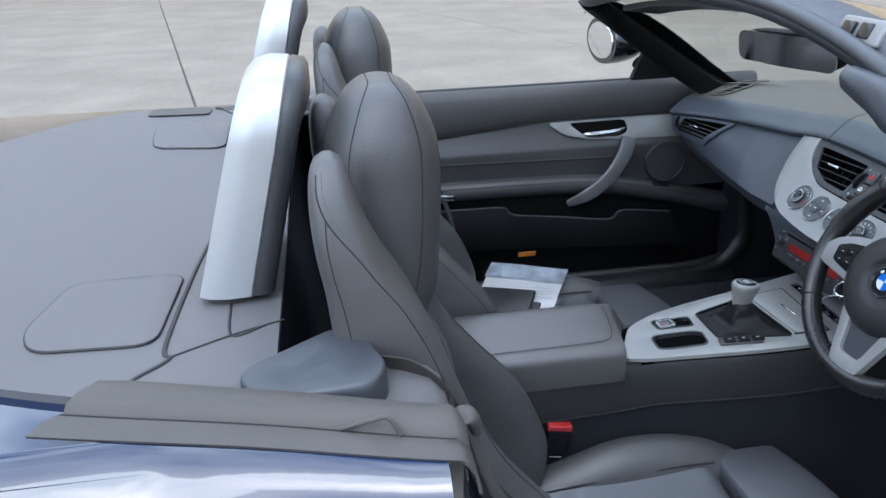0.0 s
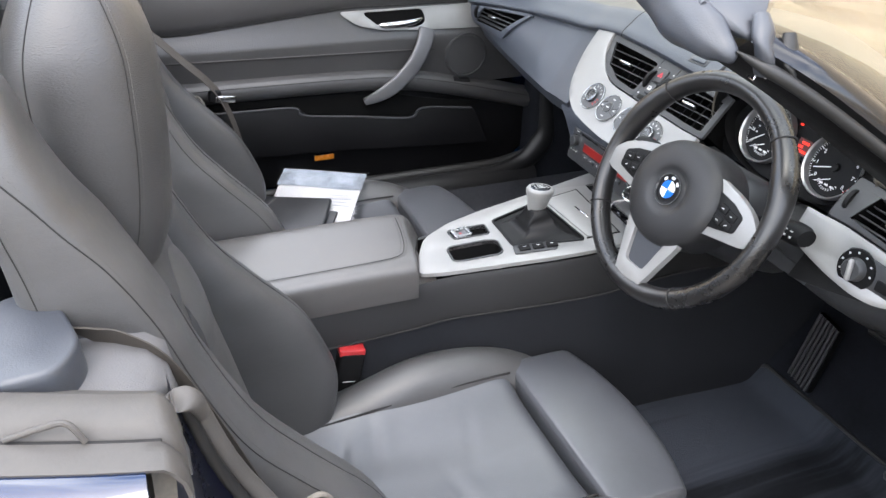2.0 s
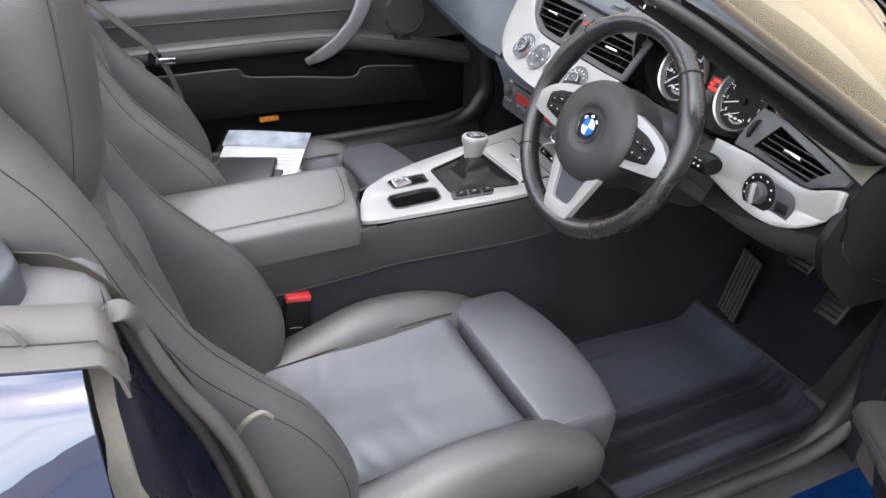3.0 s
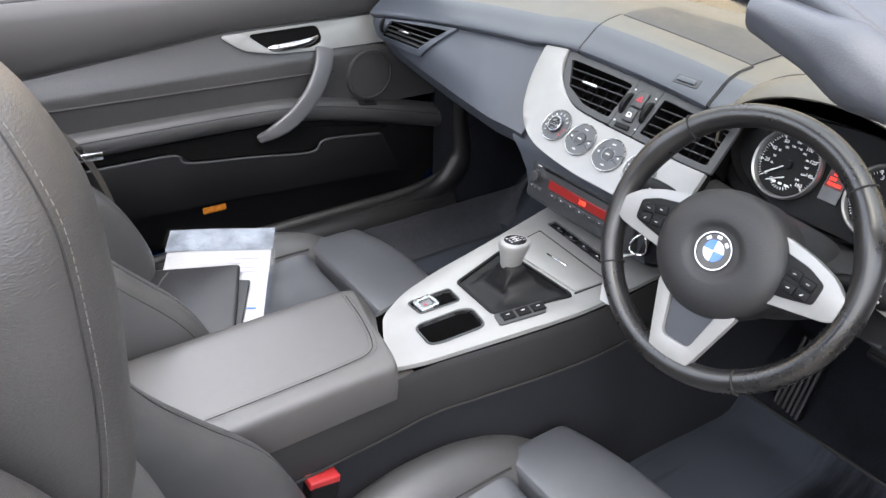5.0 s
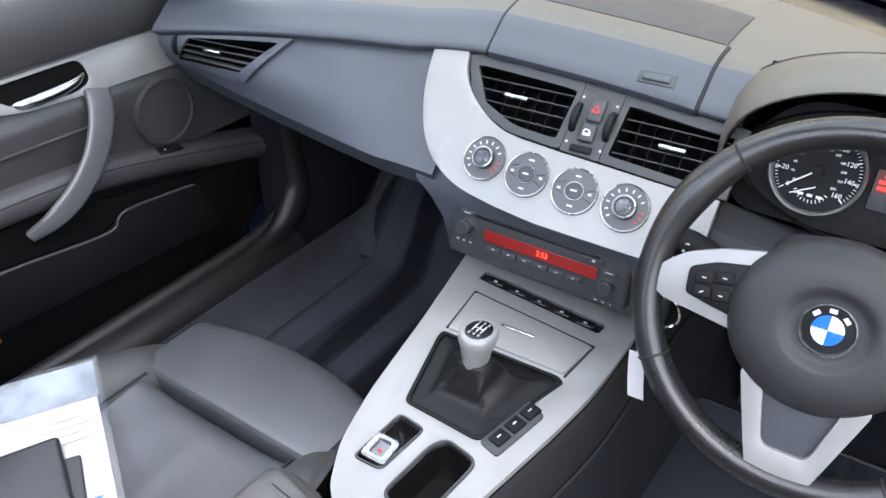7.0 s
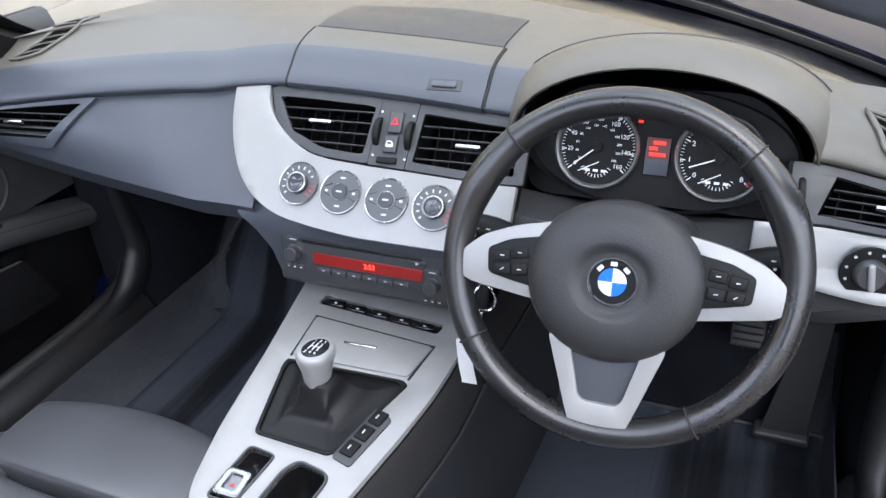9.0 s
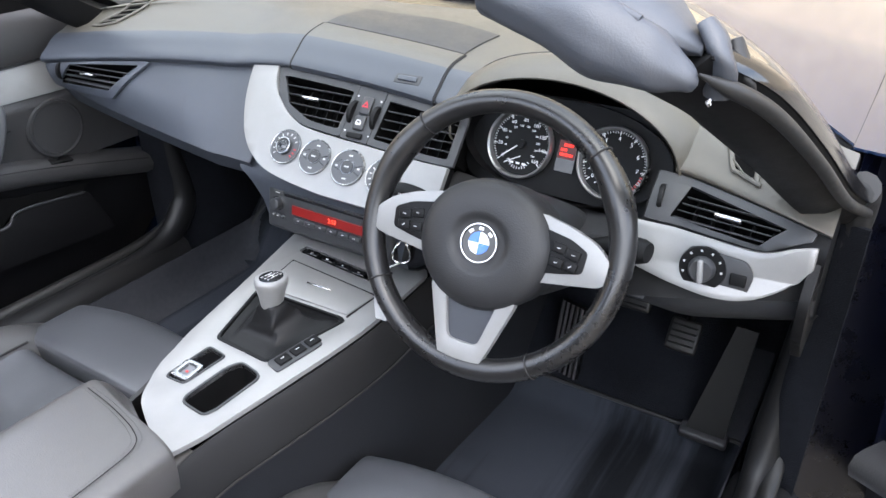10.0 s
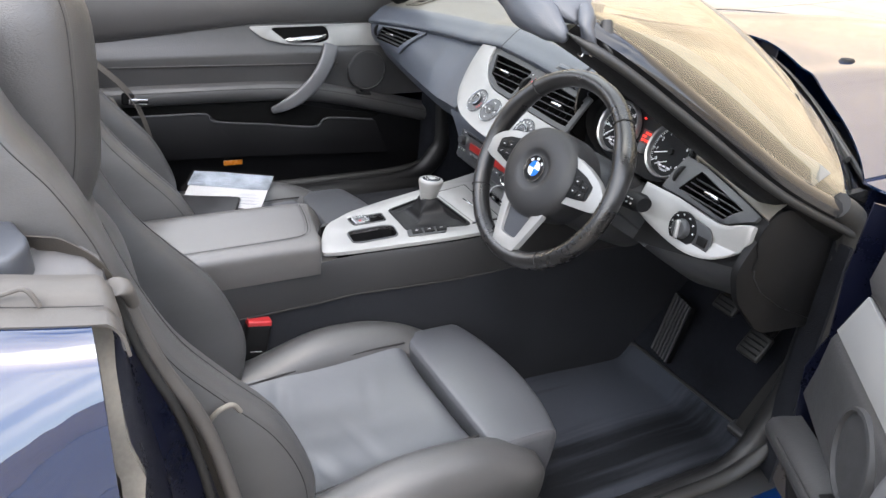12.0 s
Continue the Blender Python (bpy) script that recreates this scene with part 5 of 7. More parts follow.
part("pedal_base", rbox((0.03, 0.090, 0.020), 0.006, pose(0.527, -0.574, 0.206, 0, -20)), RIB, acc, "worn lower edge of the pedal")
for k in range(4):
    part("rib", tube([Vector((0.533 + 0.05 * f, -0.612 + (0.072 - 0.034 * f) * (k + 0.5) / 4 - 0.012 * f, 0.216 + 0.22 * f)) + Vector((-0.006, 0, 0.001)) for f in (0.45, 0.6, 0.8, 0.98)], 0.0025, 6), RIB, acc)

# key in the ignition with a paper tag
key = part("ignition_key", rbox((0.012, 0.030, 0.045), 0.004, WM @ pose(-0.165, -0.055, -0.11, 0, 20)), PLASTIC, car, "black key in the ignition")
ring = [WM @ Vector((-0.150 + 0.013 * math.cos(k / 24 * math.tau), -0.050 + 0.016 * math.sin(k / 24 * math.tau), -0.060 + 0.006 * math.sin(k / 12 * math.tau))) for k in range(24)]
part("key_ring", tube(ring, 0.0014, 6, True), CHROME, key, "bright split ring")
part("tag_string", tube(spline([WM @ Vector(p) for p in ((-0.150, -0.066, -0.06), (-0.165, -0.080, -0.05), (-0.168, -0.10, -0.05))], 10), 0.0012, 6), WHITE_INK, key, "white tag string")
part("paper_tag", thick(loft([[WM @ Vector((-0.168 + 0.018 * (i - 0.5) + 0.004 * j, -0.10 - 0.05 * j / 3, -0.05 + 0.004 * math.sin(j))) for i in range(2)] for j in range(4)]), 0.0008), PAPER, key, "white paper key tag")


# ---- seats ----
def ring_xy(z, xr, xf, y0, y1, n=28, e=2.8):
    """A rounded cross-section at height z."""
    cx, cy, a, b = (xr + xf) / 2, (y0 + y1) / 2, abs(xf - xr) / 2, abs(y1 - y0) / 2
    out = []
    for k in range(n):
        t = k / n * math.tau
        c, s = math.cos(t), math.sin(t)
        out.append(Vector((cx + a * math.copysign(abs(c) ** (2 / e), c), cy + b * math.copysign(abs(s) ** (2 / e), s), z)))
    return out


def smooth_rows(rows, n):
    cols = [spline([r[j] for r in rows], n) for j in range(len(rows[0]))]
    return [list(r) for r in zip(*cols)]


def body_of(table, n=48, e=2.8, seg=28):
    return loft(smooth_rows([ring_xy(*t, n=seg, e=e) for t in table], n), True, True)


def seat(cy, inner, dx=0.0, driver=True, dz=0.0):
    """A sports seat with an integral head restraint; inner: which side the tunnel is on."""
    T = Matrix.Translation((dx, cy, dz))
    def add(name, bm, mat, label="", sharp=70):
        bm.transform(T)
        return part(name, bm, mat, root, label, sharp)
    core = body_of([(0.27, -0.74, -0.58, -0.17, 0.17), (0.40, -0.76, -0.575, -0.18, 0.18), (0.50, -0.775, -0.605, -0.18, 0.18), (0.60, -0.785, -0.630, -0.175, 0.175), (0.70, -0.79, -0.650, -0.165, 0.165), (0.78, -0.795, -0.664, -0.15, 0.15), (0.85, -0.79, -0.690, -0.125, 0.125), (0.90, -0.78, -0.71, -0.09, 0.09)], 40, 3.2)
    core.transform(T)
    root = part("driver_seat" if driver else "passenger_seat", core, LEATHER_SIDE, car, "black leather sports seat with integral head restraint", 70)
    head = body_of([(0.86, -0.735, -0.675, -0.105, 0.105), (0.89, -0.765, -0.662, -0.114, 0.114), (0.94, -0.785, -0.656, -0.118, 0.118), (1.00, -0.795, -0.652, -0.119, 0.119), (1.06, -0.795, -0.652, -0.116, 0.116), (1.095, -0.785, -0.660, -0.108, 0.108), (1.125, -0.768, -0.675, -0.092, 0.092), (1.141, -0.750, -0.692, -0.068, 0.068), (1.148, -0.735, -0.708, -0.035, 0.035)], 44, 2.6, 36)
    head_skin = surface_points(head)
    add("head_restraint", head, HEAD_LEATHER, "tall rounded head restraint")
    # seams over the head restraint, meeting in a point low on each side
    for x0, pts in ((-0.706, ((-0.694, 0.084, 1.126), (-0.683, 0.104, 1.08), (-0.681, 0.113, 1.04), (-0.684, 0.116, 0.98), (-0.694, 0.116, 0.92), (-0.707, 0.113, 0.876))), (-0.738, ((-0.752, 0.084, 1.126), (-0.772, 0.106, 1.08), (-0.780, 0.114, 1.03), (-0.775, 0.118, 0.98), (-0.750, 0.120, 0.925), (-0.705, 0.113, 0.876)))):
        over = [(x, -y, z) for x, y, z in reversed(pts)] + [(x0, -0.045, 1.148), (x0, 0.0, 1.152), (x0, 0.045, 1.148)] + list(pts)
        line = laid_on(spline([Vector(p) for p in over], 220), head_skin)
        add("piping", tube(line, 0.0006, 6), SEAM, "stitched seam")
        add("stitching", stitches([p + Vector((0.004, 0, 0)) for p in line]), STITCH)
    for s in (-1, 1):
        bol = body_of([(0.26, -0.62, -0.50, s * 0.165, s * 0.225), (0.34, -0.66, -0.452, s * 0.152, s * 0.243), (0.42, -0.69, -0.438, s * 0.150, s * 0.247), (0.48, -0.71, -0.452, s * 0.150, s * 0.248), (0.56, -0.735, -0.490, s * 0.150, s * 0.248), (0.64, -0.755, -0.558, s * 0.148, s * 0.248), (0.71, -0.77, -0.612, s * 0.145, s * 0.247), (0.80, -0.79, -0.655, s * 0.140, s * 0.246), (0.88, -0.80, -0.684, s * 0.132, s * 0.244), (0.95, -0.806, -0.716, s * 0.125, s * 0.241), (0.99, -0.812, -0.740, s * 0.125, s * 0.236), (1.03, -0.815, -0.758, s * 0.128, s * 0.228), (1.065, -0.814, -0.768, s * 0.134, s * 0.216), (1.088, -0.808, -0.776, s * 0.143, s * 0.200), (1.098, -0.798, -0.786, s * 0.158, s * 0.184)], 60, 3.4, 40)
        skin = surface_points(bol)
        add("back_bolster", bol, LEATHER_SIDE, "padded side bolster of the backrest")
        seam = [(-0.806, 0.205, 1.086), (-0.806, 0.220, 1.062), (-0.795, 0.230, 1.036), (-0.768, 0.236, 1.00), (-0.748, 0.241, 0.972), (-0.718, 0.245, 0.935), (-0.688, 0.247, 0.88), (-0.665, 0.249, 0.81), (-0.628, 0.250, 0.715), (-0.570, 0.250, 0.64), (-0.505, 0.250, 0.56), (-0.465, 0.250, 0.48), (-0.452, 0.248, 0.40)]
        line = laid_on(spline([Vector((x, s * (y - 0.002), z)) for x, y, z in seam], 160), skin)
        add("piping", tube(line, 0.0007, 6), SEAM, "stitched bolster seam")
        for off in (0.006,):
            add("stitching", stitches(laid_on([p + Vector((off, 0, off * 0.5)) for p in line], skin)), STITCH)
        down = laid_on(spline([Vector((x, s * y, z)) for x, y, z in ((-0.800, 0.230, 1.044), (-0.803, 0.240, 1.017), (-0.801, 0.244, 0.991), (-0.790, 0.246, 0.94), (-0.778, 0.247, 0.86))], 60), skin)
        add("piping", tube(down, 0.0006, 6), SEAM)
        add("stitching", stitches(laid_on([p + Vector((0.006, 0, 0)) for p in down], skin)), STITCH)
        ridge = [(-0.672, 0.175, 0.87), (-0.640, 0.192, 0.79), (-0.621, 0.198, 0.745), (-0.607, 0.200, 0.702), (-0.580, 0.200, 0.637), (-0.545, 0.200, 0.57), (-0.490, 0.200, 0.50), (-0.455, 0.200, 0.43)]
        line = laid_on(spline([Vector((x, s * y, z)) for x, y, z in ridge], 120), skin)
        add("piping", tube(line, 0.0007, 6), SEAM, "stitched seam along the bolster's ridge")
        add("stitching", stitches(laid_on([p + Vector((0, s * 0.006, 0)) for p in line], skin)), STITCH)
        cush = smooth_rows([[Vector((x, s * (yc + w * math.cos(t)), z0 + (h if math.sin(t) > 0 else 0.10) * math.sin(t))) for t in [k / 24 * math.tau for k in range(24)]] for x, yc, w, z0, h in ((-0.60, 0.195, 0.035, 0.29, 0.03), (-0.52, 0.198, 0.046, 0.29, 0.045), (-0.42, 0.200, 0.050, 0.305, 0.055), (-0.30, 0.203, 0.054, 0.325, 0.070), (-0.20, 0.203, 0.055, 0.330, 0.066), (-0.12, 0.200, 0.054, 0.325, 0.054), (-0.06, 0.198, 0.050, 0.315, 0.036), (-0.02, 0.194, 0.040, 0.305, 0.02))], 40)
        add("cushion_bolster", loft(cush, True, True), LEATHER_SIDE, "rounded side bolster of the seat cushion")
        add("piping", tube(spline([Vector((x, s * y, z)) for x, y, z in ((-0.58, 0.160, 0.335), (-0.45, 0.160, 0.340), (-0.30, 0.158, 0.355), (-0.20, 0.156, 0.362), (-0.118, 0.156, 0.362))], 24), 0.0022, 6), SEAM)
    # centre panel of the backrest, set between two seams
    panel = smooth_rows([[Vector((x + 0.010 * math.cos(math.pi * (k / 14 - 0.5)), w * (k / 7 - 1), z)) for k in range(15)] for x, w, z in ((-0.602, 0.120, 0.36), (-0.614, 0.120, 0.46), (-0.638, 0.115, 0.58), (-0.660, 0.100, 0.68), (-0.676, 0.075, 0.76), (-0.715, 0.05, 0.82))], 30)
    add("back_panel", thick(loft(panel), 0.02), LEATHER_SIDE, "stitched centre panel of the backrest")
    # seat cushion with soft creases
    def cushion_top(a, b):
        x = -0.60 + 0.485 * a
        y = (b * 2 - 1) * 0.165
        e = abs(b * 2 - 1)
        z = 0.318 + 0.030 * a - 0.012 * math.sin(math.pi * a) * (1 - e * e) + 0.016 * e ** 4
        z += 0.0035 * math.sin(26 * y + 9 * x) * math.exp(-((e - 0.35) / 0.35) ** 2) * math.sin(math.pi * a)
        for wx, wy, ang, ln, dp in ((-0.50, -0.09, 0.5, 0.06, 0.0030), (-0.44, -0.06, 0.35, 0.07, 0.0026), (-0.47, 0.07, -0.4, 0.06, 0.0030), (-0.38, -0.11, 0.2, 0.05, 0.0022), (-0.40, 0.10, -0.2, 0.06, 0.0022), (-0.30, -0.05, 0.15, 0.06, 0.0016), (-0.24, 0.06, -0.3, 0.05, 0.0014)):
            p = (x - wx) * math.cos(ang) + (y - wy) * math.sin(ang)
            q = -(x - wx) * math.sin(ang) + (y - wy) * math.cos(ang)
            z -= dp * math.exp(-(p / 0.011) ** 2 - (q / ln) ** 2) - 0.7 * dp * math.exp(-((p - 0.022) / 0.016) ** 2 - (q / ln) ** 2)
        for q in (a, 1 - a):
            z -= 0.02 * math.exp(-q / 0.025)
        return Vector((x, y, z))
    c = loft([[cushion_top(i / 90, j / 60) for j in range(61)] for i in range(91)])
    add("cushion", thick(c, 0.05), LEATHER, "soft creased leather seat cushion")
    # thigh support: a rounded block ahead of a deep joint
    ext = []
    for y, k in ((-0.194, 0.72), (-0.189, 0.90), (-0.178, 0.975), (-0.10, 1.0), (0.0, 1.0), (0.10, 1.0), (0.178, 0.975), (0.189, 0.90), (0.194, 0.72)):
        bow = 0.030 * (1 - (y / 0.19) ** 2)
        prof = [(-0.104, 0.28), (-0.108, 0.342), (-0.105, 0.355), (-0.097, 0.360), (-0.06, 0.363), (-0.01, 0.363), (0.014 + bow * 0.7, 0.361), (0.029 + bow, 0.351), (0.033 + bow, 0.328), (0.024 + bow, 0.27), (0.004 + bow, 0.235), (-0.06, 0.23)]
        ext.append([Vector((-0.04 + (x + 0.04) * k, y, 0.31 + (z - 0.31) * k)) for x, z in prof])
    ext = [list(spline(r + r[:1], 40))[:-1] for r in ext]
    add("thigh_support", loft(smooth_rows(ext, 40), True, True), LEATHER, "padded thigh support at the front of the seat")
    for s in (-1, 1):
        add("side_valance", rbox((0.50, 0.012, 0.14), 0.02, pose(-0.32, s * 0.238, 0.235)), PLASTIC, "black plastic seat side valance")
    add("seat_frame", rbox((0.52, 0.40, 0.10), 0.02, pose(-0.34, 0, 0.22)), PLASTIC, "black seat base")
    for s in (-1, 1):
        add("seat_rail", rbox((0.56, 0.03, 0.06), 0.006, pose(-0.34, s * 0.17, 0.16)), PLASTIC)
    o = -inner
    add("belt_guide", tube(spline([Vector((-0.60, o * 0.252, 0.60)), Vector((-0.585, o * 0.262, 0.632)), Vector((-0.565, o * 0.262, 0.640)), Vector((-0.553, o * 0.256, 0.622))], 14), 0.0035, 8), SEAL, "small taupe belt guide clip")
    return root


driver_seat = seat(-0.348, 1)
passenger_seat = seat(0.378, -1, 0.010, False, 0.028)

# seat belt buckles beside the tunnel
def buckle(x, y, z, tilt):
    m = pose(x, y, z, 0, tilt, 0)
    bk = part("belt_buckle", rbox((0.050, 0.028, 0.112), 0.006, m @ pose(0, 0, -0.055)), PLASTIC, car, "black belt buckle with a red release button")
    part("release_button", rbox((0.048, 0.026, 0.014), 0.003, m @ pose(0, 0, 0.001)), RED_PLASTIC, bk, "red release button")
    part("buckle_line", rbox((0.024, 0.001, 0.0015), 0, m @ pose(0, -0.0142, -0.06), 1), WHITE_INK, bk)
    part("buckle_line", rbox((0.024, 0.001, 0.0015), 0, m @ pose(0, -0.0142, -0.09), 1), WHITE_INK, bk)
    part("buckle_stem", tube([m @ Vector((0, 0, -0.10)), m @ Vector((-0.02, 0, -0.24))], 0.009, 8), PLASTIC, bk)
buckle(-0.397, -0.100, 0.420, 10)

# ---- doors ----
DOOR_CAP = material("dark grey soft door cap", (0.050, 0.0482, 0.0478), 0.48, vary=0.1, scale=5, bump=0.14, bump_scale=800, spec=0.42)


def fall(x):
    """How far the door's armrest drops towards its front."""
    return 0.27 * (x + math.sqrt(x * x + 0.012)) / 2


SPEAKER = material("dark grey speaker cloth", (0.030, 0.030, 0.031), 0.6, vary=0.1, scale=40, bump=0.5, bump_scale=900, spec=0.3)


def door(hinge, side, angle, name, label, top_z, dy=0.0, dx=0.0, front=0.38):
    """A door built about the panel plane y = 0.76, then turned about its hinge."""
    M = Matrix.Translation(hinge) @ pose(0, 0, 0, 0, 0, angle) @ Matrix.Translation(-Vector(hinge)) @ Matrix.Diagonal((1, side, 1, 1)) @ Matrix.Translation((dx, dy, top_z))
    def add(nm, bm, mat, parent, lab="", sharp=50):
        if nm not in ("outer_skin", "door_edge", "waist_seal"):
            for v in bm.verts:
                v.co.x = min(v.co.x, curve1(v.co.z, [0.40, 0.60, 0.75, 0.83, 0.93], [0.435, 0.42, 0.352, 0.33, 0.30]) if dx else 1.0)
        bm.transform(M)
        return part(nm, bm, mat, parent, lab, sharp)
    x0 = -0.70 - 0.6 * dx
    xs = [x0 + (front - x0) * k / 40 for k in range(41)]
    def low(x):
        return curve1(x, [-0.75, -0.4, 0.1, 0.30, 0.40], [0.44, 0.43, 0.385, 0.39, 0.47])
    rows = []
    for x in xs:
        f = max(0.0, (x + 0.1) / 0.5)
        zt = 0.918 + 0.004 * f
        zl = 0.785 + 0.04 * min(1, max(0, (x + 0.55) / 0.4))
        rows.append([Vector((x, y, z)) for y, z in ((0.790, zt - 0.012), (0.775, zt), (0.762, zt - 0.006), (0.752, zt - 0.03), (0.752, zl + 0.02), (0.762, zl), (0.766, zl - 0.004), (0.758, 0.762), (0.746, 0.746), (0.744, 0.735), (0.748, 0.70), (0.752, 0.672), (0.756, 0.60))])
    root = add(name, loft([r[6:] for r in rows]), DOOR_LEATHER, car, label, 60)
    add("top_cap", loft([r[:7] for r in rows]), DOOR_CAP, root, "dark grey soft door cap", 60)
    add("cap_joint", tube([r[6] + Vector((0, -0.001, 0)) for r in rows], 0.0022, 6), SEAM, root)
    add("upper_panel", thick(loft([[Vector((x, 0.768, 0.672 - fall(x))), Vector((x, 0.756, 0.668 - fall(x))), Vector((x, 0.740, 0.664 - fall(x))), Vector((x, 0.728, 0.658 - fall(x))), Vector((x, 0.722, 0.640 - fall(x))), Vector((x, 0.728, 0.622 - fall(x))), Vector((x, 0.745, 0.612 - fall(x)))] for x in xs]), 0.003), DOOR_LEATHER, root, "padded leather door armrest", 70)
    add("lower_panel", loft([[Vector((x, 0.748, 0.614 - fall(x))), Vector((x, 0.752, 0.57 - 0.4 * fall(x))), Vector((x, 0.760, 0.50)), Vector((x, 0.766, low(x) + 0.01)), Vector((x, 0.775, low(x) - 0.03)), Vector((x, 0.79, low(x) - 0.09))] for x in xs]), DOOR_PLASTIC, root, "black lower door panel")
    # stitched lines across the upper panel
    for z0, z1 in ((0.718, 0.704),):
        add("seam", tube([Vector((-0.62 + 0.70 * k / 20, 0.7452, z0 + (z1 - z0) * k / 20)) for k in range(21)], 0.0012, 6), SEAM, root)
        add("seam", tube([Vector((-0.62 + 0.70 * k / 20, 0.7450, z0 + (z1 - z0) * k / 20 + 0.003)) for k in range(21)], 0.0008, 6), STITCH, root, "stitched line across the door")
    edge = [Vector((-0.68 + 1.04 * k / 60, 0.7208, 0.650 - fall(-0.68 + 1.04 * k / 60))) for k in range(61)]
    add("seam", tube([p + Vector((0, 0.0010, 0.004)) for p in edge], 0.0010, 6), SEAM, root)
    add("stitching", stitches(edge), STITCH, root, "stitched line along the armrest")
    # silver band with the handle recess
    D2 = lambda y_off: Matrix(((1, 0, 0, 0), (0, 0, -1, 0.768 - y_off), (0, 1, 0, 0), (0, 0, 0, 1)))
    DB = Matrix(((1, 0, 0, 0), (0, 0.24, -1, 0.766 - 0.24 * 0.815), (0, 1, 0, 0), (0, 0, 0, 1)))
    recess = rounded([(-0.118, 0.809), (0.050, 0.811), (0.058, 0.775), (0.026, 0.765), (-0.070, 0.771)], 0.016, 6)
    band = rounded([(-0.180, 0.813), (0.370, 0.818), (0.370, 0.752), (0.05, 0.757), (-0.06, 0.763), (-0.13, 0.778)], 0.020, 6)
    add("door_trim", plate(band, [recess], 0.006, DB, bevel=0.0015), SILVER, root, "satin silver door trim band")
    add("handle_recess", loft([[Vector((x, 0.762 - 0.24 * (0.815 - z), z)) for x, z in recess], [Vector((x, 0.79, z)) for x, z in recess]], True, "last"), VOID, root, "handle recess coloured black for its shade")
    # flat black sheet over the panel paints the recess's shade
    add("recess_shade", plate(recess, [], 0.0010, DB @ Matrix.Translation((0, 0, 0.0006))), VOID, root, "black sheet standing in for shade in the handle recess")
    lever = [Vector((-0.074, 0.760, 0.775)), Vector((-0.060, 0.752, 0.775)), Vector((-0.015, 0.748, 0.777)), Vector((0.025, 0.750, 0.781)), Vector((0.048, 0.758, 0.786))]
    add("door_handle", tube(spline(lever, 24), [0.004 + 0.0060 * math.sin(math.pi * (k + 1) / 25) for k in range(24)], 12), CHROME, root, "chrome inner door handle")
    # curved pull handle
    pull = [Vector((0.060, 0.766, 0.765)), Vector((0.056, 0.742, 0.750)), Vector((0.038, 0.724, 0.715)), Vector((0.005, 0.712, 0.670)), Vector((-0.040, 0.710, 0.628)), Vector((-0.085, 0.716, 0.600)), Vector((-0.120, 0.735, 0.580))]
    pts = spline(pull, 30)
    b = bmesh.new()
    rws = []
    for i, p in enumerate(pts):
        d = (pts[min(i + 1, 29)] - pts[max(i - 1, 0)]).normalized()
        side_v = Vector((0, 1, 0)).cross(d).normalized()
        out_v = d.cross(side_v)
        w = 0.0235 - 0.006 * i / 29 - 0.008 * max(0, i / 29 - 0.75) / 0.25
        rws.append([p + side_v * w * math.copysign(abs(math.cos(t)) ** 0.5, math.cos(t)) + out_v * 0.0065 * math.copysign(abs(math.sin(t)) ** 0.5, math.sin(t)) for t in [k / 16 * math.tau for k in range(16)]])
    add("pull_handle", loft(rws, True, True, b), GREY_SATIN, root, "curved grey door pull handle")
    # speaker, window switch, pocket
    sp = Matrix.Translation((0.174, 0.749, 0.682)) @ pose(0, 0, 0, 90)
    add("speaker_grille", lathe([(0.001, 0.003), (0.050, 0.004), (0.053, 0.004), (0.0545, 0.004), (0.056, 0.010), (0.060, 0.009), (0.063, 0.0)], sp, 48), SPEAKER, root, "round dark speaker grille")
    add("speaker_mesh", lathe([(0.001, 0.0062), (0.052, 0.0052), (0.053, 0.003)], sp, 40), SPEAKER, root, "dark speaker mesh")
    add("window_switch", rbox((0.050, 0.020, 0.006), 0.003, Matrix.Translation((0.160, 0.7375, 0.6155)) @ pose(0, 0, 0, 14, 8)), PLASTIC, root, "window switch")
    add("switch_tip", rbox((0.011, 0.006, 0.005), 0.0015, Matrix.Translation((0.153, 0.7355, 0.6195)) @ pose(0, 0, 0, 14, 8)), CHROME, root)
    pocket_out = rounded([(-0.70, 0.590), (-0.305, 0.585), (-0.280, 0.558), (0.012, 0.520), (0.050, 0.545), (0.20, 0.53), (0.25, 0.42), (-0.20, 0.45), (-0.70, 0.47)], 0.012, 5)
    add("door_pocket", plate(pocket_out, [], 0.012, D2(0.024), bevel=0.003), DOOR_PLASTIC, root, "black map pocket panel")
    # the pocket isn't open; a black sheet paints the shade inside it
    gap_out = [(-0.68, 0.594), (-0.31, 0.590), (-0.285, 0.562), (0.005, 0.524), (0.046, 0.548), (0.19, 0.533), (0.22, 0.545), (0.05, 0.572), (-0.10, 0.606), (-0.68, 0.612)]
    add("pocket_shade", plate(gap_out, [], 0.002, D2(0.0245)), VOID, root, "black sheet standing in for shade in the map pocket")
    add("pocket_rim", tube(spline([Vector((x, 0.7325, z)) for x, z in ((-0.68, 0.590), (-0.42, 0.587), (-0.312, 0.583), (-0.285, 0.560), (-0.14, 0.541), (0.005, 0.522), (0.046, 0.546), (0.19, 0.531))], 50), 0.0030, 8), PLASTIC_MID, root, "grey pocket edge")
    # outer skin
    skin = [[Vector((x, y, z)) for y, z in ((0.790, 0.906), (0.815, 0.900), (0.840, 0.860), (0.862, 0.76), (0.872, 0.62), (0.870, 0.45), (0.855, 0.28), (0.80, 0.22), (0.79, low(x)))] for x in xs]
    add("outer_skin", loft(skin), PAINT, root, "dark blue painted door skin")
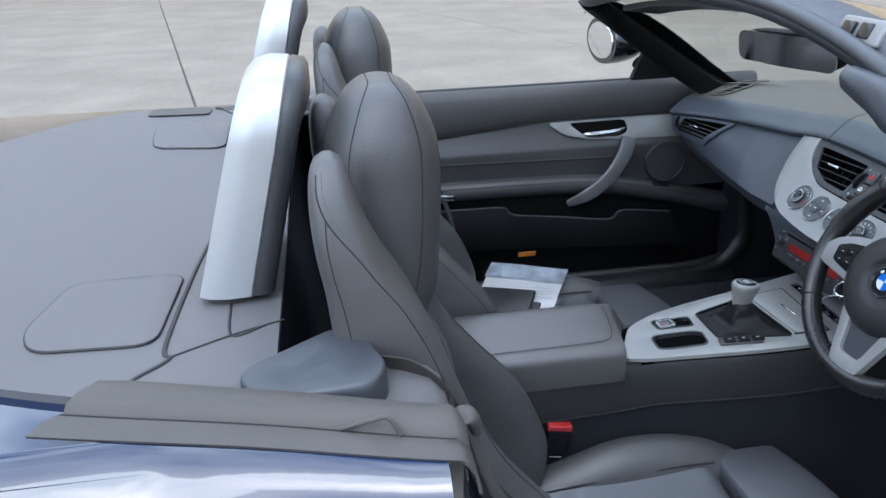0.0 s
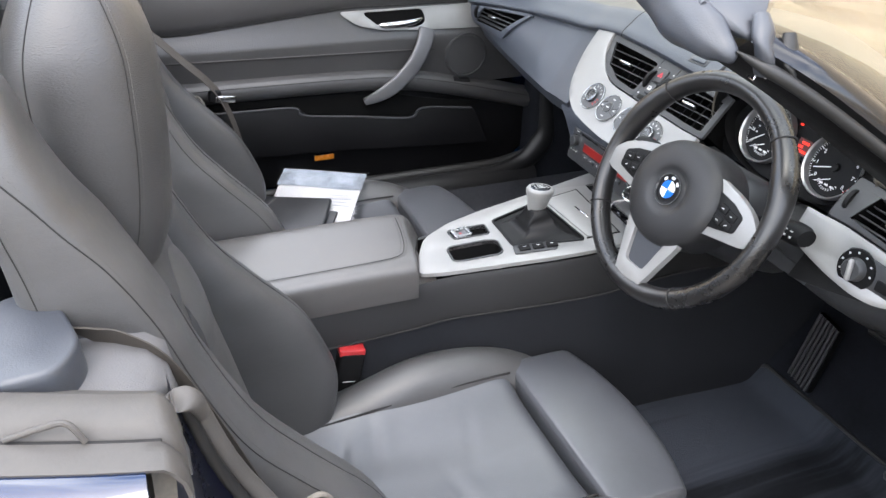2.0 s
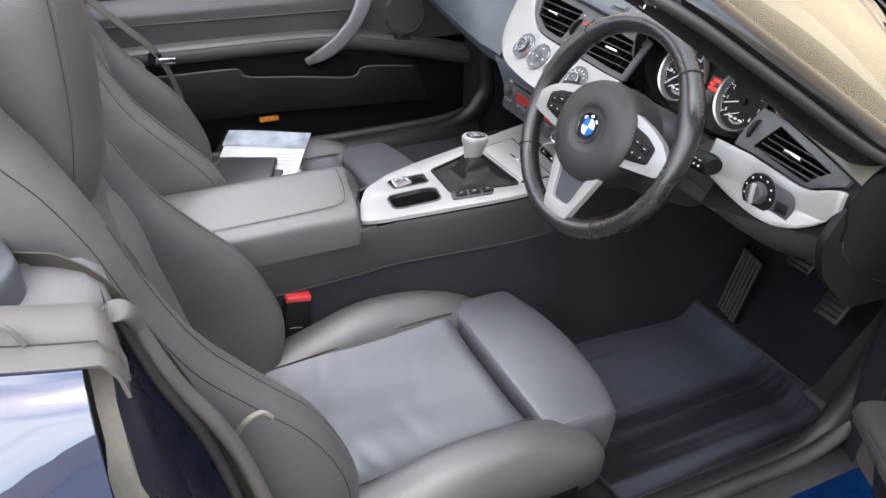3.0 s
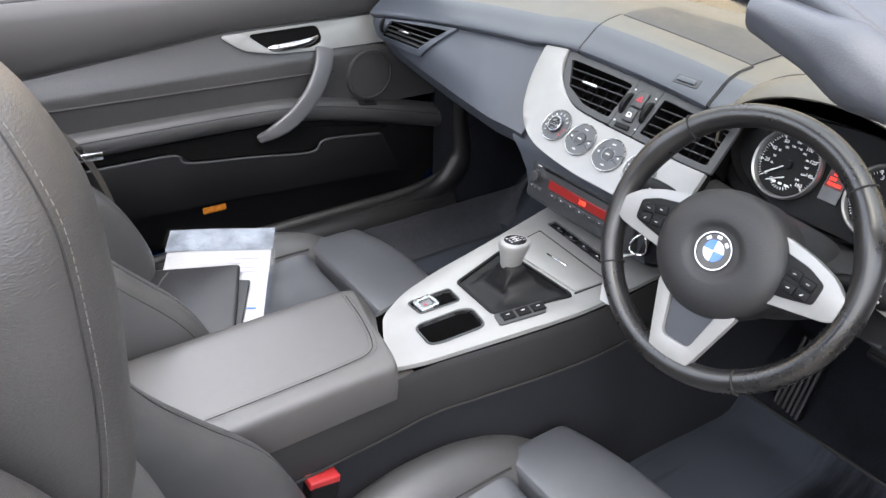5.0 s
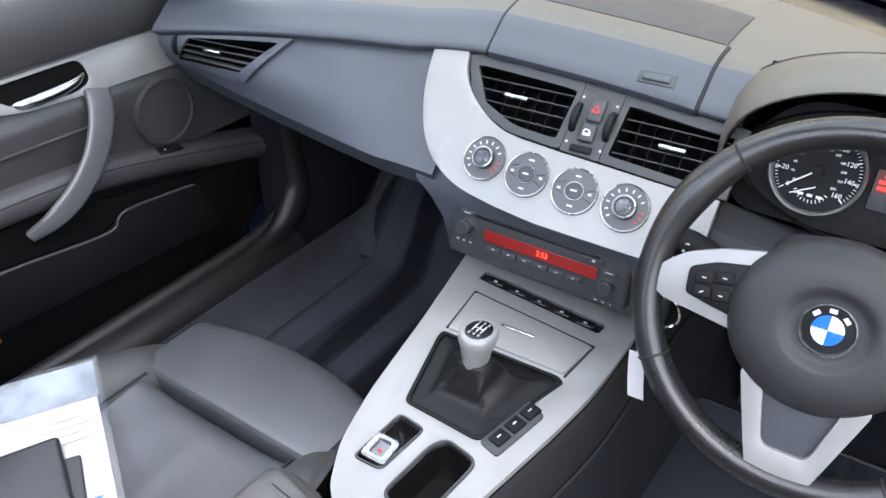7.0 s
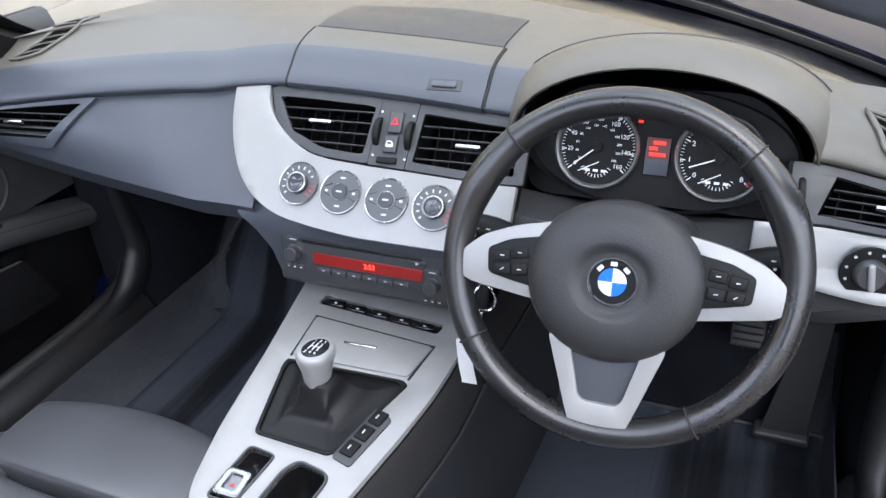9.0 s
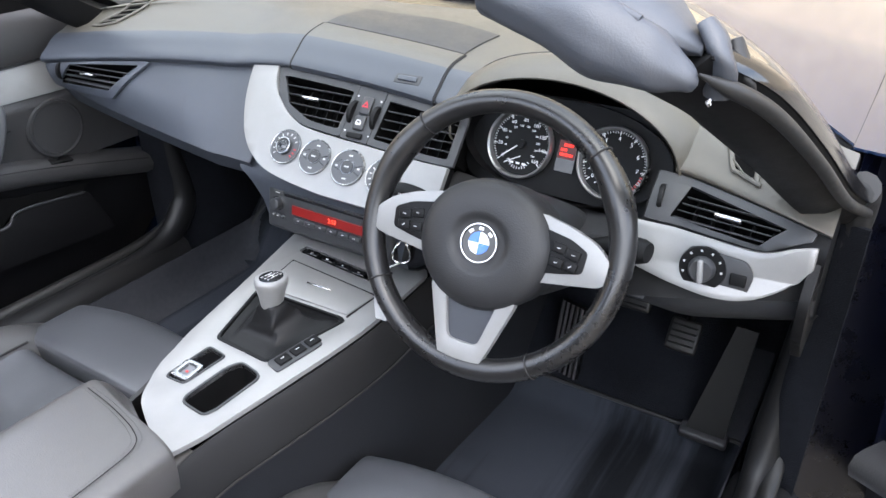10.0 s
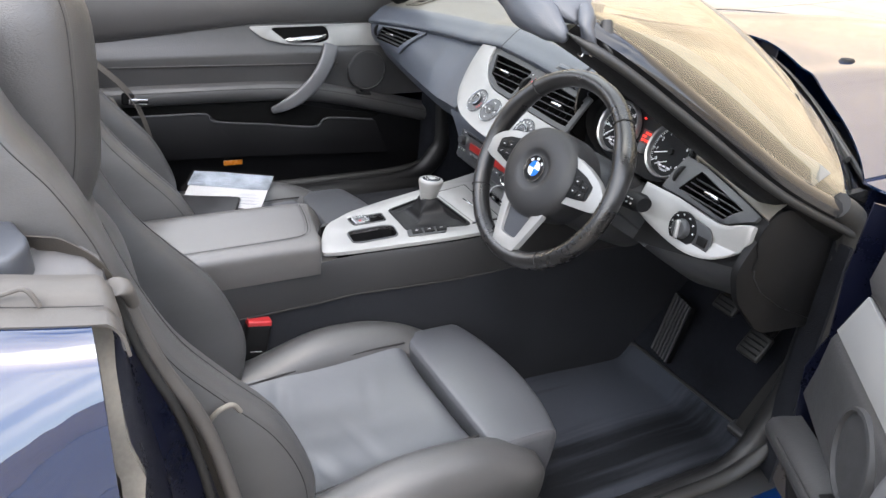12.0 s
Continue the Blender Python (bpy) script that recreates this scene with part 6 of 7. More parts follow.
    for x in (xs[0], xs[-1]):
        ed = [Vector((x, y, z)) for y, z in ((0.790, 0.906), (0.815, 0.900), (0.840, 0.860), (0.862, 0.76), (0.872, 0.62), (0.870, 0.45), (0.855, 0.28), (0.80, 0.22), (0.79, low(x)), (0.766, low(x) + 0.02), (0.76, 0.55), (0.75, 0.64), (0.768, 0.70), (0.76, 0.80), (0.765, 0.91))]
        bb = bmesh.new()
        bb.faces.new([bb.verts.new(p) for p in ed])
        add("door_edge", thick(bb, 0.004), JAMB, root, "blue door edge, colour darkened for shade")
    add("waist_seal", tube([Vector((x, 0.789, 0.916)) for x in xs], 0.006, 8), RUBBER, root, "black waist seal")
    add("entry_reflector", rbox((0.055, 0.006, 0.016), 0.003, Matrix.Translation((-0.235, 0.757, 0.425))), ORANGE, root, "orange door reflector")
    return root


passenger_door = door((0.42, 0.80, 0), 1, 0, "passenger_door", "closed passenger door with black leather and silver trim", 0.0, front=0.44)
driver_door = door((0.425, -0.75, 0), -1, 50, "driver_door", "open driver's door with a black leather panel", -0.012, -0.10, -0.18, 0.43)

# door mirror on the passenger side
mm = Matrix.Translation((0.075, 0.945, 1.01))
mirror = part("door_mirror", loft(smooth_rows([[mm @ Vector((x, 0.128 * r * math.cos(t), 0.068 * r * math.sin(t))) for t in [k / 28 * math.tau for k in range(28)]] for x, r in ((-0.04, 0.98), (-0.03, 1.0), (0.0, 0.98), (0.05, 0.8), (0.08, 0.45), (0.088, 0.1))], 24), True, True), GLOSS, car, "dark door mirror on the passenger door")
part("mirror_glass", loft([[mm @ Vector((-0.0415 - z, 0.106 * r * math.cos(t), 0.053 * r * math.sin(t))) for t in [k / 28 * math.tau for k in range(28)]] for r, z in ((1.0, 0.0), (0.98, 0.002), (0.5, 0.003))], True, True), MIRROR, mirror, "mirror glass")
part("mirror_foot", tube(spline([Vector((0.12, 0.86, 0.955)), Vector((0.14, 0.82, 0.93)), Vector((0.15, 0.79, 0.915))], 8), 0.022, 10), PLASTIC, mirror, "black mirror foot")
part("mirror_triangle", plate([(0.06, 0.905), (0.36, 0.905), (0.12, 1.04)], [], 0.02, Matrix(((1, 0, 0, 0), (0, 0, -1, 0.79), (0, 1, 0, 0), (0, 0, 0, 1)))), PLASTIC, mirror)

# ---- windscreen, pillars, header ----
def pillar_line(s, f):
    """The inner line of a windscreen pillar from its foot (0) to the header (1)."""
    p = spline([Vector((0.40, 0.735, 0.80)), Vector((0.22, 0.715, 0.885)), Vector((0.06, 0.690, 0.985)), Vector((-0.06, 0.660, 1.062)), Vector((-0.125, 0.620, 1.100))], 41)[round(f * 40)]
    lift = 0.05 + 0.01 * f if s > 0 else 0.0
    return Vector((p.x, s * p.y, p.z + lift))


def header_line(k):
    """The header rail from the driver's end (-1) to the passenger's (1)."""
    y = 0.62 * k
    return Vector((-0.125 + 0.05 * (1 - k * k), y, 1.195 - 0.095 * k * k + (0.045 * k if k > 0 else 0)))


def screen_at(k, f):
    """The glass, from its foot (f = 0) to the header (1), bending down to the pillars at its sides (k = -1, 1)."""
    foot = Vector((screen_base(0.735 * k) + 0.02, 0.735 * k, 0.905 - 0.075 * abs(k) ** 4 + pad_rise(0.735 * k)))
    mid = foot.lerp(header_line(k) + Vector((0.02, 0, 0.016)), f) + Vector((0.02, 0, 0.045)) * math.sin(math.pi * f)
    s = 1 if k > 0 else -1
    return mid.lerp(pillar_line(s, f) + Vector((0.010, s * 0.002, 0.008)), abs(k) ** 4)


screen = part("windscreen", loft([[screen_at(-1 + i / 20, j / 20) for j in range(21)] for i in range(41)]), GLASS, car, "raked clear windscreen", 80)
for s in (-1, 1):
    part("pillar_lining", thick(loft([[screen_at(s * k, f / 30) + Vector((-0.008, 0, -0.012)) for k in [0.99 - (0.14 - 0.05 * max(0, 1 - f / 20)) * q / 3 for q in range(4)]] for f in range(31)]), 0.003), PLASTIC, screen, "black edge lining of the windscreen", 80)
screen.visible_shadow = False
for s in (-1, 1):
    rows = []
    for i in range(41):
        p = pillar_line(s, i / 40)
        w = 1.0 - 0.30 * i / 40
        rows.append([p + Vector((x * w, s * y * w * (0.62 + (0.38 if s > 0 else 0.65) * min(1, i / 26) if y < 0 else 1.0), z * w)) for x, y, z in ((0.055, -0.075, -0.022), (0.012, -0.072, -0.040), (-0.012, -0.050, -0.044), (-0.020, -0.022, -0.032), (-0.020, 0.000, -0.014), (-0.012, 0.010, -0.002), (0.008, 0.008, 0.004), (0.050, -0.030, 0.000))])
    pillar = part("windscreen_pillar", loft(rows, True, True), PLASTIC, car, "black trimmed windscreen pillar", 50)
    part("pillar_skin", thick(loft([[pillar_line(s, i / 40) + Vector((x, s * y, z)) * (1 - 0.3 * i / 40) for x, y, z in ((-0.014, 0.012, -0.004), (-0.002, 0.014, 0.005), (0.012, 0.006, 0.010), (0.022, -0.006, 0.011))] for i in range(41)]), 0.003), GLOSS, pillar, "glossy black outer pillar strip", 70)
    part("pillar_seal", tube([pillar_line(s, i / 40) + Vector((-0.020, s * 0.004, -0.012)) for i in range(41)], [0.007 * min(1, 0.15 + (40 - i) / 5) for i in range(41)], 10), RUBBER, pillar, "black rubber door seal")
    c = pillar_line(s, 0.84) + Vector((-0.024, -s * 0.016, -0.020))
    for dx in (-0.008, 0.008):
        part("pillar_clip", tube([c + Vector((dx - 0.006, 0, 0.004)), c + Vector((dx, 0, 0.0)), c + Vector((dx + 0.004, 0, 0.005))], 0.0016, 6), CHROME, pillar, "small bright clip")
hdr = []
for k in [-1 + i / 20 for i in range(41)]:
    p = header_line(k)
    taper = 1 if abs(k) < 0.86 else max(0.2, math.sqrt(1 - ((abs(k) - 0.86) / 0.142) ** 2))
    hdr.append([p + Vector(q) * taper for q in ((0.040, 0, 0.006), (0.015, 0, -0.012), (-0.015, 0, -0.020), (-0.035, 0, -0.014), (-0.044, 0, 0.002), (-0.036, 0, 0.016), (0.0, 0, 0.024), (0.045, 0, 0.020))])
header = part("windscreen_header", loft(hdr, True, True), TRIM_BLUE, car, "blue grey trimmed windscreen header", 60)
part("header_seal", tube([header_line(-0.94 + i / 20 * 0.94) + Vector((-0.040, 0, 0.012)) for i in range(41)], [0.011 * min(1, 0.3 + k / 4, 0.3 + (40 - k) / 4) for k in range(41)], 12), TRIM_BLUE, header, "soft grey header seal")
for s in (-1,):
    e = header_line(s)
    # folded soft seal that hangs over the end of the header
    rows = []
    for i in range(31):
        f = i / 30
        base = spline([e + Vector((-0.036, -s * 0.16, 0.030)), e + Vector((-0.035, -s * 0.11, 0.020)), e + Vector((-0.033, -s * 0.07, 0.009)), e + Vector((-0.029, -s * 0.035, -0.002)), e + Vector((-0.024, -s * 0.012, -0.011)), e + Vector((-0.020, s * 0.004, -0.018))], 31)[i]
        r = (0.016 + 0.012 * math.sin(math.pi * min(1, f * 1.15)) ** 1.5) * math.sqrt(max(0.02, 1 - f ** 7))
        ring = []
        for j in range(26):
            t = j / 26 * math.tau
            rr = r * (1 + 0.05 * math.sin(3 * t + 5 * f) + 0.025 * math.sin(7 * t - 9 * f)) * (1 + 0.05 * math.sin(20 * f))
            ring.append(base + Vector((0.85 * rr * math.cos(t), 0, rr * math.sin(t))))
        rows.append(ring)
    part("corner_seal", loft(rows, True, True), TRIM_BLUE, header, "creased soft corner seal", 80)
    part("seal_end", tube(spline([e + Vector((0.012, s * 0.012, -0.034)), e + Vector((0.006, s * 0.012, -0.014)), e + Vector((0.004, s * 0.008, 0.004)), e + Vector((0.008, -s * 0.004, 0.018))], 14), [0.013 * (0.7 + 0.3 * math.sin(0.5 + k * 0.22)) for k in range(14)], 14, flat=0.7), TRIM_BLUE, header, "grey rubber seal end", 80)
    part("seal_end", tube(spline([e + Vector((0.032, s * 0.026, -0.040)), e + Vector((0.028, s * 0.024, -0.020)), e + Vector((0.030, s * 0.014, 0.004))], 10), [0.010 * (0.7 + 0.3 * math.sin(0.5 + k * 0.3)) for k in range(10)], 12, flat=0.6), RUBBER, header, "black rubber seal end", 80)
b = rbox((0.10, 0.034, 0.008), 0.004, basis(Vector((-0.118, -0.41, 1.178)), (-0.8, 0.1, 0.35)))
sp = part("roof_switch_panel", b, SILVER, header, "silver roof switch panel")
for y in (-0.395, -0.36):
    part("roof_switch", rbox((0.026, 0.020, 0.006), 0.002, basis(Vector((-0.123, y - 0.03, 1.180)), (-0.8, 0.1, 0.35))), GLOSS, header)
for s in (-1, 1):
    part("sun_visor", thick(loft([[header_line(s * (0.18 + 0.62 * i / 10)) + Vector((0.03 + 0.09 * j / 4, 0, -0.026 - 0.012 * j / 4)) for j in range(5)] for i in range(11)]), 0.012), TRIM_BLUE, header, "grey sun visor folded up")
rv = Matrix.Translation((0.05, 0.0, 1.098)) @ pose(0, 0, 0, 0, -8, 12)
mir = part("rear_view_mirror", loft(smooth_rows([[rv @ Vector((x, 0.125 * r * math.copysign(abs(math.cos(t)) ** 0.6, math.cos(t)), 0.032 * r * math.copysign(abs(math.sin(t)) ** 0.7, math.sin(t)))) for t in [k / 32 * math.tau for k in range(32)]] for x, r in ((-0.012, 0.96), (-0.006, 1.0), (0.01, 0.97), (0.028, 0.7), (0.032, 0.3))], 20), True, True), PLASTIC, car, "black interior rear-view mirror")
part("mirror_glass", plate(rounded([(-0.118, -0.028), (0.118, -0.028), (0.118, 0.028), (-0.118, 0.028)], 0.02), [], 0.002, rv @ basis((-0.013, 0, 0), (-1, 0, 0))), MIRROR, mir, "mirror glass")
part("mirror_stem", tube([rv @ Vector((0.02, 0, 0.01)), Vector((0.06, -0.01, 1.135)), Vector((0.03, -0.01, 1.165))], 0.010, 8), PLASTIC, mir)

# ---- bonnet, cowl, wings ----
def arch(x, centre):
    """Lower edge of the body side, raised over a wheel."""
    d = 0.36 ** 2 - (x - centre) ** 2
    return max(0.18, GROUND + 0.315 + math.sqrt(d)) if d > 0 else 0.18


def bonnet_z(x, y):
    return 0.925 - 0.035 * (y / 0.6) ** 2 - 0.03 * max(0, x - 0.9) - 0.05 * max(0, x - 1.5) ** 2 - 0.03 * max(0, 0.9 - x)


bonnet = part("bonnet", thick(loft([[Vector((screen_base(y) * (1 - a) + (2.05 - 0.5 * abs(y) ** 2) * a + 0.055 * (1 - a) * (1 - (abs(y) / 0.7) ** 6), y, 0)) + Vector((0, 0, bonnet_z(screen_base(y) * (1 - a) + 2.05 * a, y) + (0.010 * math.exp(-((abs(y) - 0.33) / 0.05) ** 2)))) for a in [k / 30 for k in range(31)]] for y in [-0.70 + 1.40 * j / 48 for j in range(49)]]), 0.004), PAINT, car, "long glossy dark blue bonnet")
for y in (-0.25, 0.20):
    x = 0.945
    part("washer_jet", lathe([(0.001, 0.008), (0.012, 0.006), (0.016, 0.0), (0.016, -0.004)], Matrix.Translation((x, y, bonnet_z(x, y) + 0.001)) @ Matrix.Diagonal((1.5, 1, 1, 1)), 18), PLASTIC, bonnet, "black washer jet")
part("cowl", loft([[Vector((screen_base(y) - 0.035, y, 0.892 - 0.040 * (y / 0.6) ** 2)), Vector((screen_base(y) + 0.005, y, 0.868 - 0.035 * (y / 0.6) ** 2)), Vector((screen_base(y) + 0.08, y, 0.870 - 0.035 * (y / 0.6) ** 2))] for y in [-0.69 + 1.38 * j / 30 for j in range(31)]]), PLASTIC, car, "black plastic scuttle panel")
for y0, y1 in ((-0.70, -0.02), (-0.10, 0.52)):
    path = [Vector((screen_base(y) + 0.012, y, 0.906 - 0.040 * (y / 0.6) ** 2 + 0.008 * math.sin(math.pi * k / 20))) for k, y in enumerate([y0 + (y1 - y0) * k / 20 for k in range(21)])]
    w = part("wiper", tube(path, 0.0045, 8), PLASTIC, car, "black windscreen wiper resting on the glass")
    part("wiper_blade", tube([p + Vector((-0.012, 0, 0.002)) for p in path[2:]], 0.004, 6, flat=1.6), RUBBER, w)
for s in (-1, 1):
    rows = []
    for a in range(61):
        x = 0.42 + 1.63 * a / 60
        n = 1 - 0.07 * max(0, (x - 1.5) / 0.55) ** 2
        zt, zb = bonnet_z(x, 0.70) - 0.004, arch(x, 1.36)
        rows.append([Vector((x, s * y * n, z)) for y, z in ((0.70, zt), (0.75, zt - 0.003), (0.80, zt - 0.014), (0.838, zt - 0.045), (0.860, max(zt - 0.14, zb + 0.02)), (0.875, zb + (0.62 - zb) * 0.8), (0.873, zb + (0.62 - zb) * 0.4), (0.865, zb))])
    part("front_wing", thick(loft(rows), 0.004), PAINT, car, "dark blue front wing")
nose = []
for a in range(25):
    y = -0.80 + 1.60 * a / 24
    nose.append([Vector((2.05 - 0.5 * y * y * (1 if abs(y) < 0.7 else 0.7) + 0.03, y, bonnet_z(2.05, min(0.7, abs(y))) - 0.004))] + [Vector((2.05 + (0.16 - 0.02 * abs(j - 2)) * (1 - (y / 0.86) ** 4) - 0.06 * (y / 0.8) ** 2, y, 0.74 - 0.12 * j)) for j in range(5)])
part("front_bumper", thick(loft(nose), 0.006), PAINT, car, "dark blue front bumper")

SILL_TRIM = material("smooth black sill plastic", (0.009, 0.009, 0.0095), 0.45, vary=0.15, scale=8, spec=0.3)

# ---- rear: deck, roll hoops, quarter panels, sills ----
def rail_z(x, s=-1):
    if s > 0:
        return 0.930
    return curve1(-x, [0.60, 0.70, 0.90, 1.10, 1.5, 2.1], [0.893, 0.894, 0.895, 0.895, 0.895, 0.86])


def rail_y(x):
    """Half width at which the deck ends and the rail begins; it rounds off towards the back."""
    return curve1(-x, [0.60, 0.70, 0.85, 1.02, 1.15, 1.40, 1.80], [0.735, 0.712, 0.658, 0.603, 0.556, 0.42, 0.10])


def ease(f):
    f = min(1, max(0, f))
    return f * f * (3 - 2 * f)


def deck_z(x, y):
    return 0.882 + 0.055 * ease((y + 0.3) / 1.0) + 0.012 * ease((-x - 0.95) / 0.4) * (1 - (y / 0.8) ** 2)


def deck_side(x, s):
    """Half width of the deck, which rounds off towards the back."""
    return 0.655 - 0.55 * ease((-x - 1.18) / 0.62) if s > 0 else rail_y(x) + 0.004


part("rear_body", thick(loft([[Vector((x, y, deck_z(x, y) - 0.010)) for y in [-0.72 + 1.44 * j / 30 for j in range(31)]] for x in [-0.90 - 0.96 * i / 20 for i in range(21)]]), 0.004), PAINT, car, "glossy blue rear body round the deck")
deck = part("rear_deck", thick(loft([[Vector((x, y, deck_z(x, y))) for y in [-deck_side(x, -1) + (deck_side(x, -1) + deck_side(x, 1)) * j / 44 for j in range(45)]] for x in [-0.865 - 0.915 * i / 34 for i in range(35)]]), 0.01), DECK, car, "grey textured roof cover deck behind the seats")


def deck_line(pts, r=0.003, n=30):
    return tube([Vector((p.x, p.y, deck_z(p.x, p.y) + 0.0008)) for p in spline([(x, y, 0) for x, y in pts], n)], r, 6, flat=0.5)


for s in (-1, 1):
    part("deck_joint", deck_line([(-0.965, s * 0.02), (-0.978, s * 0.15), (-0.988, s * 0.282), (-0.992, s * 0.498), (-0.982, s * 0.530), (-1.010, s * 0.565), (-1.022, s * 0.590), (-1.026, s * 0.600)], 0.003), RUBBER, deck, "dark joint in the deck")
    hatch = rounded([(-1.000, s * 0.290), (-1.143, s * 0.304), (-1.162, s * 0.44), (-1.140, s * 0.492), (-1.004, s * 0.495)], 0.03, 6)
    part("deck_flap", plate(hatch, [], 0.003, fn=lambda x, y, z: Vector((x, y, deck_z(x, y) + 0.0005 + z)), bevel=0.001), DECK, deck, "grey deck flap")
    part("flap_gap", tube([Vector((x, y, deck_z(x, y) + 0.0015)) for x, y in hatch], 0.0022, 6, True), RUBBER, deck)
    part("deck_joint", deck_line([(-0.928, s * 0.40), (-0.919, s * 0.488), (-0.88, s * 0.47)], 0.0018), RUBBER, deck)
    part("deck_joint", deck_line([(-0.985, s * 0.528), (-0.92, s * 0.488), (-0.86, s * 0.46)], 0.0018), RUBBER, deck)
part("deck_label", plate(rounded([(-1.20, 0.56), (-1.06, 0.56), (-1.06, 0.63), (-1.20, 0.63)], 0.012), [], 0.002, fn=lambda x, y, z: Vector((x, y, deck_z(x, y) + 0.002 + z))), PLASTIC_MID, deck, "small grey deck cover")

def roll_hoop(cy, dx=0.0, dz=0.0):
    """A broad silver hoop with a dark insert, leaning forward at the top."""
    w = 0.112
    n = 48
    outer, inner = [], []
    path = []
    for k in range(n + 1):
        t = k / n
        if t < 0.36:
            y, z = -w, 0.892 + 0.198 * t / 0.36
        elif t > 0.64:
            y, z = w, 0.892 + 0.198 * (1 - t) / 0.36
        else:
            a = math.pi * (t - 0.36) / 0.28
            y, z = -w * math.copysign(abs(math.cos(a)) ** 0.75, math.cos(a)), 1.090 + 0.070 * math.sin(a) ** 0.8
        path.append((y, z))
    rows = []
    for k, (y, z) in enumerate(path):
        a, b = path[max(k - 1, 0)], path[min(k + 1, n)]
        ty, tz = b[0] - a[0], b[1] - a[1]
        l = math.hypot(ty, tz)
        ny, nz = -tz / l, ty / l
        lean = dx - 0.920 + 0.28 * (z - 0.90)
        wd = 0.045 - 0.009 * (z - 0.86) / 0.33
        prof = [(-wd, -0.012), (-wd * 1.0, -0.004), (-wd * 0.72, 0.006), (-wd * 0.2, 0.011), (wd * 0.45, 0.009), (wd * 0.55, 0.004), (wd * 0.55, -0.012)]
        rows.append([Vector((lean + x, cy + y + ny * o, z + dz + nz * o)) for x, o in prof])
    hoop = part("roll_hoop", loft(rows), HOOP, car, "satin silver roll hoop with a dark front band")
    rows = []
    for k, (y, z) in enumerate(path):
        a, b = path[max(k - 1, 0)], path[min(k + 1, n)]
        ty, tz = b[0] - a[0], b[1] - a[1]
        l = math.hypot(ty, tz)
        ny, nz = -tz / l, ty / l
        lean = dx - 0.920 + 0.28 * (z - 0.90)
        wd = 0.045 - 0.009 * (z - 0.86) / 0.33
        rows.append([Vector((lean + x, cy + y + ny * o, z + dz + nz * o)) for x, o in ((wd * 0.5, 0.006), (wd * 0.56, 0.008), (wd * 1.0, 0.005), (wd * 1.13, -0.004), (wd * 1.13, -0.03), (wd * 0.5, -0.034), (-wd, -0.03), (-wd, -0.010))])
    part("front_band", loft(rows), PLASTIC_MID, hoop, "dark grey front band of the hoop", 60)
    part("insert", thick(loft([[Vector((dx - 0.920 + 0.28 * (z - 0.90) + 0.01, cy + y * 0.85, z + dz)) for y in (-w, -w * 0.5, 0, w * 0.5, w)] for z in (0.86, 0.95, 1.05, 1.10)]), 0.01), PLASTIC, hoop, "black hoop insert")
    return hoop


roll_hoop(-0.285)
roll_hoop(0.330, 0.0, 0.048)

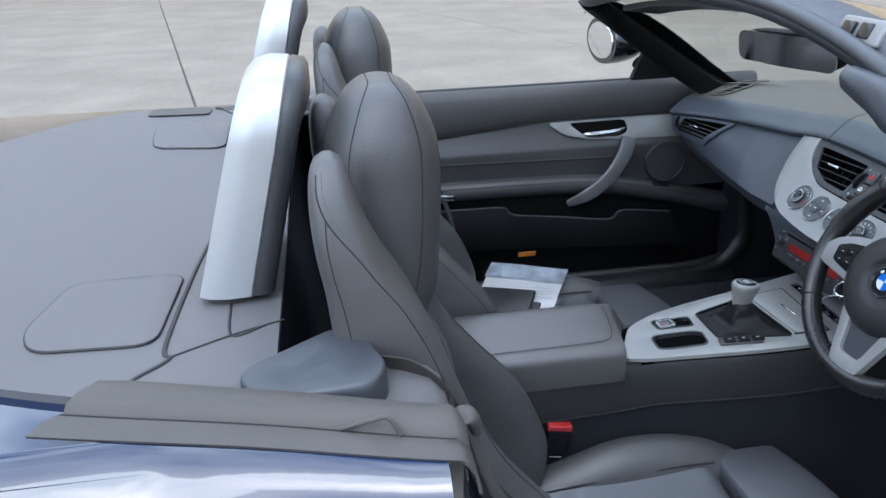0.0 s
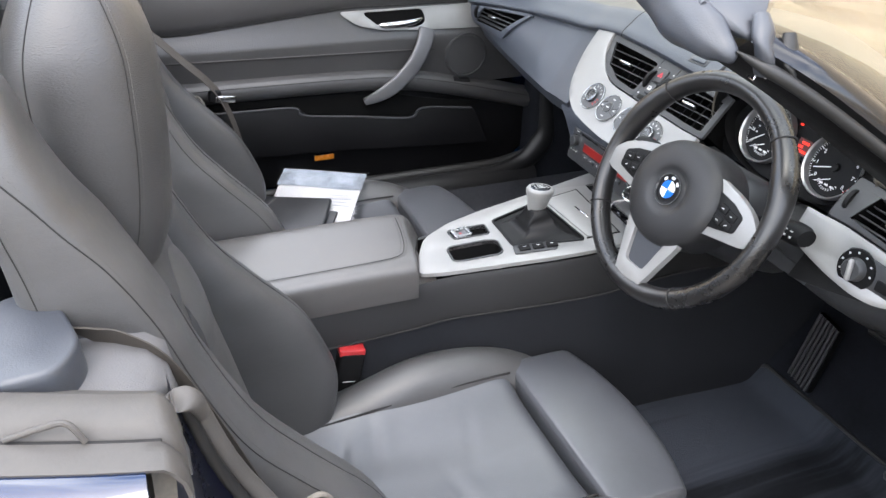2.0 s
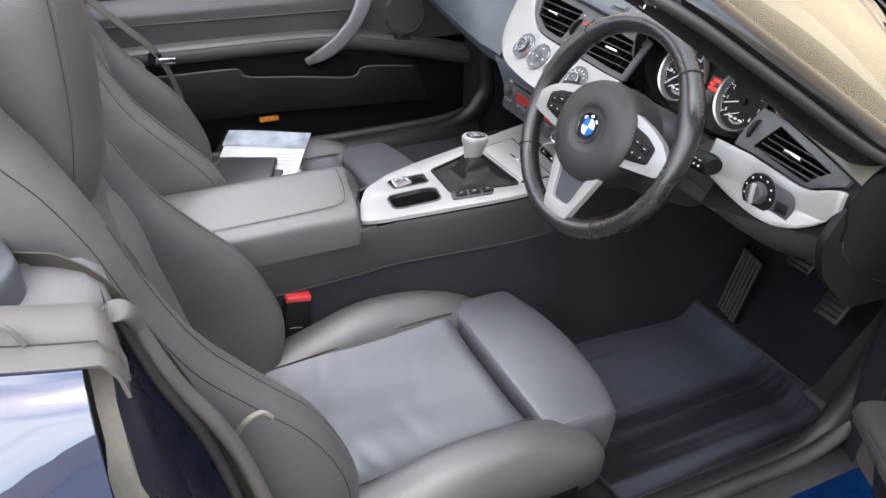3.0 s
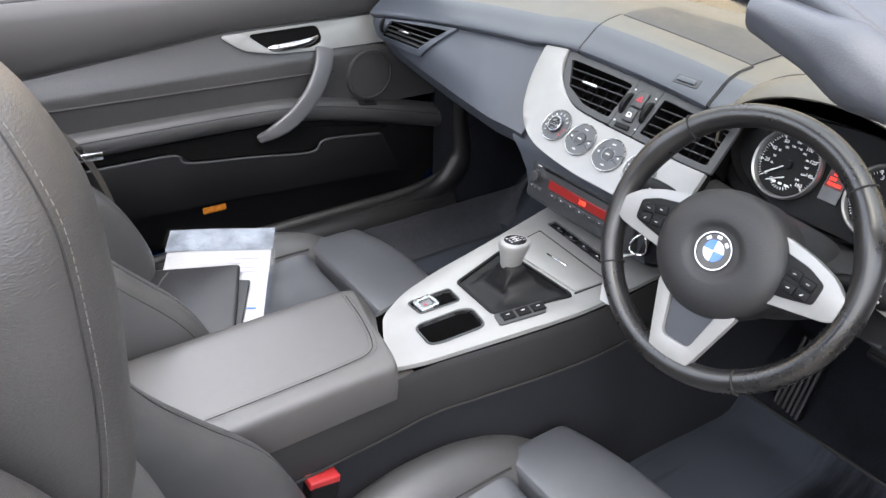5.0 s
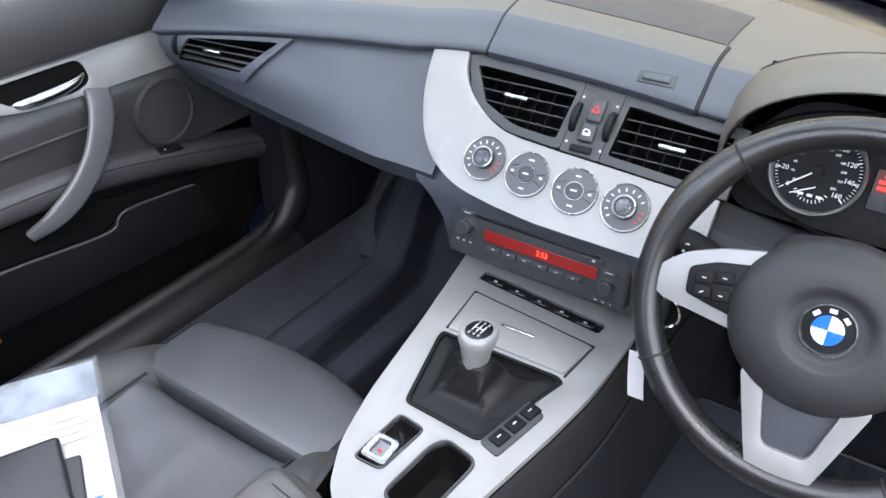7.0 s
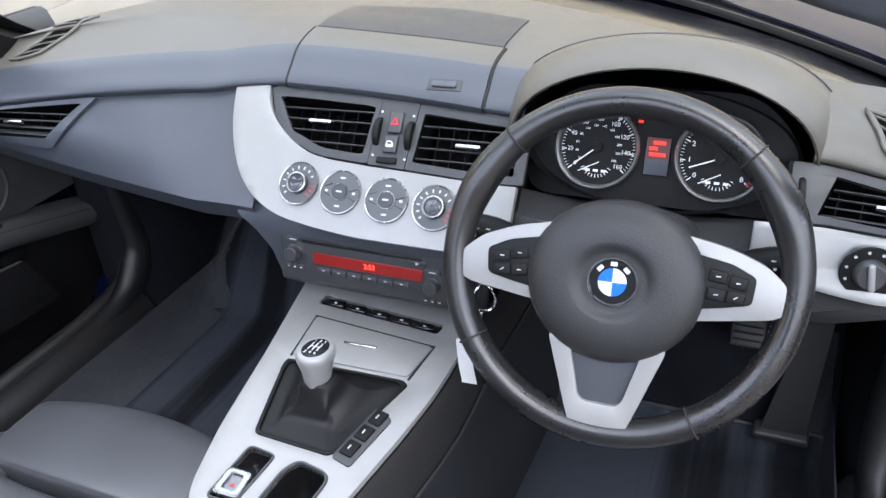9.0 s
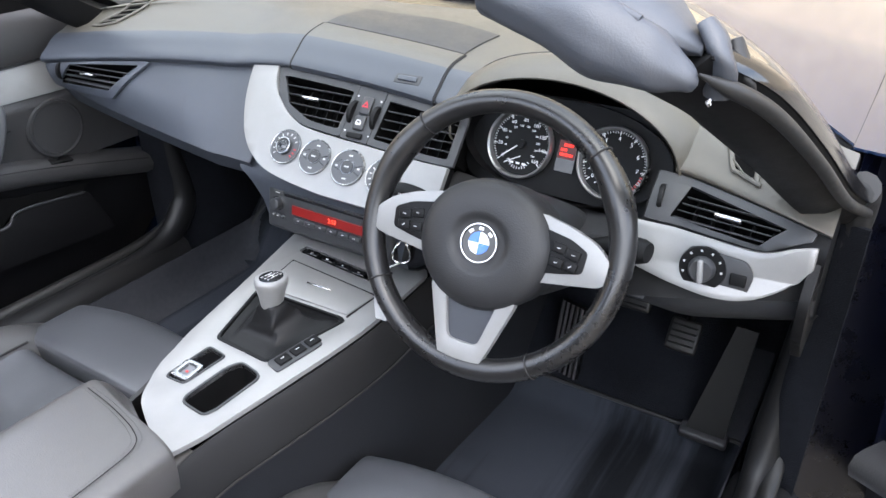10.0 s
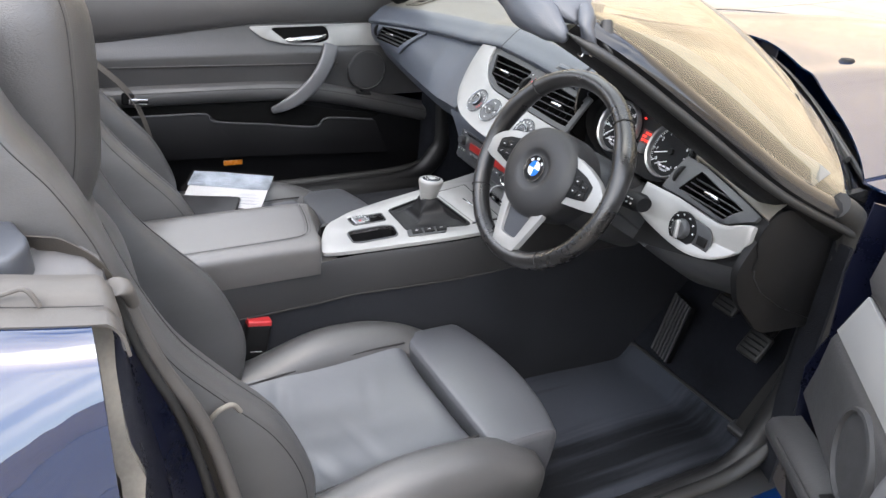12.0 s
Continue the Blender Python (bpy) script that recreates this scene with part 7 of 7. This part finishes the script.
for s in (-1, 1):
    rows = []
    for a in range(61):
        x = -0.712 - 1.438 * a / 60
        zr, q, zb = (rail_z(x, s) if x > -1.5 else curve1(-x, [1.5, 1.85, 2.15], [rail_z(-1.5, s), 0.87, 0.84])), max(0.690, rail_y(max(x, -1.8)) + 0.070), arch(x, -1.13)
        n = 1 - 0.05 * max(0, (-x - 1.7) / 0.45) ** 2
        rows.append([Vector((x, s * y * n, z)) for y, z in ((q, zr - 0.004), (q + 0.012, zr - 0.006), (q + 0.035, zr - 0.028), (max(q + 0.05, 0.825), zr - 0.10), (0.852, zr - 0.20), (0.868, zb + (0.66 - zb) * 0.7), (0.868, zb + (0.66 - zb) * 0.35), (0.860, zb))])
    quarter = part("quarter_panel", thick(loft(rows), 0.004), PAINT, car, "glossy blue rear quarter panel", 60)
    xs = [-0.70 - 0.33 * k / 24 for k in range(25)]
    ends = ((-0.686, 0.034), (-0.689, 0.014), (-0.695, 0.004))
    def rolled(prof):
        """The rail's rows, its front end rolling down over the jamb."""
        return [[p - Vector((0, 0, d)) for p in rail_row(x, prof)] for x, d in ends] + [rail_row(x, prof) for x in xs]
    def rail_row(x, prof):
        return [Vector((x - 0.055 * (y / 0.083) * (-0.70 - x) / 0.33, s * (rail_y(x) + 0.85 * y), rail_z(x, s) + z)) for y, z in prof]
    part("rail_trim", thick(loft(rolled(((-0.030, -0.010), (-0.006, 0.004), (0.006, 0.012), (0.030, 0.012), (0.042, 0.006), (0.048, -0.004)))), 0.004), RAIL, quarter, "grey rubber rail trim", 60)
    part("rail_groove", tube([rail_row(x, ((0.050, -0.004),))[0] for x in xs], 0.004, 6), SEAM, quarter)
    part("rail_strip", thick(loft(rolled(((0.050, -0.006), (0.053, 0.001), (0.068, 0.002), (0.083, -0.002)))), 0.003), RAIL, quarter, "flat grey waist strip", 60)
    # jamb behind the door
    jamb = []
    for z in [0.886 - 0.618 * k / 24 for k in range(25)]:
        f = (0.868 - z) / 0.6
        o = 0.10 * min(1, (0.868 - z) / 0.3)
        xi = -curve1(-z, [-0.87, -0.77, -0.70, -0.54, -0.26], [0.692, 0.662, 0.630, 0.590, 0.560])
        mid = -0.690 + 0.02 * f
        jamb.append([Vector((-0.712, s * (0.752 + o), z)), Vector((-0.700 + 0.01 * f, s * (0.748 + o), z)), Vector((mid, s * (0.728 + 0.7 * o), z)), Vector((mid + (xi - mid) * 0.3, s * 0.715, z)), Vector((mid + (xi - mid) * 0.35, s * 0.695, z)), Vector((mid + (xi - mid) * 0.8, s * 0.668, z)), Vector((xi, s * 0.652, z - 0.03)), Vector((xi - 0.02, s * 0.638, z - 0.05))])
    part("door_jamb", loft([r[1:] for r in jamb]), JAMB, quarter, "blue door jamb, colour darkened for shade", 30)
    wob = [[p + min(1, i / 5) * Vector((0.005 * math.sin(i * 1.1 + k) + 0.003 * math.sin(i * 2.3), s * 0.005 * math.sin(i * 0.9 + 2 * k), 0)) for k, p in enumerate(r[:4])] for i, r in enumerate(jamb)]
    part("jamb_edge", loft([[r[0], r[0].lerp(r[1], 0.5) + Vector((0.004, 0, 0)), r[1] + Vector((0.004, s * 0.003, 0)), r[1].lerp(r[2], 0.3) + Vector((0.001, s * 0.002, 0))] for r in wob]), SEAL, quarter, "dusty weathered jamb seal", 60)
    part("jamb_seal", tube([r[5] + Vector((0.003, 0, 0)) for r in jamb[1:]], 0.006, 10), RUBBER, quarter, "black rubber door seal")
    part("jamb_strip", tube([r[6] + Vector((0.014, s * 0.004, 0.012)) for r in jamb[1:]], 0.009, 12), RAIL, quarter, "dusty inner trim edge")
    part("rail_clip", tube(spline([Vector((-0.800, s * 0.722, rail_z(-0.80, s) + 0.002)), Vector((-0.772, s * 0.732, rail_z(-0.77, s) + 0.014)), Vector((-0.757, s * 0.738, rail_z(-0.76, s) + 0.018)), Vector((-0.748, s * 0.742, rail_z(-0.75, s) + 0.002))], 12), 0.0023, 8), RAIL, quarter, "small bent plastic rail clip")
    # corner piece between the deck and the rail
    part("corner_trim", thick(loft([[Vector((x, s * (0.53 + (rail_y(x) - 0.525) * j / 10), (deck_z(-0.82, s * 0.62) if s > 0 else 0.884) - 0.002 - dz)) for j in range(11)] for x, dz in ((-0.87, 0.006), (-0.80, 0.0), (-0.73, 0.002), (-0.705, 0.008), (-0.690, 0.024), (-0.684, 0.06))]), 0.004), DECK, quarter, "grey trim behind the seat shoulder", 60)
    # seal corner
    part("seal_corner", loft(smooth_rows([[Vector((-0.69 + x, s * (0.700 + y), 0.866 + z + (rail_z(-0.70, s) - 0.880))) + Vector((0.011 * r * math.cos(t), 0.013 * r * math.sin(t), 0.007 * r * math.sin(t))) for t in [k / 14 * math.tau for k in range(14)]] for x, y, z, r in ((-0.004, 0.0, -0.002, 0.45), (0.004, 0.0, 0.001, 0.70), (0.011, -0.003, -0.002, 0.75), (0.016, -0.008, -0.011, 0.7), (0.020, -0.014, -0.026, 0.6))], 24), True, True), RAIL, quarter, "rubber seal corner", 80)
    # door sill
    hz = 0.06 if s > 0 else 0.0
    sill = part("door_sill", loft([[Vector((x, s * y, z)) for y, z in ((0.66, 0.14), (0.67, 0.25 + hz), (0.685, 0.275 + hz), (0.72, 0.285 + hz), (0.755, 0.280 + hz), (0.78, 0.265), (0.83, 0.25), (0.85, 0.20), (0.845, 0.12), (0.70, 0.10))] for x in [-0.60 + 0.98 * k / 20 for k in range(21)]]), PAINT, car, "dark blue door sill")
    part("sill_trim", thick(loft([[Vector((x, s * y, z)) for y, z in ((0.650, 0.240 + hz), (0.652, 0.262 + hz), (0.662, 0.284 + hz), (0.683, 0.295 + hz), (0.72, 0.297 + hz), (0.745, 0.292 + hz), (0.765, 0.270 + hz))] for x in [-0.60 + 0.98 * k / 20 for k in range(21)]]), 0.003), SILL_TRIM, sill, "dark grey sill trim")
    slope = ((0.585, 0.222), (0.615, 0.236), (0.638, 0.268), (0.650, 0.262 + hz)) if s > 0 else ((0.60, 0.139), (0.638, 0.150), (0.646, 0.19), (0.650, 0.262 + hz))
    part("sill_carpet", thick(loft([[Vector((x, s * y, max(z, floor_z(x, s * y) + 0.018))) for y, z in slope] for x in [-0.60 + 1.28 * k / 30 for k in range(31)]]), 0.003), SIDE_CARPET, sill, "charcoal carpet along the sill", 80)
    # front of the door opening: seal from sill to pillar
    path = spline([Vector((x, s * y, z)) for x, y, z in ((-0.55, 0.715, 0.295 + hz), (0.10, 0.715, 0.295 + hz), (0.30, 0.715, 0.302 + hz), (0.40, 0.715, 0.36 + hz * 0.6), (0.425, 0.718, 0.46), (0.405, 0.722, 0.58), (0.395, 0.726, 0.70), (0.385, 0.728, 0.80), (0.33, 0.726, 0.84))], 50)
    part("opening_seal", tube(path, [0.014 + 0.008 * ease((k - 22) / 10) for k in range(50)], 12), RUBBER, sill, "black rubber door opening seal")
    kick = spline([Vector((x, s * y, z)) for x, y, z in ((-0.50, 0.690, 0.268 + hz), (-0.20, 0.690, 0.270 + hz), (0.10, 0.690, 0.273 + hz), (0.26, 0.690, 0.276 + hz), (0.35, 0.692, 0.300 + hz), (0.40, 0.694, 0.37 + hz * 0.6), (0.420, 0.697, 0.46), (0.410, 0.700, 0.58), (0.402, 0.702, 0.70), (0.40, 0.704, 0.80))], 40)
    part("opening_trim", tube(kick, [0.024 + 0.010 * math.exp(-((k - 22) / 6) ** 2) - 0.012 * ease((k - 28) / 9) for k in range(40)], 18, up=Vector((0, 1, 0)), flat=0.8), SILL_TRIM, sill, "smooth black kick trim beside the footwell", 80)
    part("hinge_panel", loft([[Vector((x, s * y, z)) for x, y in ((0.42, 0.715), (0.455, 0.725), (0.50, 0.735), (0.53, 0.78), (0.55, 0.86))] for z in (0.14, 0.35, 0.6, 0.85)]), JAMB, sill, "blue front door pillar, colour darkened for shade")
    end = rounded([(0.215, 0.835), (0.165, 0.745), (0.185, 0.690), (0.26, 0.615), (0.43, 0.60), (0.43, 0.85)] if s < 0 else [(0.26, 0.845), (0.225, 0.790), (0.26, 0.735), (0.45, 0.725), (0.45, 0.86)], 0.02, 5)
    part("end_panel", plate(end, [], 0.012, Matrix(((1, 0, 0, 0), (0, 0, s, s * 0.700), (0, 1, 0, 0), (0, 0, 0, 1))), bevel=0.003), PLASTIC, dashboard, "black dashboard end panel")
    # belt outlet cover and belt
    g = bmesh.new()
    ol = rounded([(-0.905, 0.602), (-0.800, 0.545), (-0.770, 0.562), (-0.748, 0.640), (-0.765, 0.676), (-0.875, 0.668)], 0.026, 7)
    def cover_row(f, h):
        return [Vector((-0.82 + (x + 0.82) * f, s * (0.612 + (y - 0.612) * f), deck_z(x, s * y) - 0.004 + h * (0.62 + 0.38 * ease((x + 0.92) / 0.16)))) for x, y in ol]
    loft([cover_row(f, h) for f, h in ((1.02, 0.0), (1.0, 0.024), (0.99, 0.030), (0.965, 0.033), (0.92, 0.034), (0.6, 0.035), (0.3, 0.035))], True, True, g)
    cover = part("belt_cover", g, TRIM_BLUE, car, "blue grey seat belt outlet cover", 60)
    part("cover_pin", rbox((0.014, 0.010, 0.006), 0.002, Matrix.Translation((-0.781, s * 0.572, deck_z(-0.781, s * 0.572) + 0.032))), WHITE_INK, cover)
    run = [(-0.765, 0.600, 0.900), (-0.740, 0.606, 0.893), (-0.705, 0.612, 0.855), (-0.66, 0.618, 0.74), (-0.62, 0.615, 0.60), (-0.55, 0.62, 0.36), (-0.54, 0.62, 0.28)]
    if s > 0:
        run = [(-0.765, 0.600, 0.940), (-0.735, 0.610, 0.925), (-0.67, 0.630, 0.86), (-0.58, 0.640, 0.76), (-0.50, 0.645, 0.66), (-0.46, 0.640, 0.50), (-0.45, 0.630, 0.32)]
    part("belt_webbing", thick(loft([[Vector((x, s * y, z)) + Vector((0.022 * w, s * 0.010 * w, 0) if s < 0 else (0.006 * w, 0.021 * w, 0)) for w in (-1, 0, 1)] for x, y, z in spline(run, 40)]), 0.0015), WEB, cover, "dark seat belt webbing")
    if s > 0:
        part("belt_tongue", rbox((0.050, 0.006, 0.016), 0.003, Matrix.Translation((-0.492, 0.636, 0.658)) @ pose(0, 0, 0, 0, 8, 12)), CHROME, cover, "chrome belt tongue")
        part("tongue_grip", rbox((0.030, 0.014, 0.030), 0.005, Matrix.Translation((-0.516, 0.640, 0.666)) @ pose(0, 0, 0, 0, 8, 12)), PLASTIC, cover)
part("boot_lid", thick(loft([[Vector((x, y, 0.905 - 0.03 * (y / 0.7) ** 2 - 0.10 * max(0, -x - 1.7))) for y in [-0.72 + 1.44 * j / 24 for j in range(25)]] for x in [-1.69 - 0.45 * i / 8 for i in range(9)]]), 0.006), PAINT, car, "dark blue boot lid")
part("rear_bumper", thick(loft([[Vector((-2.14 - 0.06 * (1 - (y / 0.86) ** 2) + 0.01 * j, y, 0.86 - 0.13 * j)) for j in range(6)] for y in [-0.86 + 1.72 * k / 24 for k in range(25)]]), 0.006), PAINT, car, "dark blue rear bumper")
part("underbody", rbox((4.0, 1.5, 0.06), 0.02, pose(-0.05, 0, 0.085)), PLASTIC, car, "black underbody")
for x in (1.36, -1.13):
    for s in (-1, 1):
        wmx = Matrix.Translation((x, s * 0.76, GROUND + 0.315)) @ pose(0, 0, 0, 90)
        tyre = part("wheel", lathe([(0.20, -0.10), (0.29, -0.105), (0.312, -0.085), (0.315, 0), (0.312, 0.085), (0.29, 0.105), (0.20, 0.10)], wmx, 48), RUBBER, car, "black road wheel")
        part("rim", lathe([(0.03, -0.085), (0.19, -0.075), (0.215, -0.10), (0.215, 0.10), (0.19, 0.075), (0.03, 0.085)], wmx, 40), SILVER, tyre, "silver alloy rim")

# ---- loose things on the passenger seat ----

pouch = thing("document_pouch", "clear plastic document pouch of printed white papers on the passenger seat", "document pouch")
PU, PV = Vector((0.858, -0.512, 0.03)).normalized(), Vector((-0.51, -0.80, -0.30))
PV = (PV - PU * PV.dot(PU)).normalized()
PM = Matrix((PU, -PV, PU.cross(-PV))).transposed().to_4x4()
PM.translation = Vector((-0.364, 0.683, 0.434)) + PU * 0.118 + PV * 0.162 + PU.cross(-PV) * 0.010


def leaf(w, h, cx, cy, z, wave):
    return thick(loft([[PM @ Vector((cx + w * (i / 14 - 0.5), cy + h * (j / 14 - 0.5), z + wave * (math.sin(6.2 * i / 14 + j * 0.4) + 0.6 * math.sin(j * 0.9)))) for j in range(15)] for i in range(15)]), 0.0008)


part("paper", leaf(0.215, 0.27, 0.0, -0.025, 0.0, 0.0012), PAPER, pouch, "white printed sheet")
part("print_block", leaf(0.222, 0.062, 0.0, 0.128, 0.0015, 0.0012), PRINT, pouch, "grey blue printed picture band")
for k in range(4):
    part("print_line", rbox((0.05 + 0.02 * (k % 2), 0.0014, 0.0004), 0, PM @ pose(0.06, 0.07 - 0.012 * k, 0.0035), 1), PRINT, pouch)
part("print_mark", rbox((0.018, 0.004, 0.0004), 0, PM @ pose(0.083, -0.06, 0.0035), 1), BADGE_BLUE, pouch)
part("film", leaf(0.236, 0.325, 0.0, 0.0, 0.005, 0.0012), FILM, pouch, "clear plastic sleeve")
WALLET = material("smooth black wallet leather", (0.020, 0.020, 0.021), 0.36, vary=0.2, scale=9, bump=0.05, bump_scale=300, voronoi=True)
wallet = thing("document_wallet", "black leather document wallet lying on the papers", "wallet")
WP = PM @ pose(-0.028, -0.075, 0.018, 0, 0, 3)
part("cover", rbox((0.175, 0.22, 0.016), 0.007, WP), WALLET, wallet, "black leather cover")
part("booklet", rbox((0.15, 0.21, 0.008), 0.003, PM @ pose(-0.004, -0.095, 0.008, 0, 0, -2)), PLASTIC_MID, wallet, "dark booklet under the cover")
part("spine_seam", tube(spline([WP @ Vector(p) for p in ((-0.052, 0.098, 0.0085), (-0.066, 0.07, 0.0085), (-0.073, 0.02, 0.0085), (-0.074, -0.09, 0.0085))], 20), 0.0013, 6), STITCH, wallet, "pale curved stitching")
